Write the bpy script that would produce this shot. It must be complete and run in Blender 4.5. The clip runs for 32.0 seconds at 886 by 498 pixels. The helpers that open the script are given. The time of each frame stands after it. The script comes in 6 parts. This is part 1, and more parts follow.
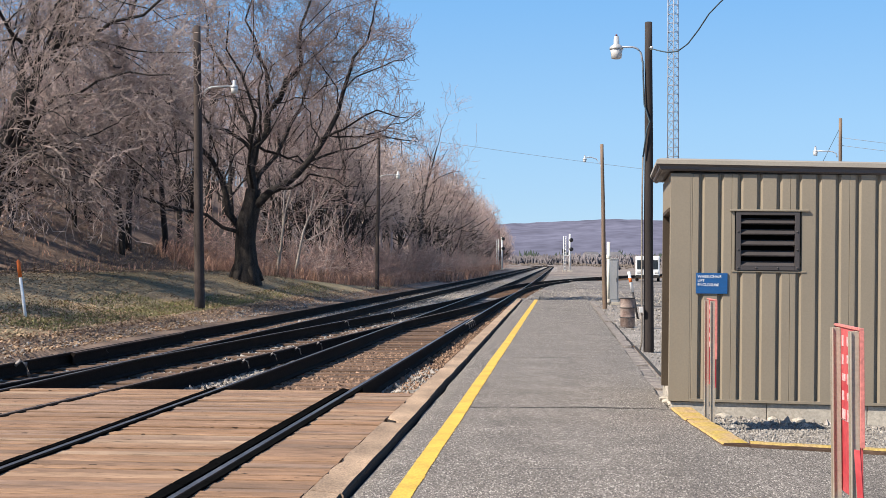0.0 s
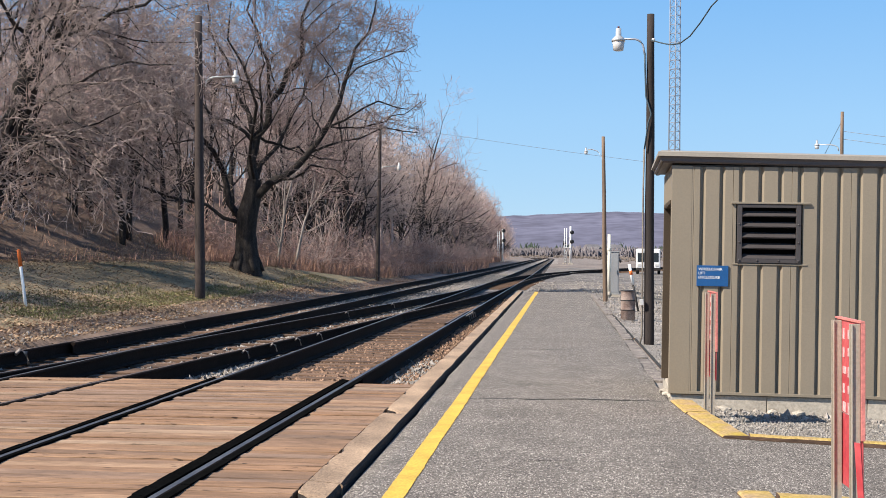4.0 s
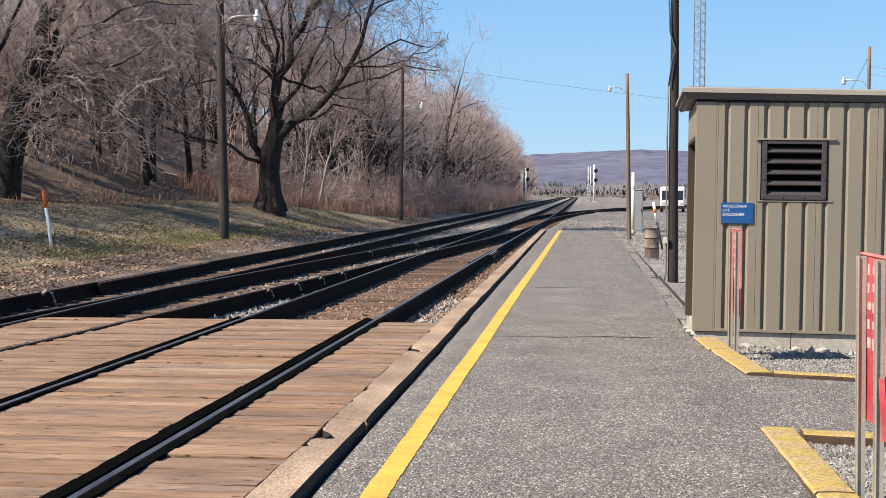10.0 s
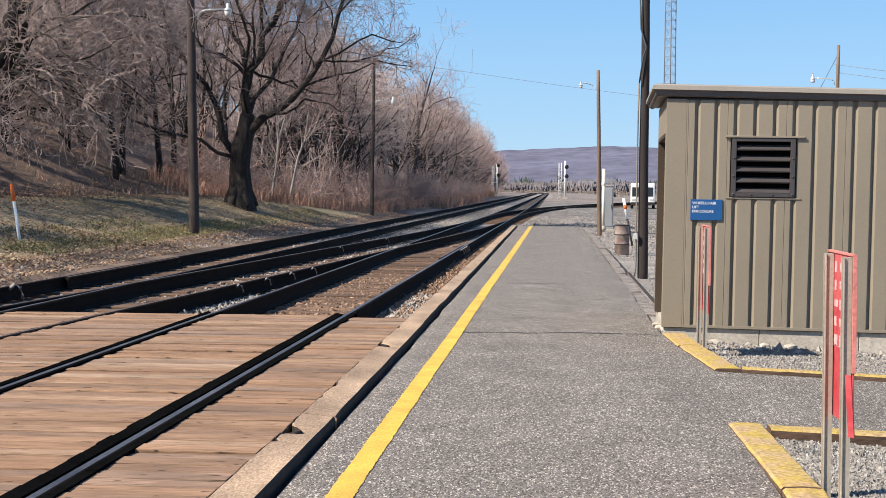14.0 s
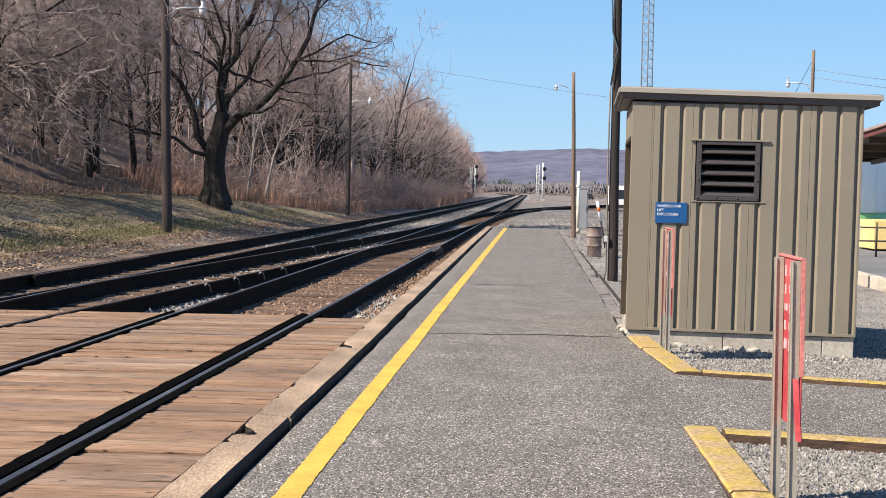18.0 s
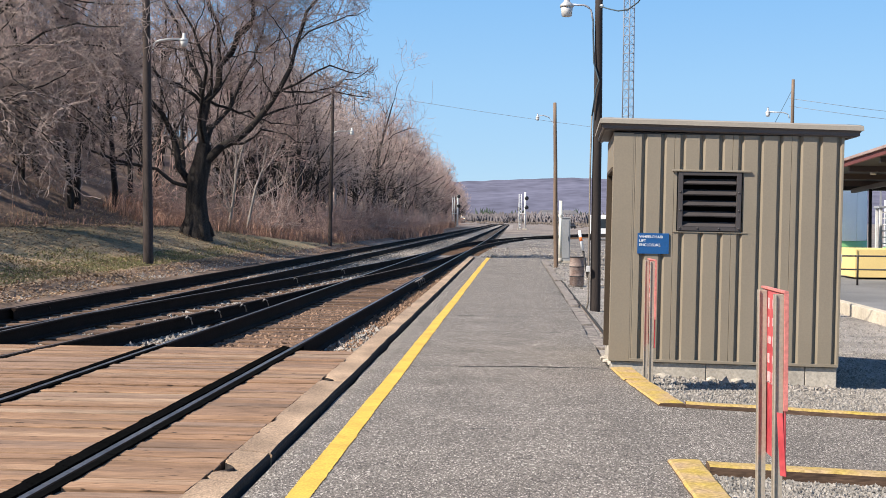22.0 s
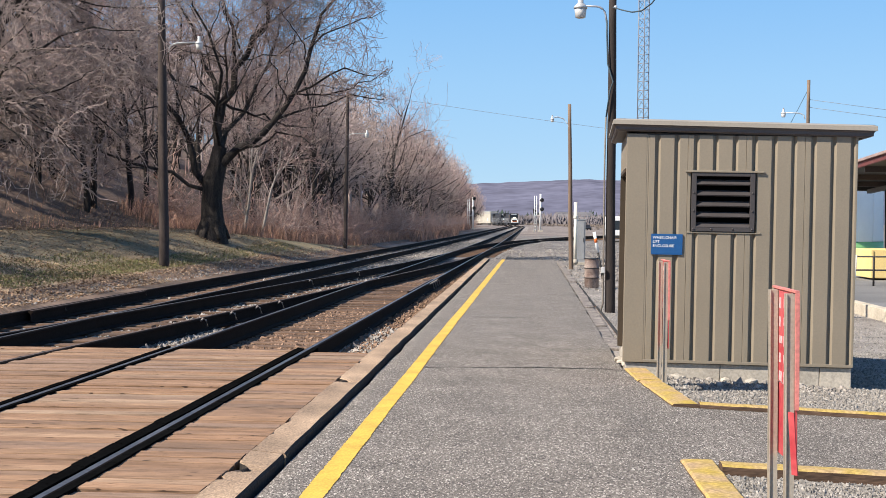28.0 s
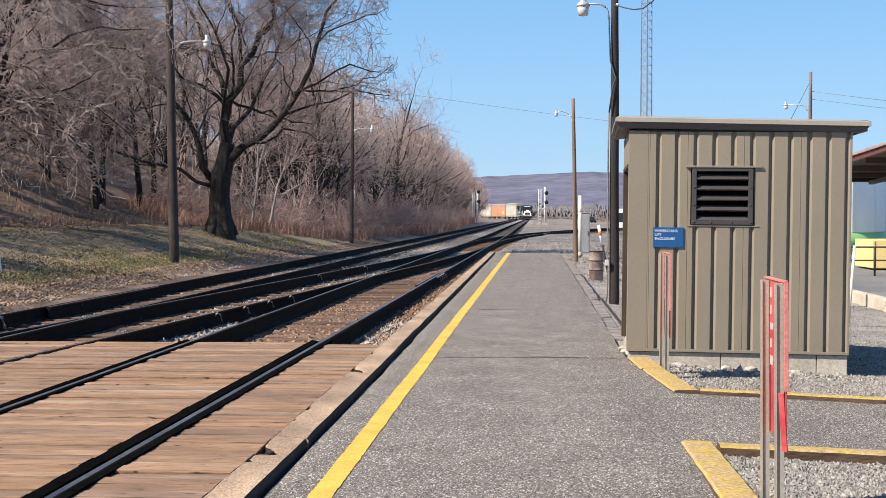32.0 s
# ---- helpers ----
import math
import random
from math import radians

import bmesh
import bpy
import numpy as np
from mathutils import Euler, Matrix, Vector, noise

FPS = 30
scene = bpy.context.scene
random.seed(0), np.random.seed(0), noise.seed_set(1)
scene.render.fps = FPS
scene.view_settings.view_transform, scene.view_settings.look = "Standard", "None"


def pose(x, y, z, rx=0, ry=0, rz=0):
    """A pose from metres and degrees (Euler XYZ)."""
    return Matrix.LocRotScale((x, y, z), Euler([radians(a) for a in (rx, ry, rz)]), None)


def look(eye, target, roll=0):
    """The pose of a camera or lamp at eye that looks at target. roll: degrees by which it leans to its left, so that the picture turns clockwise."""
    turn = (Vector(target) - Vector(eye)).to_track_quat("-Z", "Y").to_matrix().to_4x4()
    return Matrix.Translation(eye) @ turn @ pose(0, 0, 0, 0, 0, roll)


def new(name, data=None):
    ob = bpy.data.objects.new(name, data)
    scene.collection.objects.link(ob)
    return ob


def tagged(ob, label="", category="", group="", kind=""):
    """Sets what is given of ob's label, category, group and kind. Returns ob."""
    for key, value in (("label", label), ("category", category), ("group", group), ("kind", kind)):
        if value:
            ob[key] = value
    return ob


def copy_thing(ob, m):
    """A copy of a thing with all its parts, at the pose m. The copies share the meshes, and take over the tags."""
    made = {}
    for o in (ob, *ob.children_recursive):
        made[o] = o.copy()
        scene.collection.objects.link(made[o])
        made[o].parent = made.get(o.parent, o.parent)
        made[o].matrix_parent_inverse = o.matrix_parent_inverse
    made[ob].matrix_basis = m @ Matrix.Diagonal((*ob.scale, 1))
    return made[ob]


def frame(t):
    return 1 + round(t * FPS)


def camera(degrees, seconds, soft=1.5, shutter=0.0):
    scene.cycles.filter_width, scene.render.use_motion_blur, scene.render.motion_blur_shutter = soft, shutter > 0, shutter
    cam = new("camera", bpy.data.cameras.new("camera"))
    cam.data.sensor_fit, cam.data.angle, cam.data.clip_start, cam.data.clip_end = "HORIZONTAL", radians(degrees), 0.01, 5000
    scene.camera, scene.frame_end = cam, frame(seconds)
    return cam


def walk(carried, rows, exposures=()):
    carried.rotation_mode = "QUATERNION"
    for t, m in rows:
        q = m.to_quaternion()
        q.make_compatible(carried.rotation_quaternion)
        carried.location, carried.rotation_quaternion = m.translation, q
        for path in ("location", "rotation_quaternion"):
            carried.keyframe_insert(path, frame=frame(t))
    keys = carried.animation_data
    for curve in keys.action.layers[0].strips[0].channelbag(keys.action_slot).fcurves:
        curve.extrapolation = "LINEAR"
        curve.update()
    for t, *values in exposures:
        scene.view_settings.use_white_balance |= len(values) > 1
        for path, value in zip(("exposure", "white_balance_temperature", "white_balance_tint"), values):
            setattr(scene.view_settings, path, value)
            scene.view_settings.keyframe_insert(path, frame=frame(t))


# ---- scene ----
cam = camera(37.0, 32.0, soft=0.5)
PATH = [
    (0.0, 0.005, -0.002, 1.472, 90.50, -0.12, 4.94),
    (0.5, 0.002, 0.002, 1.467, 90.34, -0.93, 5.12),
    (1.0, 0.004, 0.013, 1.466, 90.48, -0.39, 5.14),
    (1.5, 0.004, 0.012, 1.466, 90.17, -0.71, 5.22),
    (2.0, 0.004, 0.021, 1.465, 90.17, -0.50, 5.44),
    (2.5, 0.004, 0.020, 1.465, 90.25, -0.46, 5.34),
    (4.5, 0.004, 0.013, 1.466, 90.00, -0.53, 4.81),
    (5.0, 0.004, 0.011, 1.465, 89.80, -0.65, 4.67),
    (5.5, 0.002, 0.006, 1.465, 89.70, -0.45, 4.46),
    (6.0, 0.003, 0.008, 1.466, 89.70, -0.44, 4.31),
    (6.5, 0.003, 0.017, 1.464, 89.66, -0.39, 4.20),
    (7.0, 0.007, 0.017, 1.468, 89.56, -0.26, 4.10),
    (7.5, 0.008, 0.018, 1.464, 89.33, -0.23, 4.11),
    (8.0, 0.008, 0.023, 1.468, 89.01, 0.07, 4.16),
    (8.5, 0.008, 0.025, 1.465, 88.64, 0.36, 4.61),
    (9.0, 0.006, 0.034, 1.462, 88.51, 0.27, 6.01),
    (9.5, 0.009, 0.027, 1.457, 88.11, -0.33, 6.12),
    (10.0, 0.008, 0.028, 1.459, 87.51, -0.09, 5.98),
    (10.5, 0.007, 0.022, 1.464, 87.36, -0.23, 5.84),
    (11.0, 0.006, 0.021, 1.469, 87.65, -0.04, 5.49),
    (11.5, 0.007, 0.015, 1.464, 88.43, -0.85, 5.07),
    (12.0, 0.006, 0.036, 1.465, 88.43, -0.40, 5.22),
    (12.5, 0.009, 0.040, 1.463, 88.32, -0.26, 5.25),
    (13.0, 0.008, 0.025, 1.462, 87.88, -0.34, 5.05),
    (13.5, 0.010, 0.025, 1.463, 87.64, -0.37, 4.89),
    (14.0, 0.011, 0.024, 1.460, 87.32, -0.38, 4.73),
    (14.5, 0.015, 0.038, 1.459, 87.17, -0.41, 4.58),
    (16.5, 0.015, 0.026, 1.462, 87.13, -0.34, 3.95),
    (17.0, 0.025, 0.023, 1.464, 87.14, -0.23, 3.72),
    (17.5, 0.075, 0.010, 1.464, 87.15, 0.09, 3.43),
    (18.0, 0.143, 0.062, 1.460, 87.37, -0.89, 3.81),
    (18.5, 0.105, 0.052, 1.461, 87.45, -1.26, 2.79),
    (19.0, 0.141, 0.081, 1.478, 87.82, -2.11, 3.70),
    (19.5, 0.169, 0.049, 1.475, 88.29, -1.75, 3.50),
    (20.0, 0.169, 0.075, 1.475, 88.30, -1.65, 3.51),
    (20.5, 0.164, 0.078, 1.473, 88.22, -1.56, 3.69),
    (21.0, 0.158, 0.073, 1.475, 88.09, -1.32, 3.53),
    (21.5, 0.154, 0.075, 1.475, 88.11, -1.14, 3.10),
    (22.0, 0.147, 0.108, 1.481, 88.66, -0.64, 3.05),
    (22.5, 0.144, 0.114, 1.480, 89.85, -0.16, 4.60),
    (23.0, 0.149, 0.069, 1.478, 89.85, -0.39, 4.55),
    (23.5, 0.148, 0.089, 1.477, 89.68, -0.43, 4.42),
    (24.0, 0.150, 0.090, 1.477, 89.56, -0.23, 4.38),
    (24.5, 0.150, 0.093, 1.477, 89.54, -0.20, 4.33),
    (25.0, 0.155, 0.089, 1.477, 89.55, -0.17, 4.31),
    (25.5, 0.163, 0.082, 1.477, 89.35, -0.19, 4.18),
    (26.0, 0.163, 0.082, 1.476, 89.16, -0.37, 4.05),
    (26.5, 0.164, 0.078, 1.475, 89.01, -0.31, 3.88),
    (28.5, 0.168, 0.077, 1.475, 88.68, -0.61, 3.57),
    (29.0, 0.169, 0.076, 1.475, 88.56, -0.79, 3.47),
    (29.5, 0.170, 0.094, 1.473, 88.32, -0.49, 4.03),
    (30.0, 0.166, 0.092, 1.476, 88.20, -0.41, 4.04),
    (30.5, 0.161, 0.091, 1.480, 88.12, -0.18, 4.27),
    (31.0, 0.165, 0.085, 1.479, 88.22, 0.11, 4.23),
    (31.5, 0.155, -0.267, 1.494, 88.35, -0.01, 3.96),
    (32.0, 0.151, -0.403, 1.496, 88.47, 0.02, 3.91),
]
walk(cam, [(t, pose(*p)) for t, *p in PATH])

# ---- world, sun ----
SUN_EL, SUN_AZ = 44.0, 240.0        # compass style: degrees clockwise from +y
world = bpy.data.worlds.new("world")
scene.world = world
world.use_nodes = True
wn = world.node_tree.nodes
sky = wn.new("ShaderNodeTexSky")
sky.sky_type, sky.sun_disc = "NISHITA", False
sky.sun_elevation, sky.sun_rotation = radians(SUN_EL), radians(SUN_AZ)
sky.altitude, sky.air_density, sky.dust_density, sky.ozone_density = 300, 0.7, 0.0, 3.0
wn["Background"].inputs["Strength"].default_value = 0.09
# the clear sky is a little paler and more even towards the zenith than the model
coord, split = wn.new("ShaderNodeTexCoord"), wn.new("ShaderNodeSeparateXYZ")
ramp, blend = wn.new("ShaderNodeValToRGB"), wn.new("ShaderNodeMix")
ramp.color_ramp.elements[0].color = (3.05, 4.7, 6.3, 1)
ramp.color_ramp.elements[1].color = (0.45, 1.15, 2.9, 1)
for pos, col in ((0.10, (2.5, 4.55, 6.85, 1)), (0.19, (1.68, 3.9, 6.95, 1)), (0.45, (0.9, 2.3, 5.2, 1))):
    ramp.color_ramp.elements.new(pos).color = col
blend.data_type = "RGBA"
blend.inputs[0].default_value = 0.8
wl = world.node_tree.links
wl.new(coord.outputs["Generated"], split.inputs[0])
wl.new(split.outputs["Z"], ramp.inputs["Fac"])
wl.new(sky.outputs["Color"], blend.inputs[6])
wl.new(ramp.outputs["Color"], blend.inputs[7])
wl.new(blend.outputs[2], wn["Background"].inputs["Color"])
sun = new("sun", bpy.data.lights.new("sun", "SUN"))
sun.data.energy, sun.data.angle, sun.data.color = 5.4, radians(0.5), (1.0, 0.93, 0.84)
_a, _e = radians(SUN_AZ), radians(SUN_EL)
to_sun = Vector((math.sin(_a) * math.cos(_e), math.cos(_a) * math.cos(_e), math.sin(_e)))
sun.matrix_world = look(to_sun * 60, (0, 0, 0))
scene.view_settings.exposure = 0.65


# ---- materials ----
def mat(name, colour, vary=0.25, rough=0.8, coarse=1.5, fine=40.0, bump=0.15, metal=0.0, tint=None, island=False, stretch=None, obvary=0.0, spec=0.35, distance=0.01):
    """A procedural surface: a base colour with stains (coarse) and grain (fine), fine relief."""
    m = bpy.data.materials.new(name)
    m.use_nodes = True
    nt, n = m.node_tree, m.node_tree.nodes
    link = nt.links.new
    p = n["Principled BSDF"]
    p.inputs["Metallic"].default_value = metal
    p.inputs["Specular IOR Level"].default_value = spec
    co = n.new("ShaderNodeTexCoord")
    source = co.outputs["Object"]
    if stretch:
        mp = n.new("ShaderNodeMapping")
        mp.inputs["Scale"].default_value = stretch
        link(source, mp.inputs["Vector"])
        source = mp.outputs["Vector"]
    if obvary and stretch:
        shift = n.new("ShaderNodeVectorMath")
        shift.operation = "MULTIPLY_ADD"
        shift.inputs[1].default_value = (37, 19, 23)
        link(n.new("ShaderNodeObjectInfo").outputs["Random"], shift.inputs[0]), link(source, shift.inputs[2])
        source = shift.outputs["Vector"]
    big, small = n.new("ShaderNodeTexNoise"), n.new("ShaderNodeTexNoise")
    big.inputs["Scale"].default_value, big.inputs["Detail"].default_value = coarse, 5
    small.inputs["Scale"].default_value, small.inputs["Detail"].default_value = fine, 3
    link(source, big.inputs["Vector"]), link(source, small.inputs["Vector"])
    ramp = n.new("ShaderNodeValToRGB")
    dark = [c * (1 - vary) for c in colour]
    light = tint or [min(1, c * (1 + vary)) for c in colour]
    ramp.color_ramp.elements[0].position, ramp.color_ramp.elements[0].color = 0.3, (*dark, 1)
    ramp.color_ramp.elements[1].position, ramp.color_ramp.elements[1].color = 0.7, (*light, 1)
    link(big.outputs["Fac"], ramp.inputs["Fac"])
    grain = n.new("ShaderNodeMapRange")
    grain.inputs["From Min"].default_value, grain.inputs["From Max"].default_value = 0.3, 0.7
    grain.inputs["To Min"].default_value, grain.inputs["To Max"].default_value = 1 - vary, 1 + vary
    link(small.outputs["Fac"], grain.inputs["Value"])
    mul = n.new("ShaderNodeVectorMath")
    mul.operation = "SCALE"
    link(ramp.outputs["Color"], mul.inputs[0]), link(grain.outputs["Result"], mul.inputs["Scale"])
    out = mul.outputs["Vector"]
    if obvary or island:
        rnd = n.new("ShaderNodeNewGeometry").outputs["Random Per Island"] if island else n.new("ShaderNodeObjectInfo").outputs["Random"]
        r = n.new("ShaderNodeMapRange")
        r.inputs["To Min"].default_value, r.inputs["To Max"].default_value = 1 - (obvary or 0.3), 1 + (obvary or 0.3)
        link(rnd, r.inputs["Value"])
        m2 = n.new("ShaderNodeVectorMath")
        m2.operation = "SCALE"
        link(out, m2.inputs[0]), link(r.outputs["Result"], m2.inputs["Scale"])
        out = m2.outputs["Vector"]
    link(out, p.inputs["Base Color"])
    rr = n.new("ShaderNodeMapRange")
    rr.inputs["To Min"].default_value, rr.inputs["To Max"].default_value = max(0.05, rough - 0.12), min(1, rough + 0.12)
    link(big.outputs["Fac"], rr.inputs["Value"]), link(rr.outputs["Result"], p.inputs["Roughness"])
    if bump:
        b = n.new("ShaderNodeBump")
        b.inputs["Strength"].default_value, b.inputs["Distance"].default_value = bump, distance
        link(small.outputs["Fac"], b.inputs["Height"]), link(b.outputs["Normal"], p.inputs["Normal"])
    return m


def glow(name, colour, strength):
    m = bpy.data.materials.new(name)
    m.use_nodes = True
    p = m.node_tree.nodes["Principled BSDF"]
    p.inputs["Base Color"].default_value = (*colour, 1)
    p.inputs["Emission Color"].default_value = (*colour, 1)
    p.inputs["Emission Strength"].default_value = strength
    return m


def old_plank(name):
    """Sun-bleached crossing plank: long grain, dark checks and knots, each plank its own tone."""
    m = bpy.data.materials.new(name)
    m.use_nodes = True
    n, link = m.node_tree.nodes, m.node_tree.links.new
    p = n["Principled BSDF"]
    p.inputs["Roughness"].default_value, p.inputs["Specular IOR Level"].default_value = 0.85, 0.25
    co, info = n.new("ShaderNodeTexCoord"), n.new("ShaderNodeObjectInfo")
    shift = n.new("ShaderNodeVectorMath")
    shift.operation = "MULTIPLY_ADD"
    shift.inputs[1].default_value = (41, 17, 29)
    link(info.outputs["Random"], shift.inputs[0]), link(co.outputs["Object"], shift.inputs[2])

    def field(scale, stretch, detail=4):
        mp, t = n.new("ShaderNodeMapping"), n.new("ShaderNodeTexNoise")
        mp.inputs["Scale"].default_value = stretch
        t.inputs["Scale"].default_value, t.inputs["Detail"].default_value = scale, detail
        link(shift.outputs["Vector"], mp.inputs["Vector"]), link(mp.outputs["Vector"], t.inputs["Vector"])
        return t.outputs["Fac"]

    def span(value, a, b, lo, hi):
        r = n.new("ShaderNodeMapRange")
        for k, v in zip(("From Min", "From Max", "To Min", "To Max"), (a, b, lo, hi)):
            r.inputs[k].default_value = v
        link(value, r.inputs["Value"])
        return r.outputs["Result"]

    tone = n.new("ShaderNodeValToRGB")
    e = tone.color_ramp.elements
    e[0].position, e[0].color = 0.0, (0.20, 0.13, 0.088, 1)
    e[1].position, e[1].color = 1.0, (0.335, 0.228, 0.15, 1)
    for at, c in ((0.3, (0.29, 0.165, 0.092, 1)), (0.55, (0.25, 0.165, 0.115, 1)), (0.8, (0.325, 0.19, 0.108, 1))):
        e.new(at).color = c
    link(info.outputs["Random"], tone.inputs["Fac"])
    grain, stain, check = field(6.0, (1.0, 26, 26)), field(1.4, (1.2, 4, 4)), field(5.0, (0.9, 55, 30), 2)
    spot = field(9.0, (1.0, 3.0, 3.0), 1)
    out = tone.outputs["Color"]
    for f in (span(grain, 0.3, 0.7, 0.62, 1.32), span(stain, 0.3, 0.7, 0.74, 1.22), span(check, 0.30, 0.40, 0.22, 1.0), span(spot, 0.25, 0.30, 0.22, 1.0)):
        mul = n.new("ShaderNodeVectorMath")
        mul.operation = "SCALE"
        link(out, mul.inputs[0]), link(f, mul.inputs["Scale"])
        out = mul.outputs["Vector"]
    link(out, p.inputs["Base Color"])
    b = n.new("ShaderNodeBump")
    b.inputs["Strength"].default_value, b.inputs["Distance"].default_value = 0.4, 0.006
    link(grain, b.inputs["Height"]), link(b.outputs["Normal"], p.inputs["Normal"])
    return m


def speckle(name, base, dark, light, scale):
    """Worn asphalt: pale and dark chips of stone in a grey binder, faint stains."""
    m = bpy.data.materials.new(name)
    m.use_nodes = True
    n, link = m.node_tree.nodes, m.node_tree.links.new
    p = n["Principled BSDF"]
    p.inputs["Roughness"].default_value, p.inputs["Specular IOR Level"].default_value = 0.93, 0.25
    co = n.new("ShaderNodeTexCoord")
    cells = n.new("ShaderNodeTexVoronoi")
    cells.inputs["Scale"].default_value = scale
    lie = n.new("ShaderNodeMapping")
    lie.inputs["Scale"].default_value = (1.0, 0.42, 1.0)
    link(co.outputs["Object"], lie.inputs["Vector"]), link(lie.outputs["Vector"], cells.inputs["Vector"])
    ramp = n.new("ShaderNodeValToRGB")
    e = ramp.color_ramp.elements
    e[0].position, e[0].color = 0.0, (*dark, 1)
    e[1].position, e[1].color = 1.0, (*light, 1)
    for at, c in ((0.3, [0.75 * x for x in base]), (0.62, base), (0.85, [1.35 * x for x in base])):
        q = e.new(at)
        q.color = (*c, 1)
    split = n.new("ShaderNodeSeparateColor")
    link(cells.outputs["Color"], split.inputs["Color"])
    link(split.outputs["Red"], ramp.inputs["Fac"])
    stain = n.new("ShaderNodeTexNoise")
    stain.inputs["Scale"].default_value, stain.inputs["Detail"].default_value = 1.6, 6
    link(co.outputs["Object"], stain.inputs["Vector"])
    r = n.new("ShaderNodeMapRange")
    r.inputs["From Min"].default_value, r.inputs["From Max"].default_value = 0.3, 0.7
    r.inputs["To Min"].default_value, r.inputs["To Max"].default_value = 0.82, 1.12
    link(stain.outputs["Fac"], r.inputs["Value"])
    mul = n.new("ShaderNodeVectorMath")
    mul.operation = "SCALE"
    link(ramp.outputs["Color"], mul.inputs[0]), link(r.outputs["Result"], mul.inputs["Scale"])
    link(mul.outputs["Vector"], p.inputs["Base Color"])
    b = n.new("ShaderNodeBump")
    b.inputs["Strength"].default_value, b.inputs["Distance"].default_value = 0.7, 0.006
    link(split.outputs["Green"], b.inputs["Height"]), link(b.outputs["Normal"], p.inputs["Normal"])
    return m


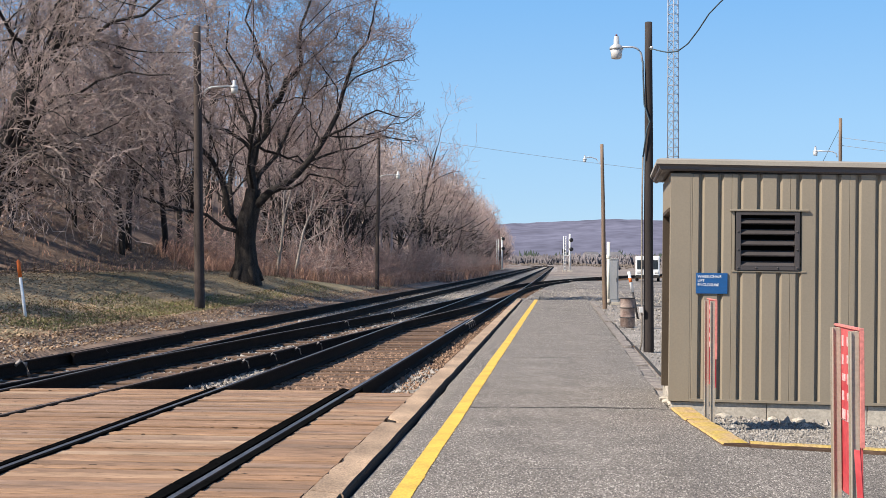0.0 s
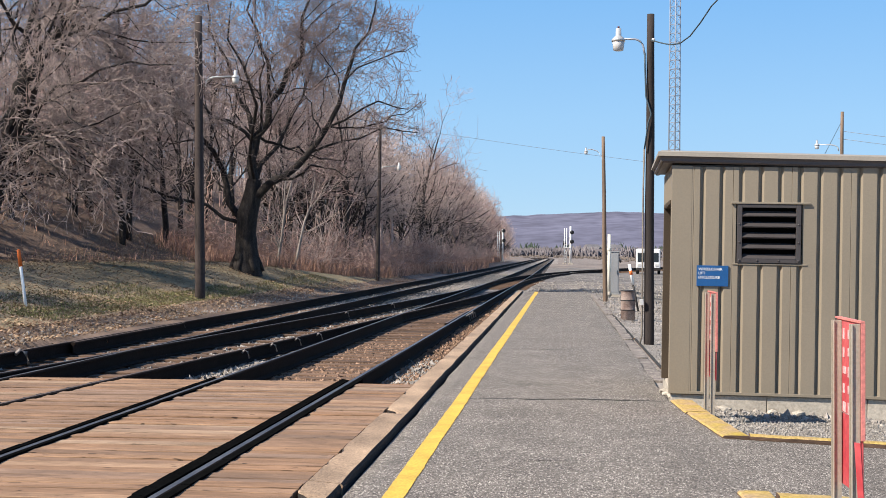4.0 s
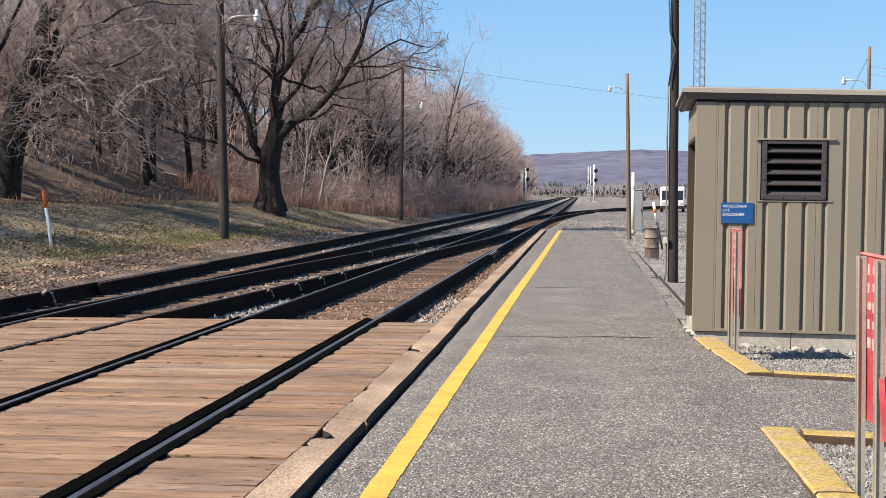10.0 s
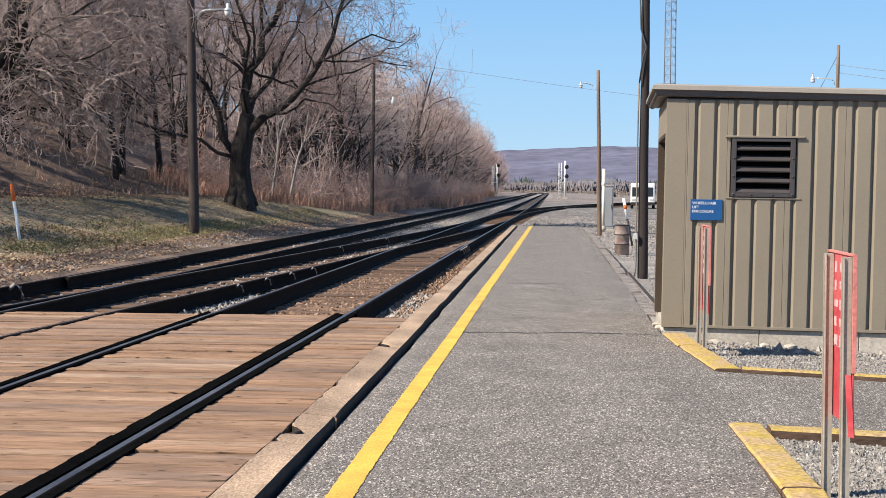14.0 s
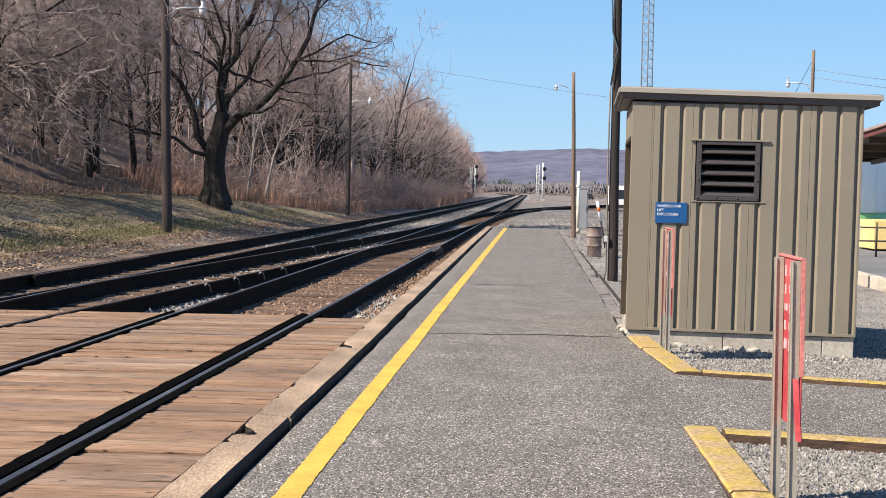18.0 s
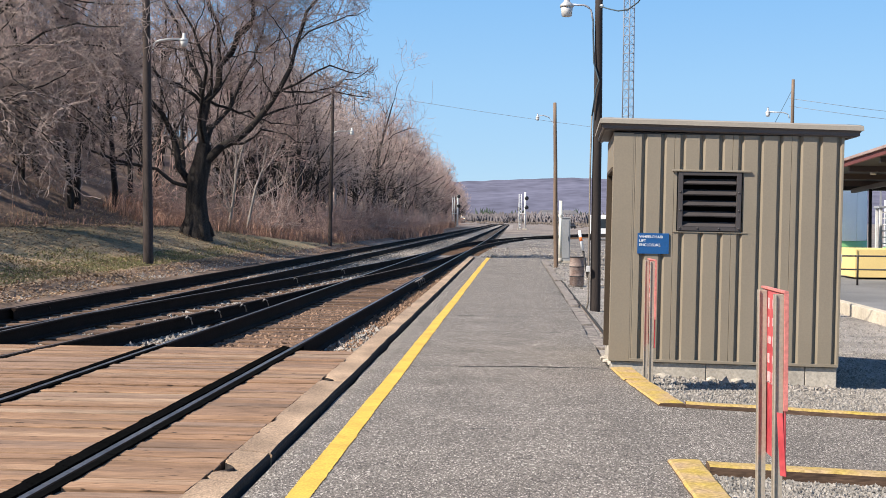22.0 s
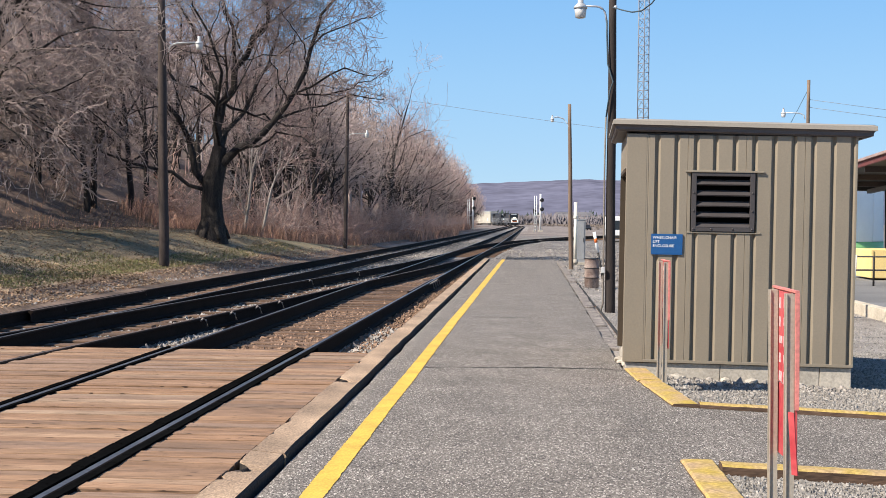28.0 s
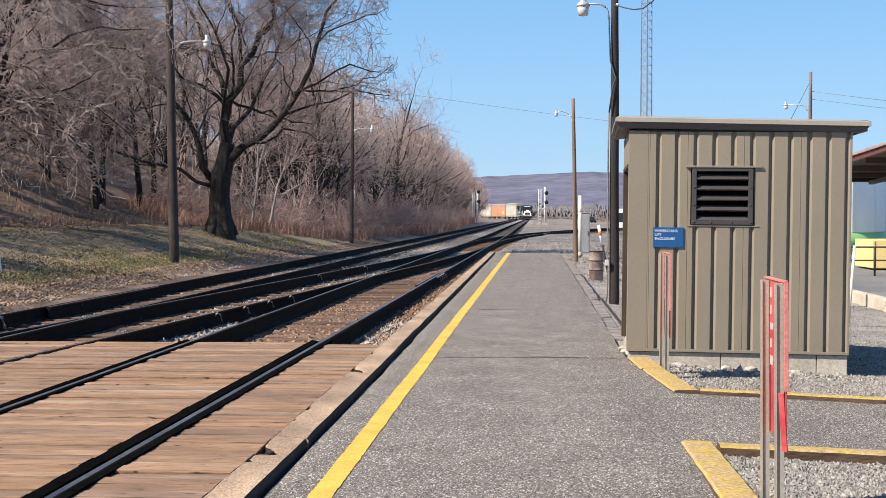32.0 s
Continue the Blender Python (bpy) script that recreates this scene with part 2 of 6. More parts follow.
M = {
    "asphalt": speckle("asphalt", (0.186, 0.161, 0.137), (0.042, 0.036, 0.031), (0.62, 0.56, 0.48), 140.0),
    "asphalt_old": mat("asphalt_old", (0.17, 0.165, 0.16), 0.25, 0.9, 0.5, 60.0, 0.2),
    "crack": mat("crack", (0.03, 0.028, 0.026), 0.3, 0.95, 4, 60, 0.1),
    "yellow": mat("yellow_paint", (0.62, 0.385, 0.062), 0.2, 0.75, 3.0, 70.0, 0.25),
    "yellow_worn": mat("worn_yellow_paint", (0.62, 0.43, 0.075), 0.3, 0.85, 5.0, 40.0, 0.6, tint=(0.40, 0.27, 0.15)),
    "curb_side": mat("shaded_timber_side", (0.035, 0.027, 0.022), 0.4, 0.95, 3.0, 40.0, 0.3),
    "curb": mat("curb_timber", (0.365, 0.25, 0.16), 0.34, 0.85, 2.6, 70.0, 0.4, stretch=(1.2, 0.5, 1)),
    "plank": old_plank("plank_wood"),
    "tie": mat("tie_wood", (0.12, 0.072, 0.045), 0.35, 0.9, 2.0, 25.0, 0.3, stretch=(0.6, 4, 4), obvary=0.3),
    "tie_old": mat("old_grey_tie_wood", (0.095, 0.078, 0.067), 0.35, 0.9, 2.0, 25.0, 0.3, island=True, obvary=0.3),
    "rail": mat("rail_steel", (0.020, 0.014, 0.011), 0.3, 0.9, 2.0, 40.0, 0.15, spec=0.08),
    "railtop": mat("worn_rail_head", (0.19, 0.18, 0.178), 0.3, 0.42, 1.5, 30.0, 0.05, metal=0.8),
    "rustrail": mat("rusty_rail_head", (0.115, 0.085, 0.07), 0.3, 0.6, 2.0, 40.0, 0.1, metal=0.3),
    "pad": mat("rubber_and_gap_shade", (0.005, 0.005, 0.005), 0.2, 0.95, 2.0, 30.0, 0.1, spec=0.0),
    "stone": mat("ballast_stone", (0.28, 0.247, 0.213), 0.25, 0.9, 8.0, 60.0, 0.2, island=True, obvary=0.45),
    "stone_brown": mat("rusty_ballast_stone", (0.25, 0.155, 0.10), 0.25, 0.9, 8.0, 60.0, 0.2, island=True, obvary=0.45),
    "pebble": mat("fine_gravel_stone", (0.265, 0.238, 0.205), 0.25, 0.9, 8.0, 60.0, 0.2, island=True, obvary=0.4),
    "edging": mat("broken_edging", (0.20, 0.17, 0.145), 0.5, 0.95, 5.0, 40.0, 0.4),
    "ballast": mat("ballast_bed", (0.25, 0.215, 0.185), 0.5, 0.95, 1.2, 22.0, 0.9, distance=0.03),
    "gravel": mat("pale_gravel", (0.265, 0.235, 0.205), 0.4, 0.95, 1.0, 34.0, 0.8, distance=0.03),
    "siding": mat("tan_steel_siding", (0.245, 0.203, 0.147), 0.05, 0.5, 1.2, 60.0, 0.02, spec=0.4),
    "eave_cap": mat("pale_eave_metal", (0.30, 0.262, 0.213), 0.07, 0.45, 1.5, 60.0, 0.02),
    "door_brown": mat("dark_doorway_brown", (0.062, 0.044, 0.028), 0.12, 0.6, 1.5, 50.0, 0.03),
    "siding_dark": mat("shade_brown_steel", (0.10, 0.085, 0.082), 0.08, 0.5, 1.5, 60.0, 0.02),
    "louver": mat("louver_metal", (0.06, 0.052, 0.05), 0.1, 0.45, 2.0, 60.0, 0.02),
    "concrete": mat("weathered_concrete", (0.42, 0.37, 0.30), 0.18, 0.9, 2.5, 45.0, 0.3),
    "blue": mat("blue_sign_face", (0.012, 0.078, 0.22), 0.08, 0.45, 2.0, 60.0, 0.02),
    "white": mat("white_lettering", (0.8, 0.8, 0.78), 0.05, 0.6, 2.0, 60.0, 0.0),
    "red": mat("faded_red_sign", (0.47, 0.035, 0.05), 0.16, 0.55, 3.0, 30.0, 0.05, tint=(0.56, 0.12, 0.12)),
    "red_edge": mat("pale_red_edge", (0.60, 0.20, 0.17), 0.2, 0.6, 5.0, 50.0, 0.1),
    "galv": mat("galvanised_post", (0.40, 0.345, 0.275), 0.12, 0.6, 3.0, 60.0, 0.1, metal=0.1),
    "pole": mat("pole_wood", (0.035, 0.026, 0.022), 0.3, 0.85, 1.5, 30.0, 0.3, stretch=(6, 6, 0.4)),
    "pole_mid": mat("grey_brown_pole_wood", (0.055, 0.04, 0.034), 0.35, 0.85, 1.5, 30.0, 0.3, stretch=(6, 6, 0.4)),
    "pole_pale": mat("weathered_pole_wood", (0.17, 0.115, 0.078), 0.3, 0.85, 1.5, 30.0, 0.3, stretch=(6, 6, 0.4)),
    "lamp": mat("lamp_aluminium", (0.52, 0.51, 0.49), 0.12, 0.4, 4.0, 40.0, 0.05, metal=0.3),
    "lens": mat("lamp_lens", (0.55, 0.53, 0.50), 0.1, 0.3, 6.0, 40.0, 0.05),
    "wire": mat("pale_wire", (0.22, 0.24, 0.27), 0.1, 0.6, 3.0, 40.0, 0.0),
    "cable": mat("black_cable", (0.05, 0.07, 0.08), 0.2, 0.6, 3.0, 40.0, 0.0),
    "steel": mat("grey_steel", (0.36, 0.37, 0.40), 0.15, 0.5, 2.0, 40.0, 0.05, metal=0.3),
    "bark": mat("dark_bark", (0.034, 0.027, 0.023), 0.6, 0.9, 2.0, 18.0, 1.0, stretch=(4, 4, 0.8), distance=0.04),
    "twig": mat("grey_twigs", (0.375, 0.29, 0.255), 0.3, 0.85, 0.4, 8.0, 0.0, obvary=0.25),
    "twig_dark": mat("dark_twigs", (0.22, 0.158, 0.141), 0.3, 0.85, 0.4, 8.0, 0.0),
    "twig_red": mat("reddish_twigs", (0.385, 0.262, 0.232), 0.3, 0.85, 0.4, 8.0, 0.0, obvary=0.25),
    # lighter copy of the grey twigs, with sunlight on the crowns as colour
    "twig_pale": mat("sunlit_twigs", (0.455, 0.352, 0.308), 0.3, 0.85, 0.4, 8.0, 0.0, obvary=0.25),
    "twig_brush": mat("ruddy_brush_twigs", (0.40, 0.265, 0.22), 0.3, 0.85, 0.4, 8.0, 0.0, obvary=0.25),
    "birch": mat("pale_bark", (0.27, 0.23, 0.195), 0.25, 0.8, 3.0, 20.0, 0.3),
    "dry": mat("dry_weeds", (0.38, 0.222, 0.158), 0.35, 0.9, 0.5, 6.0, 0.0, island=True, obvary=0.4),
    "grass": mat("grass_blades", (0.205, 0.185, 0.075), 0.3, 0.85, 0.3, 6.0, 0.0, island=True, obvary=0.4),
    "leaf": mat("fallen_leaves", (0.295, 0.20, 0.12), 0.3, 0.85, 1.0, 20.0, 0.0, island=True, obvary=0.4),
    "rust": mat("rusty_barrel", (0.20, 0.125, 0.10), 0.3, 0.8, 4.0, 40.0, 0.3, tint=(0.34, 0.27, 0.23)),
    "orange": mat("orange_marker", (0.75, 0.16, 0.03), 0.1, 0.6, 4.0, 50.0, 0.0),
    "cabinet": mat("cabinet_paint", (0.30, 0.30, 0.30), 0.1, 0.5, 1.5, 40.0, 0.0),
    "cream": mat("cream_pipe", (0.70, 0.66, 0.55), 0.1, 0.5, 3.0, 40.0, 0.0),
    "signal_paint": mat("silver_signal_paint", (0.66, 0.65, 0.63), 0.1, 0.5, 2.0, 30.0, 0.0),
    "tank": mat("white_tank", (0.80, 0.80, 0.80), 0.05, 0.4, 0.8, 30.0, 0.0),
    "green": mat("green_band", (0.27, 0.55, 0.22), 0.08, 0.5, 1.0, 30.0, 0.0),
    "yellow_box": mat("yellow_container", (0.76, 0.57, 0.24), 0.08, 0.6, 1.0, 30.0, 0.0),
    "redroof": mat("red_fascia", (0.15, 0.045, 0.04), 0.12, 0.6, 1.0, 30.0, 0.0),
    "dock_concrete": mat("sunlit_dock_concrete", (0.50, 0.43, 0.33), 0.18, 0.9, 1.5, 30.0, 0.3),
    "gutter": mat("weathered_gutter", (0.36, 0.26, 0.23), 0.2, 0.6, 2.0, 30.0, 0.0),
    "beam_brown": mat("brown_steel_beam", (0.085, 0.06, 0.05), 0.2, 0.6, 1.0, 30.0, 0.0),
    "dark": mat("dark_metal", (0.03, 0.026, 0.024), 0.2, 0.6, 2.0, 30.0, 0.05),
    "glass": mat("dark_glass", (0.02, 0.025, 0.03), 0.1, 0.15, 2.0, 30.0, 0.0, spec=0.6),
    "void": mat("unlit_backing", (0.004, 0.004, 0.004), 0.1, 1.0, 2.0, 30.0, 0.0, spec=0.0),
    "black": mat("black_paint", (0.02, 0.02, 0.022), 0.2, 0.45, 2.0, 30.0, 0.0),
    "car_white": mat("white_vehicle_paint", (0.75, 0.74, 0.72), 0.05, 0.35, 1.0, 30.0, 0.0),
    "rack": mat("grey_autorack", (0.50, 0.45, 0.36), 0.15, 0.6, 0.4, 10.0, 0.0),
    "rack_orange": mat("orange_autorack", (0.52, 0.25, 0.13), 0.2, 0.6, 0.4, 10.0, 0.0),
    "headlight": glow("headlight", (1.0, 0.82, 0.5), 6.0),
    "faded": mat("faded_lettering", (0.64, 0.36, 0.35), 0.3, 0.7, 20.0, 60.0, 0.0),
    "yard": mat("yard_gravel", (0.14, 0.118, 0.102), 0.5, 0.95, 0.35, 5.0, 0.8, tint=(0.26, 0.232, 0.205), distance=0.05),
    # distance haze is mixed into the hill's own colour
    "hill": mat("haze_tinted_hill", (0.128, 0.126, 0.166), 0.2, 1.0, 0.006, 0.03, 0.0, spec=0.0),
    "house": mat("pale_house", (0.62, 0.60, 0.58), 0.1, 0.8, 0.1, 2.0, 0.0),
    "roofing": mat("grey_roof", (0.15, 0.14, 0.14), 0.15, 0.8, 0.2, 2.0, 0.0),
    "evergreen": mat("evergreen_needles", (0.035, 0.05, 0.035), 0.3, 0.9, 0.3, 3.0, 0.0),
}


# ---- building blocks ----
def part(name, bm, material, parent=None, label=""):
    """Links a bmesh as one mesh object under a thing or a part."""
    me = bpy.data.meshes.new(name)
    bm.to_mesh(me)
    bm.free()
    me.materials.append(M[material] if isinstance(material, str) else material)
    ob = new(name, me)
    ob.parent = parent
    if label:
        ob["label"] = label
    return ob


def thing(name, at, label, category, group="", kind=""):
    ob = new(name)
    ob.matrix_basis = at
    return tagged(ob, label, category, group, kind)


def pydata(name, verts, faces, material, parent=None, smooth=False):
    me = bpy.data.meshes.new(name)
    me.from_pydata(verts, [], faces)
    if smooth:
        me.shade_smooth()
    me.materials.append(M[material])
    ob = new(name, me)
    ob.parent = parent
    return ob


def box(bm, x0, x1, y0, y1, z0, z1, bevel=0.0, turn=None):
    r = bmesh.ops.create_cube(bm, size=1)
    vs = r["verts"]
    m = Matrix.Translation(((x0 + x1) / 2, (y0 + y1) / 2, (z0 + z1) / 2)) @ Matrix.Diagonal((x1 - x0, y1 - y0, z1 - z0, 1))
    bmesh.ops.transform(bm, matrix=m if turn is None else turn @ m, verts=vs)
    if bevel:
        es = list({e for v in vs for e in v.link_edges})
        bmesh.ops.bevel(bm, geom=es, offset=bevel, segments=2, affect="EDGES", profile=0.6)
    return bm


def boxed(*a, bevel=0.0, turn=None):
    return box(bmesh.new(), *a, bevel=bevel, turn=turn)


def tube(points, radii, sides=8, bm=None, cap=True):
    """A round tube through points."""
    bm = bm or bmesh.new()
    rings = []
    pts = [Vector(p) for p in points]
    if isinstance(radii, (int, float)):
        radii = [radii] * len(pts)
    for i, p in enumerate(pts):
        d = (pts[min(i + 1, len(pts) - 1)] - pts[max(i - 1, 0)]).normalized()
        u = d.orthogonal().normalized() if abs(d.z) < 0.95 else Vector((1, 0, 0))
        u = (u - d * u.dot(d)).normalized()
        w = d.cross(u)
        rings.append([bm.verts.new(p + (u * math.cos(k * 2 * math.pi / sides) + w * math.sin(k * 2 * math.pi / sides)) * radii[i]) for k in range(sides)])
    for a, b in zip(rings, rings[1:]):
        for k in range(sides):
            f = bm.faces.new((a[k], a[(k + 1) % sides], b[(k + 1) % sides], b[k]))
            f.smooth = True
    if cap:
        bm.faces.new(rings[0][::-1])
        bm.faces.new(rings[-1])
    return bm


def lathe(profile, sides=20, bm=None):
    """A turned shape from (radius, z) pairs."""
    bm = bm or bmesh.new()
    rings = [[bm.verts.new((r * math.cos(k * 2 * math.pi / sides), r * math.sin(k * 2 * math.pi / sides), z)) for k in range(sides)] for r, z in profile]
    for a, b in zip(rings, rings[1:]):
        for k in range(sides):
            f = bm.faces.new((a[k], a[(k + 1) % sides], b[(k + 1) % sides], b[k]))
            f.smooth = True
    bm.faces.new(rings[0][::-1]), bm.faces.new(rings[-1])
    return bm


def smooth(a, b, x):
    t = min(1.0, max(0.0, (x - a) / (b - a)))
    return t * t * (3 - 2 * t)


# ---- the line of the railway ----
def centre_line():
    """Points (x, y, heading) every metre along the near track, from y = -30."""
    x, y, out = -3.05 - 0.0072 * 40, -30.0, []
    for i in range(1100):
        if y < 60:
            h = 0.0072
        elif y < 110:
            h = 0.0072 - 0.0057 * (y - 60) / 50
        out.append((x, y, h))
        if y >= 430:
            h -= 1 / 370
        x += math.sin(h)
        y += math.cos(h)
    return out


LINE = centre_line()


def on_line(s):
    """Place and heading s metres along the near track from y = 0."""
    i = min(max(s + 30, 0), len(LINE) - 2)
    k = int(i)
    f = i - k
    a, b = LINE[k], LINE[k + 1]
    return [a[j] + (b[j] - a[j]) * f for j in range(3)]


def line_z(y):
    return -0.001 * max(0.0, min(y, 700.0))


GAUGE = 0.752          # centre to rail head centre
FAR = 3.86             # from the near track to the far one
RAIL_Z = 0.05          # top of the rails


def brush_edge(y):
    """x at which the lawn ends and the woods begin."""
    if y < 35:
        return -17.2
    if y < 52:
        return -17.2 + 3.4 * (y - 35) / 17
    if y < 72:
        return -13.8 + 2.9 * (y - 52) / 20
    if y < 150:
        return -10.9 + 0.6 * (y - 72) / 78
    return -10.3 - 2.3 * min(1.0, (y - 150) / 40)


def rail_shift(y):
    return on_line(y)[0] + 3.05 if y > 20 else 0.0


def ground_z(x, y):
    sh = rail_shift(min(y, 420)) if y < 420 else on_line(y)[0] + 3.05 if y < 700 else 0
    base = line_z(min(y, 900))
    xr = x - (sh if x < -1 else 0)
    if xr > -1.45:
        z = -0.10 - 0.035 * max(0.0, min(x, 30) - 1.0)
        if x > 1.0:
            z = -0.04 - 0.05 * min(x - 1.0, 5.0) + (0.015 if y < 8.1 else 0.0)
    elif xr > -8.9:
        z = -0.20
    else:
        e = brush_edge(y)
        z = -0.10 + 0.12 * smooth(0.0, 0.5, -9.3 - xr) + (0.15 + 0.95 * smooth(74, 48, y)) * smooth(-9.4, min(e, -11.5), xr if xr > e else e)
        if xr < e:
            d = e - xr
            z += 0.34 * min(d, 40.0) * smooth(0, 6, d) * (1.0 if y < 250 else max(0.0, 1 - (y - 250) / 150))
        z += 0.03 * noise.noise(Vector((x * 0.6, y * 0.6, 0)))
    return z + base


def make_ground():
    xs = [-2600, -1500, -800, -400, -200, -120] + [-80 + 4 * i for i in range(10)] + [-40 + 1.5 * i for i in range(14)] + [-19 + 0.5 * i for i in range(19)]
    xs += [-9.4, -9.2, -9.0, -8.8, -7, -5, -3, -1.6, -1.45, -1.3, 0, 0.9, 1.1, 1.5, 2, 3, 4, 5, 6, 8, 12, 18, 30, 60, 120, 250, 500, 1000, 2600]
    ys = [-40, -20, -8, 0] + [4 + 2 * i for i in range(58)] + [125 + 10 * i for i in range(40)] + [560, 640, 760, 900, 1200, 1700, 2400, 3200, 4200]
    verts = [(x, y, ground_z(x, y)) for y in ys for x in xs]
    n = len(xs)
    faces = [(j * n + i, j * n + i + 1, (j + 1) * n + i + 1, (j + 1) * n + i) for j in range(len(ys) - 1) for i in range(n - 1)]
    ob = pydata("ground", verts, faces, "lawn", smooth=True)
    ob.data.materials.append(M["ballast"])
    ob.data.materials.append(M["gravel"])
    ob.data.materials.append(M["forest_floor"])
    ob.data.materials.append(M["field"])
    ob.data.materials.append(M["dirt"])
    ob.data.materials.append(M["yard"])
    for p in ob.data.polygons:
        c = p.center
        xr = c.x - (on_line(c.y)[0] + 3.05 if 20 < c.y < 700 else 0)
        if -7.85 < xr < -1.4 and c.y < 600:
            p.material_index = 1
        elif xr >= -1.4 and c.y < 160:
            p.material_index = 2 if c.y < 46 else 6
        elif xr < brush_edge(c.y) + 0.4 and c.y < 420:
            p.material_index = 3
        elif c.y > 80:
            p.material_index = 4 if c.y > 250 or xr > -8.9 else 3
        elif xr > -10.0:
            p.material_index = 5
    return tagged(ob, "ground of leaf-strewn lawn, ballast and pale gravel", "ground", kind="structure")


M["lawn"] = mat("lawn_with_leaves", (0.23, 0.19, 0.092), 0.3, 0.95, 0.22, 5.0, 0.3, tint=(0.36, 0.268, 0.165), distance=0.03)
M["forest_floor"] = mat("leaf_litter", (0.15, 0.10, 0.072), 0.35, 0.95, 0.4, 7.0, 0.5, distance=0.05)
M["field"] = mat("dry_field", (0.195, 0.158, 0.132), 0.35, 0.95, 0.05, 1.2, 0.6, distance=0.3)
M["dirt"] = mat("bare_dirt", (0.145, 0.098, 0.068), 0.45, 0.95, 1.0, 14.0, 0.5, distance=0.03)
make_ground()


# ---- tracks ----
def rail_profile():
    return [(-0.07, -0.205), (0.07, -0.205), (0.07, -0.186), (0.010, -0.165), (0.010, -0.044), (0.036, -0.034), (0.036, -0.010), (0.021, 0.0), (-0.021, 0.0), (-0.036, -0.010), (-0.036, -0.034), (-0.010, -0.044), (-0.010, -0.165), (-0.07, -0.186)]


def rail(name, points, parent, top="railtop", lift=RAIL_Z):
    """A rail swept along (x, y) points."""
    prof = rail_profile()
    n = len(prof)
    verts, faces = [], []
    for i, (x, y) in enumerate(points):
        a, b = points[max(i - 1, 0)], points[min(i + 1, len(points) - 1)]
        d = Vector((b[0] - a[0], b[1] - a[1])).normalized()
        for u, w in prof:
            verts.append((x + u * d.y, y - u * d.x, w + lift + line_z(y)))
    for i in range(len(points) - 1):
        for k in range(n):
            faces.append((i * n + k, i * n + (k + 1) % n, (i + 1) * n + (k + 1) % n, (i + 1) * n + k))
    faces += [tuple(range(n))[::-1], tuple(range((len(points) - 1) * n, len(points) * n))]
    ob = pydata(name, verts, faces, "rail", parent)
    ob.data.materials.append(M[top])
    for p in ob.data.polygons:
        if p.index % n == 7 and p.index < n * (len(points) - 1):
            p.material_index = 1
    return ob


def offset_line(off, s0, s1, step=4.0):
    out = []
    k = int((s1 - s0) / step) + 1
    for i in range(k + 1):
        s = min(s0 + i * step, s1)
        x, y, h = on_line(s)
        out.append((x + off * math.cos(h), y - off * math.sin(h)))
    return out


track_near = thing("railway_track", pose(0, 0, 0), "near railway track of dark steel rails on wooden ties", "railway track", kind="structure")
track_far = thing("railway_track", pose(0, 0, 0), "far railway track of dark steel rails on wooden ties", "railway track", kind="structure")
rail("rail", offset_line(GAUGE, -8, 900), track_near)
rail("rail", offset_line(-GAUGE, -8, 900), track_near)
rail("rail", offset_line(-FAR + GAUGE, -8, 900), track_far)
rail("rail", offset_line(-FAR - GAUGE, -8, 900), track_far, "rustrail")


def crossover(s):
    """Offset of the crossover's centre from the near track."""
    straight = max(-FAR, -2.85 + 0.0699 * (s - 11.8))
    return straight if s < 38 else -1.018 * max(0.0, 1 - (s - 38) / 29.1) ** 2


def crossover_line(off, s0, s1, step=2.0):
    out = []
    s = s0
    while s <= s1:
        x, y, h = on_line(s)
        out.append((x + crossover(s) + off, y))
        s += step
    return out


cross = thing("crossover_track", pose(0, 0, 0), "crossover of dark steel rails between the two tracks", "railway track", kind="structure")
rail("rail", crossover_line(GAUGE, 2, 62), cross, "rustrail")
rail("rail", crossover_line(-GAUGE, 2, 66), cross)
# guard rails by the two frogs
for off, s0, s1 in ((GAUGE - 0.09, 27, 33), (-FAR - GAUGE + 0.09, 20, 26)):
    rail("guard_rail", offset_line(off, s0, s1, 1.0), cross, "rustrail", RAIL_Z - 0.005)

# the spur that leaves to the right
spur = thing("spur_track", pose(0, 0, 0), "rusty spur track curving away over gravel", "railway track", kind="structure")


def spur_line(off):
    out = []
    for i in range(46):
        s = 62 + 2.2 * i
        x, y, h = on_line(s)
        d = s - 62
        u = 0.0016 * d * d
        hd = 0.0032 * d
        out.append((x + u + off * math.cos(math.atan(hd)), y - off * math.sin(math.atan(hd))))
    return out


rail("rail", spur_line(GAUGE), spur, "rustrail")
rail("rail", spur_line(-GAUGE), spur, "rustrail")


def tie_mesh(length, wood="tie"):
    bm = boxed(-length / 2, length / 2, -0.115, 0.115, -0.18, 0.0, bevel=0.012)
    me = bpy.data.meshes.new("tie")
    bm.to_mesh(me)
    bm.free()
    me.materials.append(M[wood])
    return me


TIE = tie_mesh(2.6)
TIE_GREY = tie_mesh(2.6, "tie_old")
rng = random.Random(3)


def ties(parent, off, s0, s1, mesh, step=0.52):
    s = s0
    while s < s1:
        x, y, h = on_line(s)
        o = off(s) if callable(off) else off
        ob = new("tie", TIE_GREY if y > 34 + 8 * rng.random() else mesh)
        ob.parent = parent
        ob.matrix_basis = pose(x + o + rng.uniform(-0.04, 0.04), y, RAIL_Z - 0.20 - 0.04 * smooth(28, 48, y) + line_z(y) - rng.uniform(0, 0.02), 0, 0, rng.uniform(-0.8, 0.8) - math.degrees(h))
        s += step


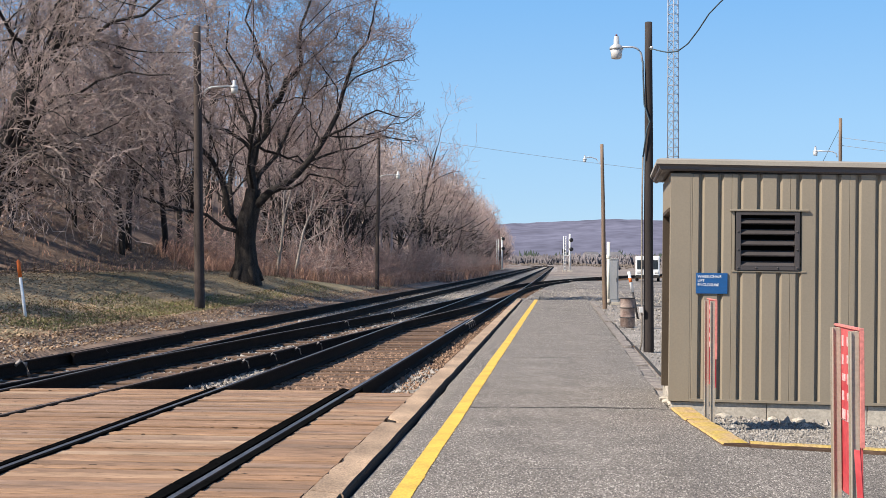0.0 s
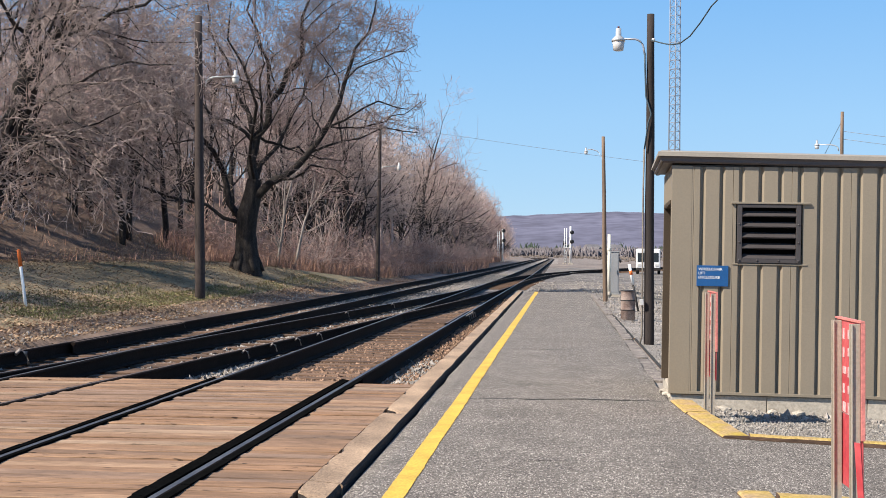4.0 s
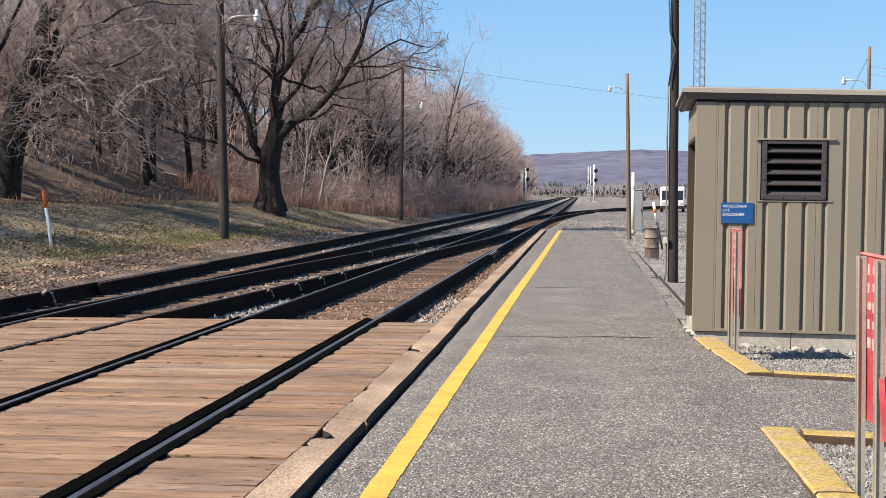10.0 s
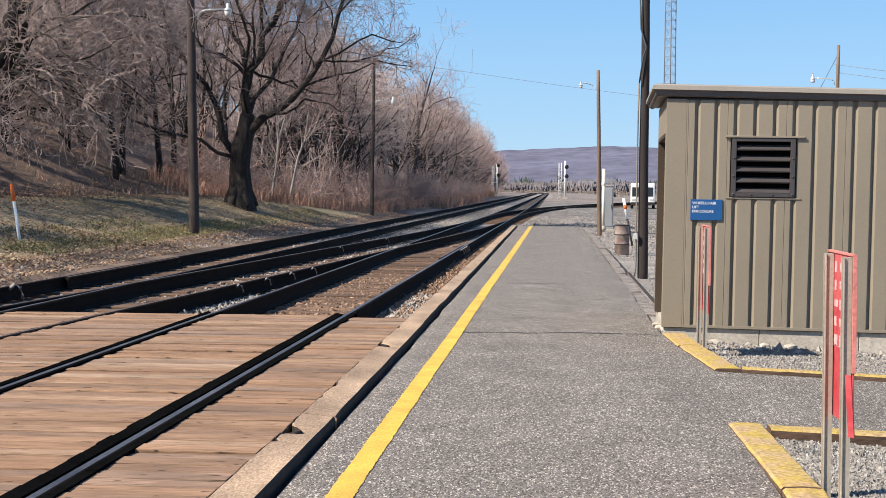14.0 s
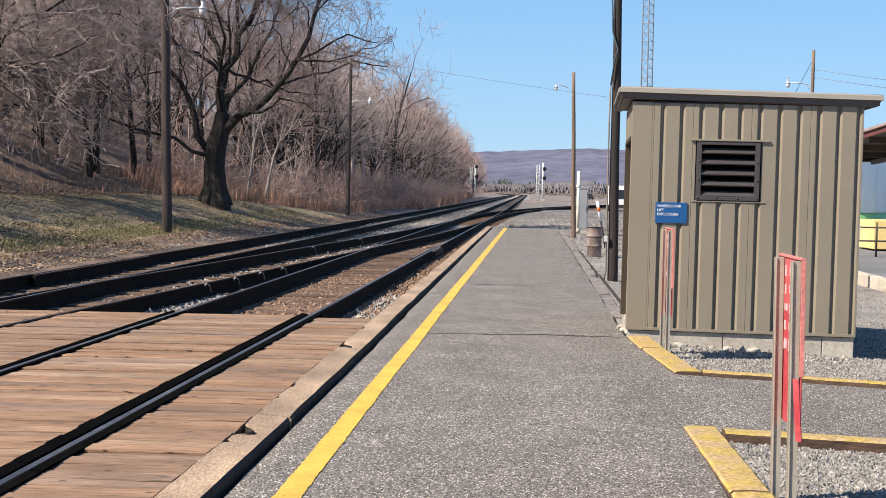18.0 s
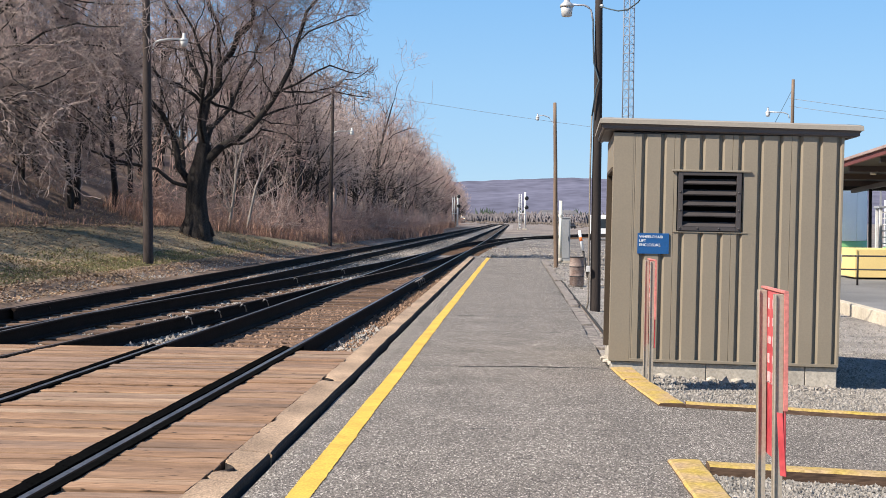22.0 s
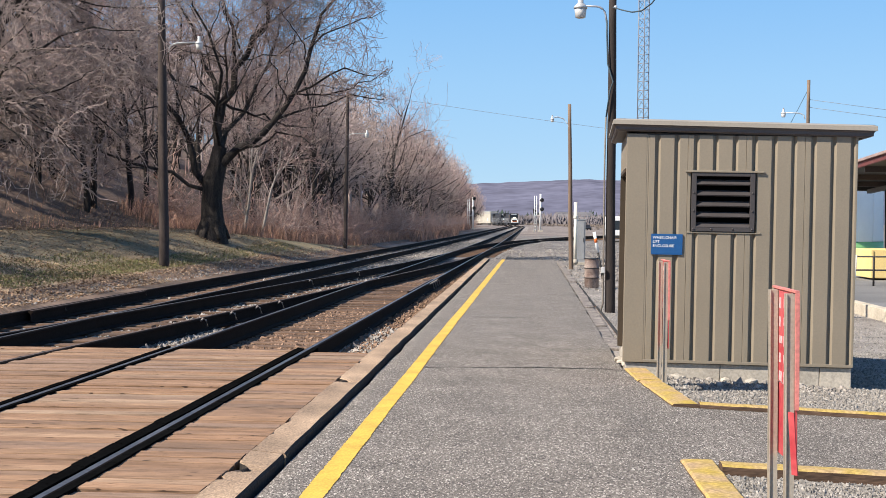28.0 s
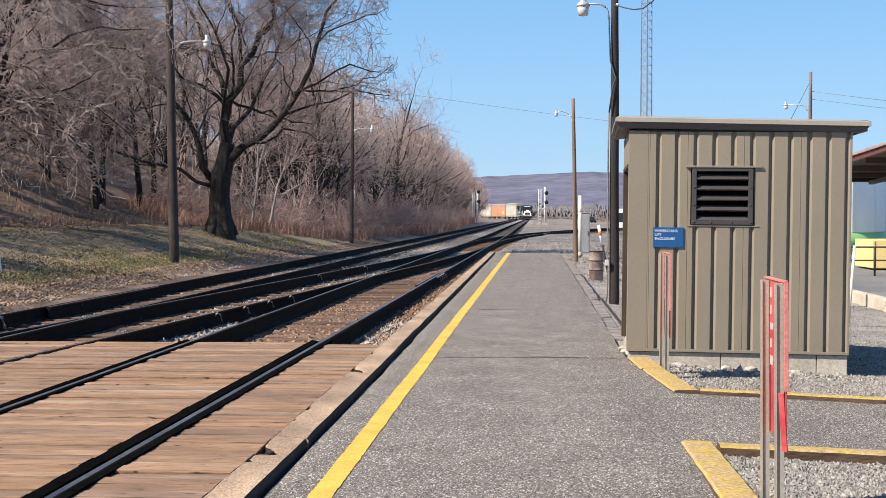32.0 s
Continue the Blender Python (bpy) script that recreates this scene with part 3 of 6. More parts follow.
def far_ties(name, parent, offs, s0, s1, step=0.6):
    verts, faces = [], []
    s = s0
    while s < s1:
        x, y, h = on_line(s)
        for o in offs:
            b = len(verts)
            for dz in (-0.16, 0.0):
                for dx, dy in ((-1.3, -0.115), (1.3, -0.115), (1.3, 0.115), (-1.3, 0.115)):
                    verts.append((x + o + dx, y + dy - dx * h, RAIL_Z - 0.237 + dz + line_z(y)))
            faces += [(b + 4, b + 5, b + 6, b + 7), (b, b + 1, b + 5, b + 4), (b + 1, b + 2, b + 6, b + 5), (b + 2, b + 3, b + 7, b + 6), (b + 3, b, b + 4, b + 7)]
        s += step
    ob = pydata(name, verts, faces, "tie_old", parent)
    ob["kind"] = "stuff"
    return ob


far_ties("ties", track_near, (0.0,), 75, 480)
far_ties("ties", track_far, (-FAR,), 75, 480)


def spur_ties():
    verts, faces = [], []
    for i, ((ax, ay), (bx, by)) in enumerate(zip(spur_line(-1.25), spur_line(1.25))):
        for f in (0.0, 0.5):
            if i + 1 > 45:
                continue
            nx, ny = spur_line(-1.25)[i + 1]
            mx, my = spur_line(1.25)[i + 1]
            p, q = Vector((ax + (nx - ax) * f, ay + (ny - ay) * f)), Vector((bx + (mx - bx) * f, by + (my - by) * f))
            d = (q - p).normalized()
            w = Vector((-d.y, d.x)) * 0.11
            b = len(verts)
            for dz in (-0.16, 0.0):
                for v in (p - w, q - w, q + w, p + w):
                    verts.append((v.x, v.y, RAIL_Z - 0.21 + dz + line_z(v.y)))
            faces += [(b + 4, b + 5, b + 6, b + 7), (b, b + 1, b + 5, b + 4), (b + 1, b + 2, b + 6, b + 5), (b + 2, b + 3, b + 7, b + 6), (b + 3, b, b + 4, b + 7)]
    ob = pydata("ties", verts, faces, "tie", spur)
    ob["kind"] = "stuff"


spur_ties()


# ---- platform ----
CROSS_END = 14.68
CURB_L, CURB_R = -1.535, -1.315


def platform():
    top = thing("platform", pose(0, 0, 0), "long grey asphalt railway platform with a worn surface", "platform", kind="structure")
    ys = [-12, 0, 3, 5] + [6 + i * 0.75 for i in range(60)]
    ys = [y for y in ys if y < 50] + [50.3]
    verts, faces = [], []
    r = random.Random(5)

    def row(y):
        right = 1.12 if y > 12.6 else 9.0
        if 10.85 < y <= 13.5:
            right = 1.345 - (y - 10.85) * 0.085
        elif 8.3 < y <= 10.85:
            right = 9.0
        elif y <= 8.3:
            right = 1.12
        left = CURB_R + 0.026 + 0.03 * noise.noise(Vector((0, y * 1.7, 3)))
        edge = right + (0.03 * noise.noise(Vector((5, y * 0.9, 0))) if right < 2 else 0)
        xs = [left, left + 0.12, -0.9, -0.3, 0.3, 0.9, edge]
        return [(x, y, -0.045 * max(0.0, x - 0.9) + 0.008 * noise.noise(Vector((x * 0.8, y * 0.4, 0))) - (0.02 if i == 0 else 0)) for i, x in enumerate(xs)]

    rows = []
    for y in ys:
        rows.append(row(y))
    for y in (8.2999, 8.3001, 10.8499, 10.8501):
        rows.append(row(y))
    rows.sort(key=lambda q: q[0][1])
    n = 7
    for q in rows:
        verts += q
    for j in range(len(rows) - 1):
        for i in range(n - 1):
            faces.append((j * n + i, j * n + i + 1, (j + 1) * n + i + 1, (j + 1) * n + i))
    m = len(verts)
    # the sides go down into the ground
    for j, q in enumerate(rows):
        verts.append((q[0][0], q[0][1], -0.3))
        verts.append((q[-1][0], q[-1][1], q[-1][2] - 0.3))
    for j in range(len(rows) - 1):
        faces.append((j * n, (j + 1) * n, m + 2 * (j + 1), m + 2 * j))
        faces.append((j * n + n - 1, m + 2 * j + 1, m + 2 * (j + 1) + 1, (j + 1) * n + n - 1))
    e = len(rows) - 1
    faces.append(tuple(range(e * n, e * n + n)) + (m + 2 * e + 1, m + 2 * e))
    slab = pydata("asphalt_slab", verts, faces, "asphalt", top)
    # yellow line, its edges ragged
    verts, faces = [], []
    k = 0
    y = -2.0
    while y < 50.25:
        c = -0.997 + 0.0042 * y + 0.012 * noise.noise(Vector((0, y * 0.35, 9)))
        w = 0.066
        a = c - w + r.uniform(-0.004, 0.004) + 0.005 * noise.noise(Vector((3, y * 2.2, 1)))
        b = c + w + r.uniform(-0.004, 0.004) + 0.005 * noise.noise(Vector((7, y * 2.2, 1)))
        for x in (a, c, b):
            verts.append((x, y, 0.0045 + 0.008 * noise.noise(Vector((x * 0.8, y * 0.4, 0)))))
        if k:
            for i in (0, 1):
                faces.append((k - 3 + i, k - 2 + i, k + 1 + i, k + i))
        k += 3
        y += 0.025 if y < 22 else 0.12
    pydata("yellow_line", verts, faces, "yellow", top)["label"] = "worn yellow warning line"
    # cracks across the asphalt
    for y0, x0, x1, wd in ((13.3, -1.25, 1.25, 0.042), (20.2, -1.1, 1.0, 0.04), (29.0, -1.0, 0.8, 0.035), (9.4, -0.6, 1.3, 0.008), (36.0, -1.0, 1.0, 0.05), (11.6, -0.2, 1.0, 0.006), (24.7, -1.1, -0.2, 0.02), (17.4, -0.2, 1.05, 0.012), (33.0, -1.1, 0.2, 0.04), (41.0, -0.9, 1.0, 0.06), (45.5, -1.0, 0.9, 0.05), (26.6, -0.1, 1.0, 0.018), (15.2, -1.1, -0.4, 0.008)):
        verts, faces = [], []
        n = 44
        for i in range(n + 1):
            x = x0 + (x1 - x0) * i / n
            y = y0 + 0.10 * noise.noise(Vector((x * 2.1, y0, 0))) + 0.02 * noise.noise(Vector((x * 14, y0, 0)))
            w = wd * (0.35 + 0.65 * abs(noise.noise(Vector((x * 5, y0, 4))) + 0.4)) * min(1, 4 * i / n, 4 * (n - i) / n)
            z = 0.003 + 0.008 * noise.noise(Vector((x * 0.8, y * 0.4, 0))) - 0.045 * max(0.0, x - 0.9)
            verts += [(x, y - w, z), (x, y + w, z)]
            if i:
                faces.append((2 * i - 2, 2 * i, 2 * i + 1, 2 * i - 1))
        pydata("crack", verts, faces, "crack", top)
    return top


platform()


def curb():
    """The timber curb between planks and asphalt, in long pieces with broken edges."""
    th = thing("platform_curb", pose(0, 0, 0), "brown weathered timber curb along the platform edge", "curb", kind="structure")
    cuts = [-6.0, 4.6, 8.1, 13.9, 19.4, 25.6, 31.7, 38.0, 44.1, 50.2]
    r = random.Random(11)
    for a, b in zip(cuts, cuts[1:]):
        verts, faces = [], []
        n = max(6, int((b - a) * 14))
        sk = r.uniform(-0.012, 0.012)
        for i in range(n + 1):
            y = a + 0.008 + (b - a - 0.016) * i / n
            rag = abs(noise.noise(Vector((y * 3.1, 7, 0))))
            broken = 0.0
            for c, wd, dp in ((13.2, 0.06, 0.05), (11.75, 0.10, 0.13), (9.3, 0.08, 0.025), (8.75, 0.05, 0.02), (7.6, 0.14, 0.09), (7.25, 0.05, 0.05), (17.6, 0.1, 0.03), (21.5, 0.16, 0.03)):
                broken += dp * math.exp(-((y - c) / wd) ** 2) * (0.6 + rag)
            l = CURB_L + broken + 0.012 * noise.noise(Vector((y * 2, 1, 0))) + (0.03 * (y - 14) / 36 if y > 14 else 0)
            rt = CURB_R - 0.006 + sk + 0.016 * noise.noise(Vector((y * 1.1, 4, 0)))
            z = 0.052 + 0.006 * noise.noise(Vector((y * 0.7, 2, 0)))
            verts += [(l, y, -0.25), (l, y, z - 0.012), (l + 0.012, y, z - min(0.05, broken * 0.35)), (rt - 0.012, y, z - 0.016), (rt, y, z - 0.032), (rt - 0.004, y, -0.25)]
        for i in range(n):
            for k in range(5):
                faces.append((i * 6 + k, i * 6 + k + 1, (i + 1) * 6 + k + 1, (i + 1) * 6 + k))
        faces += [tuple(range(6))[::-1], tuple(range(n * 6, n * 6 + 6))]
        faces = [f[::-1] for f in faces]
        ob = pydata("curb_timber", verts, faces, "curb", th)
        # upright faces near-black: the curb's shaded side is put into their colour
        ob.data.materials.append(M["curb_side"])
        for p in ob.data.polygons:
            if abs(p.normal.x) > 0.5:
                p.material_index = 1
    # near-black strip laid in the joint for the shade deep in the gap
    part("joint_shade", boxed(CURB_L + 0.03, CURB_R + 0.12, -6.0, 50.2, -0.28, -0.10), "crack", th)
    return th


curb()


# ---- shed ----
def shed():
    """Wheelchair-lift enclosure: x along the front, y into the shed, z from the bottom of the siding."""
    W, D, H = 2.21, 2.12, 2.30
    at = pose(1.155, 13.47, 0.065, 0, 0.55, -2.4)
    th = thing("lift_shed", at, "tan ribbed-steel wheelchair lift shed on a concrete footing", "shed")
    # front wall: ribbed sheet, bulging ribs
    bm = bmesh.new()
    pitch, x = 0.1905, 0.2425
    prof = [(0.165, -0.012), (0.18, -0.012), (0.184, -0.008), (0.188, -0.012)]
    while x < W - 0.02:
        # a recess between two raised ribs, with sloping sides
        prof += [(min(x, W), -0.013), (min(x + 0.005, W), 0.022), (min(x + 0.028, W), 0.022), (min(x + 0.058, W), -0.013)]
        if int(x / pitch) % 3 == 2:
            prof += [(min(x + 0.134, W), -0.013), (min(x + 0.137, W), -0.007), (min(x + 0.141, W), -0.013)]
        x += pitch
    prof.append((W, 0.022))
    clean = [prof[0]]
    for p in prof[1:]:
        if p[0] > clean[-1][0] + 1e-4:
            clean.append(p)

    def sheet(x0, x1, z0, z1, name):
        b = bmesh.new()
        pts = [p for p in clean if x0 < p[0] < x1]

        def level(px):
            for a, c in zip(clean, clean[1:]):
                if a[0] <= px <= c[0]:
                    return a[1] + (c[1] - a[1]) * (px - a[0]) / max(1e-6, c[0] - a[0])
            return 0.022
        pts = [(x0, level(x0))] + pts + [(x1, level(x1))]
        lo = [b.verts.new((p[0], p[1], z0)) for p in pts]
        hi = [b.verts.new((p[0], p[1], z1)) for p in pts]
        for i in range(len(pts) - 1):
            b.faces.new((lo[i], lo[i + 1], hi[i + 1], hi[i]))
        return part(name, b, "siding", th)

    VX0, VX1, VZ0, VZ1 = 0.60, 1.245, 1.305, 1.92
    sheet(0.165, VX0, 0.03, H - 0.02, "front_sheet")
    sheet(VX1, W - 0.012, 0.03, H - 0.02, "front_sheet")
    sheet(VX0, VX1, 0.03, VZ0, "front_sheet")
    sheet(VX0, VX1, VZ1, H - 0.02, "front_sheet")
    part("corner_trim", boxed(-0.035, 0.165, -0.012, 0.06, 0.0, H - 0.01, bevel=0.004), "siding", th)
    part("corner_trim", boxed(W - 0.012, W + 0.012, -0.008, 0.06, 0.02, H - 0.03, bevel=0.004), "siding", th)
    part("base_trim", boxed(0.165, W + 0.01, -0.016, 0.03, 0.0, 0.03, bevel=0.004), "siding", th)
    # inner skin, side and back walls with thickness
    part("inner_lining", boxed(0.06, W - 0.02, 0.05, 0.09, 0.0, H), "siding_dark", th)
    part("side_wall", boxed(W - 0.03, W + 0.01, 0.06, D, 0.0, H - 0.04), "siding", th)
    part("back_wall", boxed(0.0, W, D, D + 0.04, 0.0, H - 0.02), "siding", th)
    # left wall with the doorway
    b = bmesh.new()
    box(b, -0.035, 0.05, 0.06, 0.16, 0.0, H)
    box(b, -0.035, 0.05, 1.72, D, 0.0, H)
    box(b, -0.035, 0.05, 0.16, 1.72, 1.93, H)
    part("side_wall", b, "siding", th)
    # dark panel added to stand for the deep shade inside the open doorway
    part("doorway_shade_panel", boxed(0.20, 0.23, 0.10, 1.70, 0.0, 1.93, bevel=0.003), "door_brown", th, "dark brown panel set back in the doorway for its shade")
    part("door_jamb", boxed(-0.048, 0.19, 1.66, 1.73, 0.0, 1.93, bevel=0.004), "door_brown", th)
    part("door_header", boxed(-0.048, 0.065, 0.15, 1.72, 1.91, 1.95, bevel=0.004), "door_brown", th)
    part("shed_floor", boxed(0.0, W, 0.05, D, -0.03, 0.0), "concrete", th)
    # concrete footing
    for x0, x1 in ((-0.01, 0.93), (0.936, 1.90), (1.906, W)):
        part("footing", boxed(x0, x1, 0.012, D, -0.55, -0.006, bevel=0.008), "concrete", th)
    # roof: sloping slab with a bent eave trim
    slope = -0.018
    b = bmesh.new()
    z0 = H + 0.03
    ov, ol = 0.05, 0.15
    pts = []
    for x in (-ol, W + ol):
        for y in (-ov, D + 0.15):
            pts.append((x, y))
    for (x, y), zz in [((x, y), z0 + slope * x) for x, y in pts]:
        b.verts.new((x, y, zz)), b.verts.new((x, y, zz + 0.09))
    b.verts.ensure_lookup_table()
    v = b.verts
    for f in ((0, 2, 6, 4), (1, 5, 7, 3), (0, 4, 5, 1), (2, 3, 7, 6), (0, 1, 3, 2), (4, 6, 7, 5)):
        b.faces.new([v[i] for i in f])
    part("roof_slab", b, "siding_dark", th)

    def trim(name, p0, p1, out, material="eave_cap"):
        """A bent sheet-metal eave between two corners: crown on top, sloping face below coloured dark for shade."""
        q = bmesh.new()
        o = Vector(out)
        rows = []
        for p in (Vector(p0), Vector(p1)):
            way = (Vector(p1) - Vector(p0)).normalized() * (1 if p == Vector(p1) else -1)
            rows.append([q.verts.new(p + o * u + way * u + Vector((0, 0, w))) for u, w in ((-0.10, 0.118), (-0.004, 0.108), (0.028, 0.094), (0.032, 0.052), (0.012, 0.046), (-0.028, -0.012), (-0.06, -0.012))])
        for i in range(6):
            q.faces.new((rows[0][i], rows[1][i], rows[1][i + 1], rows[0][i + 1]))
        ob = part(name, q, material, th)
        # the lower faces take a darker steel, shade under the crown as colour
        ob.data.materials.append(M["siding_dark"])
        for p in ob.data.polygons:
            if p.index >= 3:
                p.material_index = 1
        return ob

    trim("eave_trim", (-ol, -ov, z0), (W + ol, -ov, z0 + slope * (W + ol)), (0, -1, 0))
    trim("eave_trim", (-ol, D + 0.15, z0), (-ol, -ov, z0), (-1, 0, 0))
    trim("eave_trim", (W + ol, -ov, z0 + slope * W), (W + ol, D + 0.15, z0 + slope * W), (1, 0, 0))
    # louvred vent
    vent = part("vent_frame", bmesh.new(), "louver", th, "dark louvred vent")
    b = bmesh.new()
    box(b, VX0 + 0.012, VX0 + 0.06, -0.03, 0.05, VZ0 + 0.02, VZ1 - 0.01, bevel=0.004)
    box(b, VX1 - 0.06, VX1 - 0.012, -0.03, 0.05, VZ0 + 0.02, VZ1 - 0.01, bevel=0.004)
    box(b, VX0 + 0.06, VX1 - 0.06, -0.03, 0.05, VZ0 + 0.02, VZ0 + 0.07, bevel=0.004)
    box(b, VX0 + 0.06, VX1 - 0.06, -0.03, 0.05, VZ1 - 0.045, VZ1 - 0.01, bevel=0.004)
    b.to_mesh(vent.data), b.free()
    part("vent_hood", boxed(VX0 - 0.05, VX1 + 0.075, -0.038, 0.03, VZ1 - 0.008, VZ1 + 0.012, bevel=0.004), "siding", th)
    part("vent_sill", boxed(VX0 - 0.03, VX1 + 0.05, -0.022, 0.03, VZ0, VZ0 + 0.014, bevel=0.003), "siding", th)
    for i in range(5):
        z = VZ0 + 0.085 + i * 0.107
        b = bmesh.new()
        t = Matrix.Translation((0, 0, z)) @ Matrix.Rotation(radians(40), 4, "X")
        box(b, VX0 + 0.062, VX1 - 0.062, -0.036, 0.036, -0.003, 0.003, turn=t)
        box(b, VX0 + 0.062, VX1 - 0.062, -0.039, -0.034, -0.012, 0.003, turn=t)
        part("louver_blade", b, "louver", vent)
    # near-black sheet gives the vent's shaded inside its darkness
    part("vent_shade_sheet", boxed(VX0 + 0.02, VX1 - 0.02, 0.046, 0.049, VZ0 + 0.03, VZ1 - 0.02), "void", vent)
    for x, z in [(VX0 + 0.035, VZ0 + 0.045 + i * 0.18) for i in range(3)] + [(VX1 - 0.035, VZ0 + 0.045 + i * 0.18) for i in range(3)] + [(VX0 + 0.21, VZ0 + 0.045), (VX0 + 0.42, VZ0 + 0.045)]:
        part("screw", _screw(x, z), "louver", vent)
    # blue sign with white words
    sign = part("sign_plate", boxed(0.222, 0.533, -0.028, -0.016, 1.085, 1.292, bevel=0.002), "blue", th, "blue sign with white lettering")
    for i, word in enumerate(("WHEELCHAIR", "LIFT", "ENCLOSURE")):
        cu = bpy.data.curves.new("lettering", "FONT")
        cu.body, cu.size, cu.extrude = word, 0.038, 0.0008
        tmp = new("tmp", cu)
        bpy.context.view_layer.update()
        me = bpy.data.meshes.new_from_object(tmp.evaluated_get(bpy.context.evaluated_depsgraph_get()))
        bpy.data.objects.remove(tmp)
        me.materials.append(M["white"])
        ob = new("lettering", me)
        ob.parent = sign
        ob.matrix_basis = pose(0.238, -0.0292, 1.243 - i * 0.041, 90, 0, 0)
    return th


def _screw(x, z):
    b = lathe([(0.011, 0), (0.009, 0.006), (0.003, 0.008)], 8)
    bmesh.ops.transform(b, matrix=Matrix.Translation((x, -0.03, z)) @ Matrix.Rotation(radians(90), 4, "X"), verts=b.verts)
    return b


shed()


# ---- warning sign posts and yellow timbers ----
def warning_sign(at, seed):
    """Two channel posts with a folded red panel behind them that faces the tracks."""
    th = thing("warning_sign", at, "faded red warning sign on two galvanised channel posts", "sign", "warning signs by the timbers")
    r = random.Random(seed)
    for y in (-0.17, 0.20):
        b = bmesh.new()
        # channel section: web, two flanges and an outer lip, drawn up in one piece
        sec = [(0, -0.031), (-0.036, -0.031), (-0.036, -0.040), (-0.040, -0.040), (-0.040, -0.026), (-0.004, -0.026), (-0.004, 0.026), (-0.036, 0.026), (-0.036, 0.031), (0, 0.031)]
        lo = [b.verts.new((u, y + w, -0.35)) for u, w in sec]
        hi = [b.verts.new((u, y + w, 1.15)) for u, w in sec]
        for i in range(len(sec)):
            b.faces.new((lo[i], hi[i], hi[i - 1], lo[i - 1]))
        b.faces.new(hi)
        part("post", b, "galv", th, "rust-stained galvanised channel post")
        for z in (0.5, 0.95):
            q = lathe([(0.011, 0), (0.009, 0.006), (0.003, 0.008)], 8)
            bmesh.ops.transform(q, matrix=Matrix.Translation((-0.004, y, z)) @ Matrix.Rotation(radians(-90), 4, "Y"), verts=q.verts)
            part("bolt", q, "galv", th)
    up = part("upper_panel", boxed(0.003, 0.009, -0.212, 0.29, 0.71, 1.155, bevel=0.002), "red", th)
    part("top_fold", boxed(-0.004, 0.016, -0.222, 0.295, 1.156, 1.166), "red_edge", th)
    part("edge_fold", boxed(-0.002, 0.018, -0.222, -0.213, 0.62, 1.155, bevel=0.002), "red_edge", th)
    low = part("lower_panel", boxed(0.006, 0.012, -0.212, 0.28, 0.36, 0.704, bevel=0.002), "red", th)
    t = Matrix.Translation((0.009, -0.212, 0.0)) @ Matrix.Rotation(radians(34), 4, "Z") @ Matrix.Rotation(radians(-5), 4, "Y")
    if seed == 1:
        part("bent_flap", boxed(-0.003, 0.003, -0.036, 0.0, 0.33, 0.62, bevel=0.001, turn=t), "red", th)
    for i in range(5):
        for k in range(3):
            y0, z = 0.15 - k * 0.10, 1.09 - i * 0.088
            part("letter_bar", boxed(0.0005, 0.0028, y0 - r.uniform(0.03, 0.07), y0, z - r.uniform(0.016, 0.028), z + r.uniform(0.018, 0.028)), "faded", up)
    return th


warning_sign(pose(1.385, 6.40, 0.0, 0, -0.4, 1.0), 1)
warning_sign(pose(1.43, 12.47, -0.045, 0, 0.2, 2.0), 2)


def timber(name, x0, y0, x1, y1, w, z0, z1, seed, worn="yellow_worn", parent=None):
    """A split old timber between two points, its edges uneven."""
    d = Vector((x1 - x0, y1 - y0))
    L = d.length
    d.normalize()
    side = Vector((d.y, -d.x))
    n = max(4, int(L * 8))
    verts, faces = [], []
    for i in range(n + 1):
        f = i / n
        p = Vector((x0, y0)) + d * (L * f)
        zz = z0 + (z1 - z0) * f
        j = lambda k: 0.009 * noise.noise(Vector((p.x * 5 + k, p.y * 5, seed)))
        for u, dz in ((-w / 2, -0.22), (-w / 2 + j(1), -0.012), (-w / 2 + 0.014 + j(1), 0.0), (0, 0.003 + j(3) * 0.4), (w / 2 - 0.014 + j(2), 0.0), (w / 2 + j(2), -0.012), (w / 2, -0.22)):
            q = p + side * u
            verts.append((q.x, q.y, zz + dz + 0.3 * j(5)))
    m = 7
    for i in range(n):
        for k in range(m - 1):
            faces.append((i * m + k, i * m + k + 1, (i + 1) * m + k + 1, (i + 1) * m + k))
    faces += [tuple(range(m))[::-1], tuple(range(n * m, n * m + m))]
    ob = pydata(name, verts, [f[::-1] for f in faces], worn, parent)
    ob.data.materials.append(M["tie"])
    for p in ob.data.polygons:
        if p.index < n * (m - 1) and p.index % (m - 1) in (0, 5) or p.index >= n * (m - 1):
            p.material_index = 1
    return ob


def timber_frame(label, pieces, seed):
    th = thing("timber_edging", pose(0, 0, 0), label, "edging", "yellow timber edgings", kind="structure")
    for k, p in enumerate(pieces):
        timber("timber", *p, seed + k, parent=th)
    return th


timber_frame("worn yellow-painted timbers edging the gravel by the shed", [(1.245, 13.40, 1.30, 12.42, 0.23, 0.010, 0.008), (1.305, 12.40, 1.445, 10.86, 0.22, 0.008, 0.004), (1.56, 10.92, 3.9, 10.93, 0.11, 0.012, -0.09), (3.92, 10.93, 6.6, 10.96, 0.11, -0.09, -0.2)], 20)
timber_frame("worn yellow-painted timbers edging the near gravel bed", [(1.215, 8.29, 1.235, 6.52, 0.205, 0.014, 0.014), (1.235, 6.50, 1.26, 4.4, 0.205, 0.012, 0.014), (1.345, 8.20, 4.0, 8.21, 0.15, 0.012, -0.09), (4.02, 8.21, 6.6, 8.22, 0.15, -0.09, -0.2)], 40)


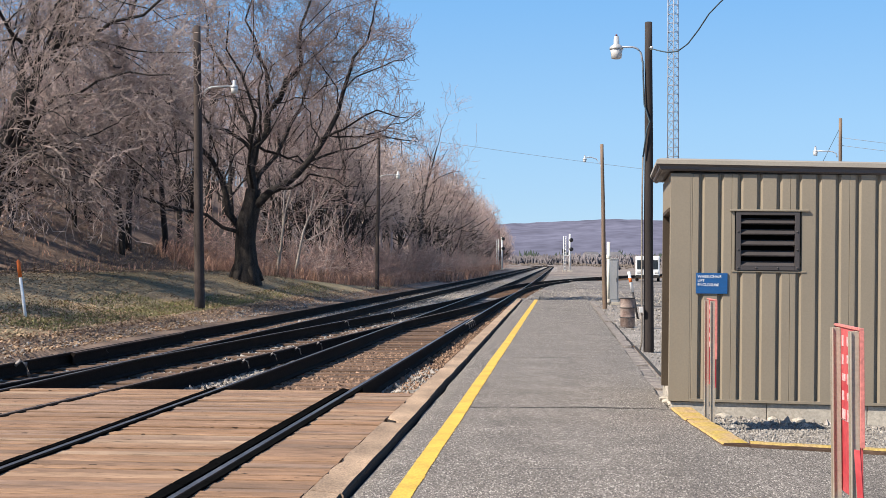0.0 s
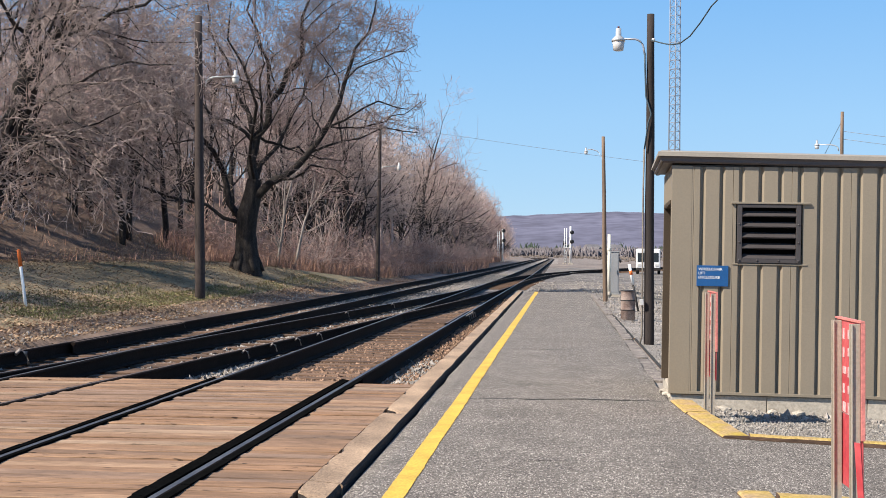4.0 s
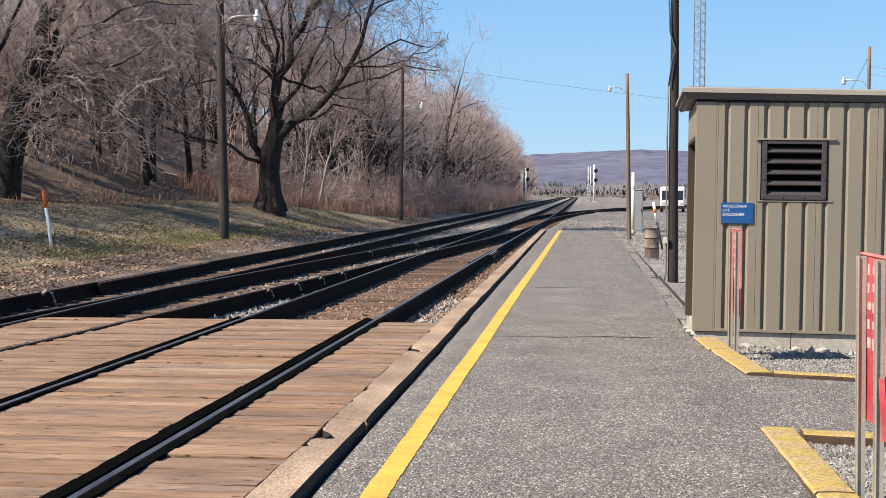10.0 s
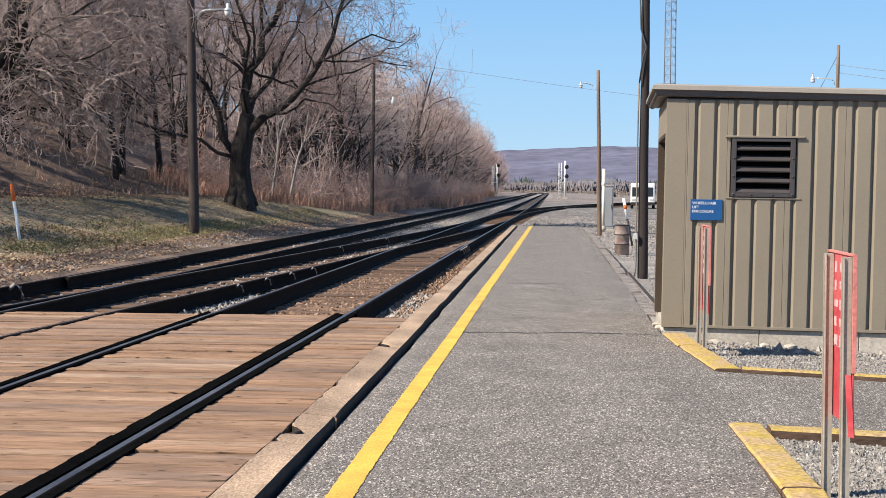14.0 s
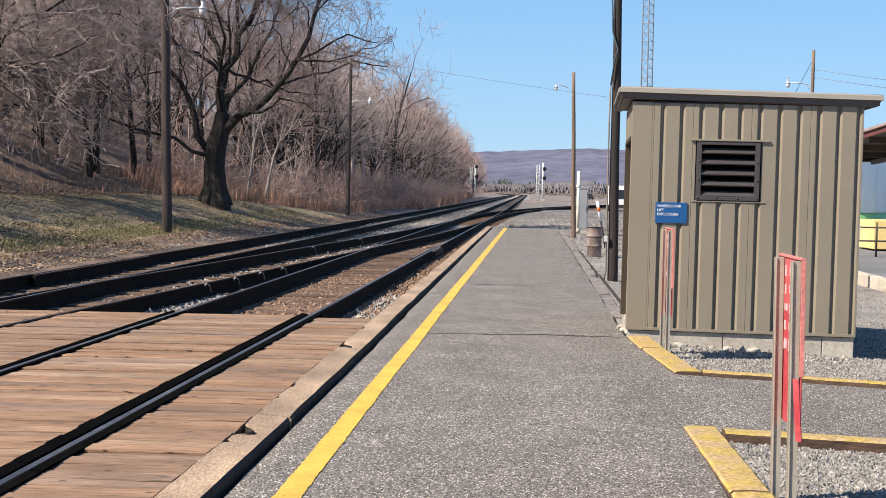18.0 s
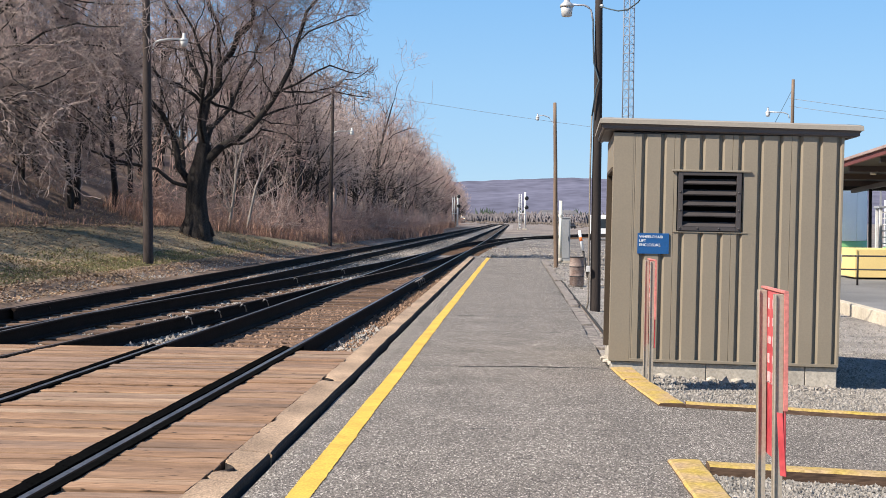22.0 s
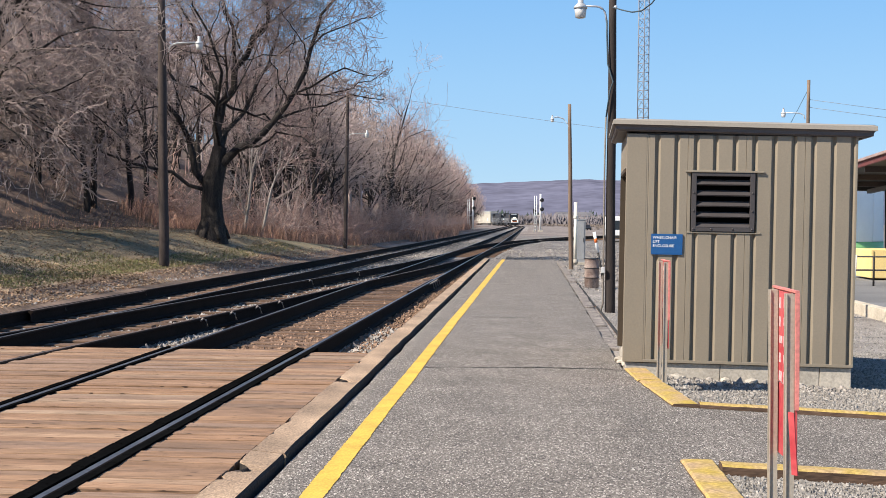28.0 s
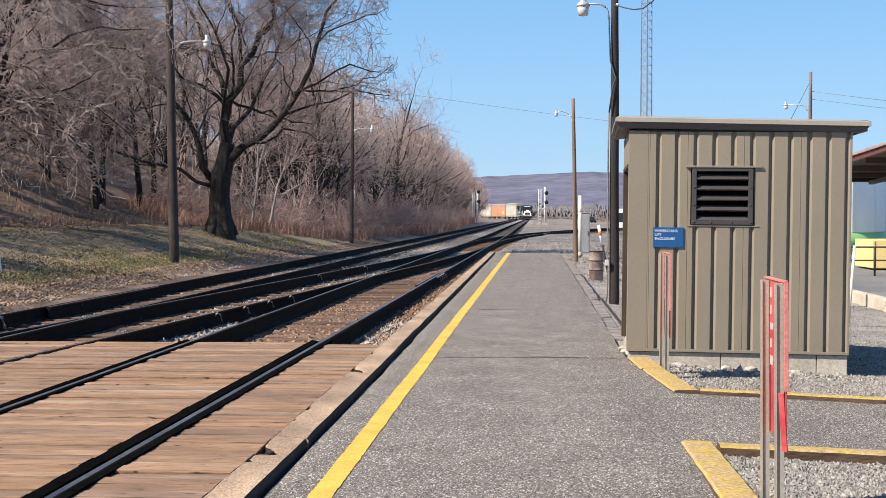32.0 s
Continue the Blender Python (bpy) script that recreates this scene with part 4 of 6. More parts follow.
# low broken concrete edging along the far part of the platform
def low_edging():
    th = thing("platform_edging", pose(0, 0, 0), "broken low concrete edging beside the asphalt", "edging", kind="structure")
    y = 15.9
    r = random.Random(8)
    while y < 49:
        L = r.uniform(1.6, 2.6)
        x = 1.215 + 0.003 * (y - 16)
        t = Matrix.Translation((x, y + L / 2, 0)) @ Matrix.Rotation(radians(r.uniform(-1.5, 1.5)), 4, "Z")
        b = boxed(-0.085, 0.09, -L / 2, L / 2 - r.uniform(0.02, 0.12), -0.25, -0.035 + r.uniform(-0.02, 0.012), bevel=0.012, turn=t)
        part("edging_block", b, "edging", th)
        y += L
    # thin near-black strips stand for the dark gap between edging and gravel
    for k, (ya, yb, xa) in enumerate(((17.9, 24.0, 1.40), (24.1, 33.0, 1.38), (33.1, 47.0, 1.36))):
        timber("edging_timber", xa, ya, xa, yb, 0.05, -0.055, -0.055, 60 + k, "crack", th)
    return th


low_edging()


# ---- loose stones ----
def stones(name, spots, material, label, size=(0.018, 0.045), seed=1):
    """Many small angular stones, joined, from (x0, x1, y0, y1, how many) fields."""
    r = random.Random(seed)
    verts, faces = [], []
    base = [Vector(v) for v in ((1, 0, 0), (-1, 0, 0), (0, 1, 0), (0, -1, 0), (0, 0, 0.8), (0, 0, -0.8))]
    tri = ((0, 2, 4), (2, 1, 4), (1, 3, 4), (3, 0, 4), (2, 0, 5), (1, 2, 5), (3, 1, 5), (0, 3, 5))
    for x0, x1, y0, y1, n, lift in spots:
        for i in range(n):
            x, y = r.uniform(x0, x1), r.uniform(y0, y1)
            sh = rail_shift(y) if x < -1.4 else 0
            s = r.uniform(*size) * (1 + 0.6 * (r.random() > 0.9))
            e = Euler((r.uniform(0, 6), r.uniform(0, 6), r.uniform(0, 6))).to_matrix()
            z = ground_z(x + sh, y) + lift
            k = len(verts)
            for v in base:
                q = e @ Vector((v.x * r.uniform(0.7, 1.3), v.y * r.uniform(0.6, 1.2), v.z * r.uniform(0.6, 1.1))) * s
                verts.append((q.x + x + sh, q.y + y, q.z + z + s * 0.25))
            faces += [(k + a, k + b, k + c) for a, b, c in tri]
    ob = pydata(name, verts, faces, material)
    return tagged(ob, label, "stones", kind="stuff")


stones("gravel_stones", [(1.36, 3.0, 4.9, 8.1, 22000, 0.0), (1.5, 4.3, 11.0, 13.4, 11000, 0.0), (3.4, 6.7, 11.0, 18.0, 14000, 0.0), (3.4, 6.7, 18.0, 30.0, 9000, 0.0), (1.25, 3.2, 15.7, 30, 5000, 0.0)], "pebble", "loose pale grey gravel stones", (0.006, 0.015))
stones("gravel_stones", [(1.2, 4, 30, 48, 1400, 0.0), (-1.3, 6, 50.4, 75, 3200, 0.0), (-1.0, 8, 75, 110, 1200, 0.0), (1.5, 3.4, 12.9, 13.5, 120, 0.0)], "stone", "scattered larger gravel stones", (0.015, 0.04), 12)
stones("ballast_stones", [(-4.7, -3.95, 14.3, 19.5, 1500, 0.03), (-5.0, -3.95, 19.5, 32, 1200, 0.0), (-6.1, -4.7, 14.3, 36, 3000, 0.0), (-8.9, -7.75, 8, 50, 3600, 0.0), (-7.6, -6.2, 14.2, 50, 3000, 0.0), (-2.2, -1.6, 14.2, 20, 900, 0.03), (-9.6, -8.7, 10, 60, 1500, 0.0), (-5.4, -3.9, 30, 60, 1600, 0.0), (-7.5, -6.3, 40, 110, 2600, 0.02), (-6.0, -3.9, 36, 110, 3600, 0.02)], "stone", "grey crushed ballast between the rails", (0.015, 0.038), 2)
stones("rusty_ballast_stones", [(-3.7, -2.4, 14.2, 24, 6500, 0.005), (-3.7, -2.4, 24, 50, 2600, 0.0), (-2.25, -1.55, 14.3, 30, 1700, 0.04), (-2.25, -1.5, 30, 50, 900, 0.03), (-10.4, -8.7, 12, 40, 2600, 0.0), (-10.4, -8.7, 40, 80, 2200, 0.0)], "stone_brown", "rust-brown ballast stones of the near track", (0.014, 0.032), 3)


# pale rubble at the shed's corner and along its footing
def rubble():
    r = random.Random(17)
    for k in range(16):
        x, y = (r.uniform(1.10, 1.19), r.uniform(13.62, 14.3)) if k < 8 else (r.uniform(1.6, 3.2), 13.38 - 0.05 * r.random())
        b = bmesh.new()
        bmesh.ops.create_icosphere(b, subdivisions=1, radius=r.uniform(0.025, 0.06))
        for v in b.verts:
            v.co = Vector((v.co.x * 1.3, v.co.y, v.co.z * 0.6)) * r.uniform(0.75, 1.2)
        ob = part("rubble_stone", b, "concrete")
        ob.matrix_basis = pose(x, y, (0.0 if k < 8 else ground_z(x, y)) + 0.015, 0, 0, r.uniform(0, 360))
        tagged(ob, "small pale lump of broken concrete by the shed", "stone", "rubble by the shed")


rubble()


# ---- poles and lamps ----
def arm_lamp(th, z, reach, side, small=False, tone="lamp"):
    """A yard lamp on a bent arm, on the side -1 (left) or 1."""
    pts = [(side * 0.10, -0.02, z - 0.30)]
    for i in range(9):
        a = math.pi / 2 * i / 8
        pts.append((side * (0.12 + (reach - 0.12) * 0.45 * (1 - math.cos(a))), -0.02, z - 0.2 + 0.17 * math.sin(a)))
    pts.append((side * reach * 0.98, -0.02, z - 0.02))
    if small:
        pts = [(side * u, -0.02, z + w) for u, w in ((0.07, -1.0), (0.09, -0.55), (0.15, -0.22), (0.30, -0.03), (0.48, 0.03), (reach, 0.02))]
    k = 0.55 if small else 1.0
    arm = part("lamp_arm", tube(pts, 0.017 if reach < 0.7 else 0.026, 8), "steel" if reach < 0.7 else "lamp", th)
    body = bmesh.new()
    lathe([(0.02, 0.19), (0.045, 0.185), (0.05, 0.06), (0.085, 0.03), (0.115, 0.0), (0.12, -0.035), (0.10, -0.04)][::-1], 18, body)
    bmesh.ops.translate(body, verts=body.verts, vec=(side * (reach + 0.05) / k, -0.02 / k, (z - 0.03) / k)), bmesh.ops.scale(body, verts=body.verts, vec=(k, k, k))
    head = part("lamp_head", body, tone, th)
    lens = lathe([(0.06, -0.20), (0.085, -0.19), (0.105, -0.045), (0.10, -0.04)], 18)
    bmesh.ops.translate(lens, verts=lens.verts, vec=(side * (reach + 0.05) / k, -0.02 / k, (z - 0.03) / k)), bmesh.ops.scale(lens, verts=lens.verts, vec=(k, k, k))
    part("lens", lens, "lens", head)
    cap = lathe([(0.018, 0.19), (0.018, 0.22), (0.008, 0.225)], 10)
    bmesh.ops.translate(cap, verts=cap.verts, vec=(side * (reach + 0.05) / k, -0.02 / k, (z - 0.03) / k)), bmesh.ops.scale(cap, verts=cap.verts, vec=(k, k, k))
    part("photocell", cap, "redroof", head)
    return arm


def utility_pole(x, y, z, height, r0, lean, label, tone="pole"):
    th = thing("utility_pole", pose(x, y, z), label, "pole", "poles along the line")
    n = 9
    pts = [(lean[0] * i / n + 0.004 * math.sin(i * 1.3), lean[1] * i / n, -0.6 + (height + 0.6) * i / n) for i in range(n + 1)]
    part("shaft", tube(pts, [r0 * (1.08 - 0.36 * i / n) for i in range(n + 1)], 14), tone, th)
    return th


M["conduit"] = mat("weathered_conduit", (0.20, 0.165, 0.13), 0.3, 0.7, 3.0, 50.0, 0.1)
# tall pole with the yard lamp beside the platform
p = utility_pole(1.56, 22.9, -0.05, 5.62, 0.086, (0.0, 0.0), "tall dark wooden pole with a yard lamp and conduit")
arm_lamp(p, 5.22, 0.50, -1)
part("conduit", tube([(-0.16, -0.06, -0.05), (-0.12, -0.07, 0.12), (-0.115, -0.06, 2.6), (-0.10, -0.05, 3.3)], 0.014, 8), "conduit", p)
part("conduit_cable", tube([(-0.10, -0.09, 3.3), (-0.04, -0.11, 3.75), (0.01, -0.1, 3.9), (-0.08, -0.08, 4.2), (-0.1, -0.06, 4.75), (-0.1, -0.03, 4.95)], 0.014, 6), "cable", p)
part("meter_box", boxed(-0.165, -0.10, -0.14, -0.07, 0.64, 0.74, bevel=0.008), "lens", p)
ins = lathe([(0.02, -0.03), (0.03, -0.02), (0.03, 0.02), (0.02, 0.03)], 10)
bmesh.ops.translate(ins, verts=ins.verts, vec=(0.04, -0.10, 5.16))
part("insulator", ins, "lens", p)
sag = []
for i in range(15):
    f = i / 14
    sag.append((1.56 + 1.9 * f, 22.8 - 4.0 * f, 5.11 - 0.25 * math.sin(min(1, f * 2.2) * math.pi) * (f < 0.46) + 1.5 * f * f + 0.02 * math.sin(f * 19)))
tagged(part("drop_cable", tube(sag, 0.012, 6), "cable"), "dark sagging service cable from the pole", "cable")

p = utility_pole(1.565, 43.7, -0.1, 5.4, 0.075, (-0.11, 0.0), "slim weathered wooden pole with a small lamp", "pole_pale")
arm_lamp(p, 4.95, 0.62, -1, True)
p = utility_pole(-10.36, 37.8, 0.0, 8.3, 0.145, (-0.12, 0.0), "tall bare wooden pole on the lawn with a lamp", "pole_mid")
arm_lamp(p, 6.55, 0.95, 1)
p = utility_pole(-9.36, 68.4, 0.0, 8.1, 0.10, (0.1, 0.0), "dark wooden pole by the brush with a lamp", "pole_mid")
arm_lamp(p, 5.95, 1.05, 1)
p = utility_pole(12.60, 60.7, -0.8, 8.7, 0.10, (0.06, 0.0), "distant weathered pole with a lamp and stay wire", "pole_pale")
arm_lamp(p, 7.25, 1.0, -1)
part("stay_wire", tube([(0.0, 0, 8.2), (-1.35, 0.3, 5.4)], 0.012, 5), "cable", p)

for dz in (0.0, 0.35):
    tagged(part("overhead_cable", tube([(12.50 + 3.2 * i, 60.7 + 0.3 * i, 6.7 + dz - 0.42 * i + 0.03 * i * i) for i in range(9)], 0.011, 5), "wire"), "thin cable running from the distant pole", "cable")
wire = [(-22 + 4.0 * i, 150.0, 15.2 - 0.175 * i - 0.36 * max(0.0, i - 2.2) + 0.012 * (i - 6) ** 2) for i in range(14)]
tagged(part("overhead_cable", tube(wire, 0.02, 5), "wire"), "thin overhead cable crossing the valley sky", "cable")


def lattice_tower():
    th = thing("radio_tower", pose(7.75, 90.0, -0.5), "tall slim steel lattice radio tower", "tower")
    r, H = 0.45, 34.0
    c = [(r * math.cos(a), r * math.sin(a)) for a in (0.5, 2.6, 4.7)]
    for x, y in c:
        part("leg", tube([(x, y, 0), (x * 0.75, y * 0.75, H)], 0.04, 6), "steel", th)
    z = 0.0
    b = bmesh.new()
    while z < H - 0.7:
        for i in range(3):
            f0, f1 = 1 - 0.25 * z / H, 1 - 0.25 * (z + 0.6) / H
            a, d = c[i], c[(i + 1) % 3]
            tube([(a[0] * f0, a[1] * f0, z), (d[0] * f1, d[1] * f1, z + 0.6)], 0.019, 4, b, False)
            tube([(a[0] * f0, a[1] * f0, z), (d[0] * f0, d[1] * f0, z)], 0.019, 4, b, False)
        z += 0.6
    part("bracing", b, "steel", th)["kind"] = "stuff"


lattice_tower()


# ---- things beside the platform ----
def barrel():
    th = thing("barrel", pose(1.66, 31.6, -0.10, 0, 0, 0) @ Matrix.Diagonal((0.9, 0.9, 1.0, 1)), "small rusty steel barrel standing on gravel", "barrel")
    part("drum", lathe([(0.17, 0.0), (0.185, 0.01), (0.19, 0.22), (0.198, 0.23), (0.19, 0.24), (0.19, 0.45), (0.198, 0.46), (0.19, 0.47), (0.186, 0.68), (0.19, 0.70), (0.175, 0.70), (0.17, 0.64)], 24), "rust", th)
    for z in (0.235, 0.465, 0.69):
        part("hoop", lathe([(0.192, z - 0.012), (0.2, z - 0.006), (0.2, z + 0.006), (0.192, z + 0.012)], 24), "dark", th)


barrel()


def relay_cabinet():
    th = thing("relay_cabinet", pose(1.92, 49.5, -0.10), "plain grey metal relay cabinet beside the track", "cabinet")
    part("cabinet_body", boxed(-0.02, 0.33, -0.25, 0.25, 0.05, 1.66, bevel=0.015), "cabinet", th)
    part("cabinet_door", boxed(0.02, 0.29, -0.262, -0.25, 0.15, 1.55, bevel=0.004), "cabinet", th)
    part("door_handle", boxed(0.25, 0.265, -0.285, -0.262, 0.8, 0.95, bevel=0.004), "dark", th)
    part("cabinet_roof", boxed(-0.04, 0.35, -0.27, 0.27, 1.62, 1.66, bevel=0.01), "cabinet", th)
    part("plinth", boxed(-0.08, 0.38, -0.3, 0.3, -0.2, 0.05, bevel=0.01), "concrete", th)
    pipe = thing("vent_pipe", pose(1.86, 48.6, -0.06), "cream vertical pipe standing beside the relay cabinet", "pipe")
    part("shaft", tube([(0, 0, -0.2), (0, 0, 2.22)], 0.06, 12), "cream", pipe)
    part("collar", lathe([(0.07, 1.62), (0.075, 1.64), (0.075, 1.72), (0.07, 1.74)], 12), "cream", pipe)
    part("foot", lathe([(0.10, -0.02), (0.10, 0.05), (0.08, 0.12), (0.06, 0.14)], 12), "concrete", pipe)


relay_cabinet()

st = thing("marker_stake", pose(2.22, 37.0, -0.1, 0, -11, 0), "leaning white and dark marker stake with orange tip", "stake")
part("shaft", tube([(0, 0, -0.2), (0, 0, 0.75)], 0.03, 8), "dark", st)
part("white_sleeve", tube([(0, 0, 0.72), (0, 0, 1.30)], 0.042, 8), "white", st)
part("tip", tube([(0, 0, 1.0), (0, 0, 1.12)], 0.044, 8), "orange", st)

st = thing("marker_post", pose(-11.47, 27.80, ground_z(-11.47, 27.80), 0, -8, 0), "white plastic marker post with an orange top on the lawn", "marker post")
part("shaft", tube([(0, 0, -0.3), (0, 0, 0.92)], 0.034, 10), "white", st)
part("cap", tube([(0, 0, 0.88), (0, 0, 1.23), (0, 0, 1.26)], [0.041, 0.041, 0.02], 10), "orange", st)


# ---- signals ----
def signal(x, y, z, heads, side):
    th = thing("railway_signal", pose(x, y, z), "silver railway signal mast with ladder and round black heads", "signal", "railway signals")
    part("mast", tube([(0, 0, -0.5), (0, 0, 6.0)], 0.16, 10), "signal_paint", th)
    part("base", boxed(-0.4, 0.4, -0.4, 0.4, -0.6, 0.25, bevel=0.03), "concrete", th)
    lad = part("ladder", bmesh.new(), "signal_paint", th)
    b = bmesh.new()
    for u in (-0.95, -0.60):
        tube([(u, 0.3, 0.0), (u, 0.1, 5.7)], 0.065, 6, b)
    for i in range(12):
        tube([(-0.95, 0.25, 0.4 + i * 0.45), (-0.60, 0.25, 0.4 + i * 0.45)], 0.05, 5, b)
    b.to_mesh(lad.data), b.free()
    part("platform_frame", boxed(-1.05, 0.1, -0.2, 0.5, 2.6, 2.68), "signal_paint", th)
    for k, zz in enumerate(heads):
        disc = lathe([(0.08, -0.10), (0.30, -0.05), (0.33, 0.0), (0.30, 0.05), (0.08, 0.10)], 20)
        bmesh.ops.transform(disc, matrix=Matrix.Translation((0.22 * side, -0.3, zz)) @ Matrix.Rotation(radians(90), 4, "X"), verts=disc.verts)
        head = part("signal_head", disc, "black", th)
        for q in range(3):
            a = radians(90 + 120 * q)
            hood = tube([(0.22 * side + 0.17 * math.cos(a), -0.38, zz + 0.17 * math.sin(a)), (0.22 * side + 0.17 * math.cos(a), -0.58, zz + 0.17 * math.sin(a) - 0.02)], 0.09, 10)
            part("hood", hood, "black", head)
    return th


signal(-10.05, 241.0, -0.3, (5.75, 4.0), 1)
signal(1.95, 210.0, -0.3, (5.05, 3.6), 1)
s2 = thing("railway_signal", pose(1.05, 216.0, -0.3), "short silver railway signal mast with one black head", "signal", "railway signals")
part("mast", tube([(0, 0, -0.5), (0, 0, 4.2)], 0.11, 10), "signal_paint", s2)
part("base", boxed(-0.3, 0.3, -0.3, 0.3, -0.6, 0.2, bevel=0.03), "concrete", s2)
part("signal_head", boxed(-0.28, 0.28, -0.35, -0.12, 3.0, 3.7, bevel=0.06), "black", s2)

# ---- loading dock, canopy and tanks beyond the shed ----
dk = thing("loading_dock", pose(0, 0, 0), "concrete-edged asphalt loading dock", "dock", kind="structure")
for k in range(9):
    part("dock_wall", boxed(6.62, 6.82, 6.0 + 6 * k, 11.985 + 6 * k, -1.2, -0.085, bevel=0.015), "dock_concrete", dk)
part("dock_surface", boxed(6.82, 40, 6.0, 60, -1.2, -0.10), "asphalt_old", dk)


def canopy():
    """Open canopy whose roof falls away from the platform's near end."""
    cn = thing("canopy", pose(9.6, 38.0, 3.20, -2.1, 0, 0), "open canopy with a maroon fascia on slim dark posts", "canopy")
    part("canopy_roof", boxed(0.0, 30, -14, 8.6, -0.10, 0.06), "dark", cn)
    part("fascia", boxed(-0.08, 0.0, -14, 8.6, -0.12, 0.10, bevel=0.01), "redroof", cn)
    part("gutter", boxed(-0.14, -0.08, -14, 8.6, 0.03, 0.11, bevel=0.012), "gutter", cn)
    part("edge_beam", boxed(0.0, 30, 8.3, 8.6, -0.30, -0.10, bevel=0.01), "dark", cn)
    for k in range(7):
        part("purlin", boxed(0.05, 30, -12.5 + 3.2 * k, -12.38 + 3.2 * k, -0.26, -0.10), "beam_brown", cn)
    for x in (2.1, 9.0, 16.0):
        part("rafter", boxed(x, x + 0.14, -14, 8.3, -0.40, -0.262), "beam_brown", cn)
        post = tube([(x + 0.05, 6.0, -3.55), (x + 0.05, 6.0, -0.40)], 0.055, 10)
        part("post", post, "dark", cn)
    for x, y in ((0.9, 1.0), (2.9, -3.5), (3.4, 3.0)):
        part("lamp", lathe([(0.05, -0.20), (0.09, -0.19), (0.10, -0.13), (0.06, -0.10)], 12), "lens", cn).matrix_basis = pose(x, y, -0.10)
    return cn


canopy()


def storage_tank(x, y, r, band, high, label, rim):
    tk = thing("storage_tank", pose(x, y, -0.1), label, "tank", "storage tanks")
    part("shell", lathe([(r, band), (r, band + 0.05), (r, high - 0.05), (r, high)], 56), "tank", tk)
    part("band", lathe([(r + 0.005, 0.0), (r + 0.005, band)], 56), "green", tk)
    for k in range(10):
        a = radians(180 + 20 * k)
        seam = boxed(-0.012, 0.012, -0.008, 0.008, band, high)
        part("seam", seam, "tank", tk).matrix_basis = pose(r * math.cos(a), r * math.sin(a), 0, 0, 0, math.degrees(a))
    if rim:
        for z in (0.45, 0.9):
            part("guard_rail", tube([(r * math.cos(radians(q * 15)), r * math.sin(radians(q * 15)), high + z) for q in range(25)], 0.025, 6), "steel", tk)
        for q in range(12):
            a = radians(30 * q)
            part("guard_post", tube([(r * math.cos(a), r * math.sin(a), high - 0.05), (r * math.cos(a), r * math.sin(a), high + 0.9)], 0.025, 6), "steel", tk)
    return tk


storage_tank(10.2, 54.5, 4.1, 0.87, 3.7, "large white storage tank with a green base band", False)
storage_tank(16.0, 48.0, 2.6, 0.72, 2.4, "low white storage tank with a railed top", True)
lt = thing("ladder_tower", pose(13.0, 47.4, -0.1), "pale steel ladder tower beside the white tanks", "ladder")
for x in (0.0, 0.55):
    for y in (0.0, 0.5):
        part("upright", boxed(x, x + 0.09, y, y + 0.09, 0.0, 2.1, bevel=0.008), "signal_paint", lt)
for k in range(9):
    part("rung", tube([(0.05, 0.04, 0.2 + 0.22 * k), (0.6, 0.04, 0.2 + 0.22 * k)], 0.022, 6), "signal_paint", lt)
part("landing", boxed(-0.05, 1.0, -0.05, 0.65, 2.1, 2.18, bevel=0.01), "steel", lt)
for x in (0.0, 0.9):
    part("handrail_post", boxed(x, x + 0.05, 0.0, 0.05, 2.18, 2.75), "steel", lt)
part("handrail", boxed(0.0, 0.95, 0.0, 0.05, 2.75, 2.8, bevel=0.008), "steel", lt)
bx = thing("yellow_container", pose(9.66, 37.6, -0.10), "pale yellow steel storage container on the dock", "container")
part("container_body", boxed(0, 4.5, 0, 2.0, 0.05, 0.85, bevel=0.02), "yellow_box", bx)
for i in range(5):
    part("rib", boxed(0.02 + i * 1.0, 0.07 + i * 1.0, -0.03, 0.0, 0.06, 0.83), "yellow_box", bx)
rl = thing("railing", pose(0, 0, -0.10), "dark steel railing along the dock edge", "railing")
for i in range(8):
    part("post", tube([(8.83 + i * 1.55, 34.0, 0.0), (8.83 + i * 1.55, 34.0, 0.75)], 0.026, 6), "dark", rl)
for z in (0.40, 0.74):
    part("rail_bar", tube([(8.2, 34.0, z), (19.7, 34.0, z)], 0.022, 6), "dark", rl)
pp = thing("leaning_pole", pose(5.05, 20.6, -0.3, 0, 4, 0), "thin white pole leaning behind the shed", "pole")
part("shaft", tube([(0, 0, 0), (0, 0, 1.3)], 0.022, 8), "cream", pp)


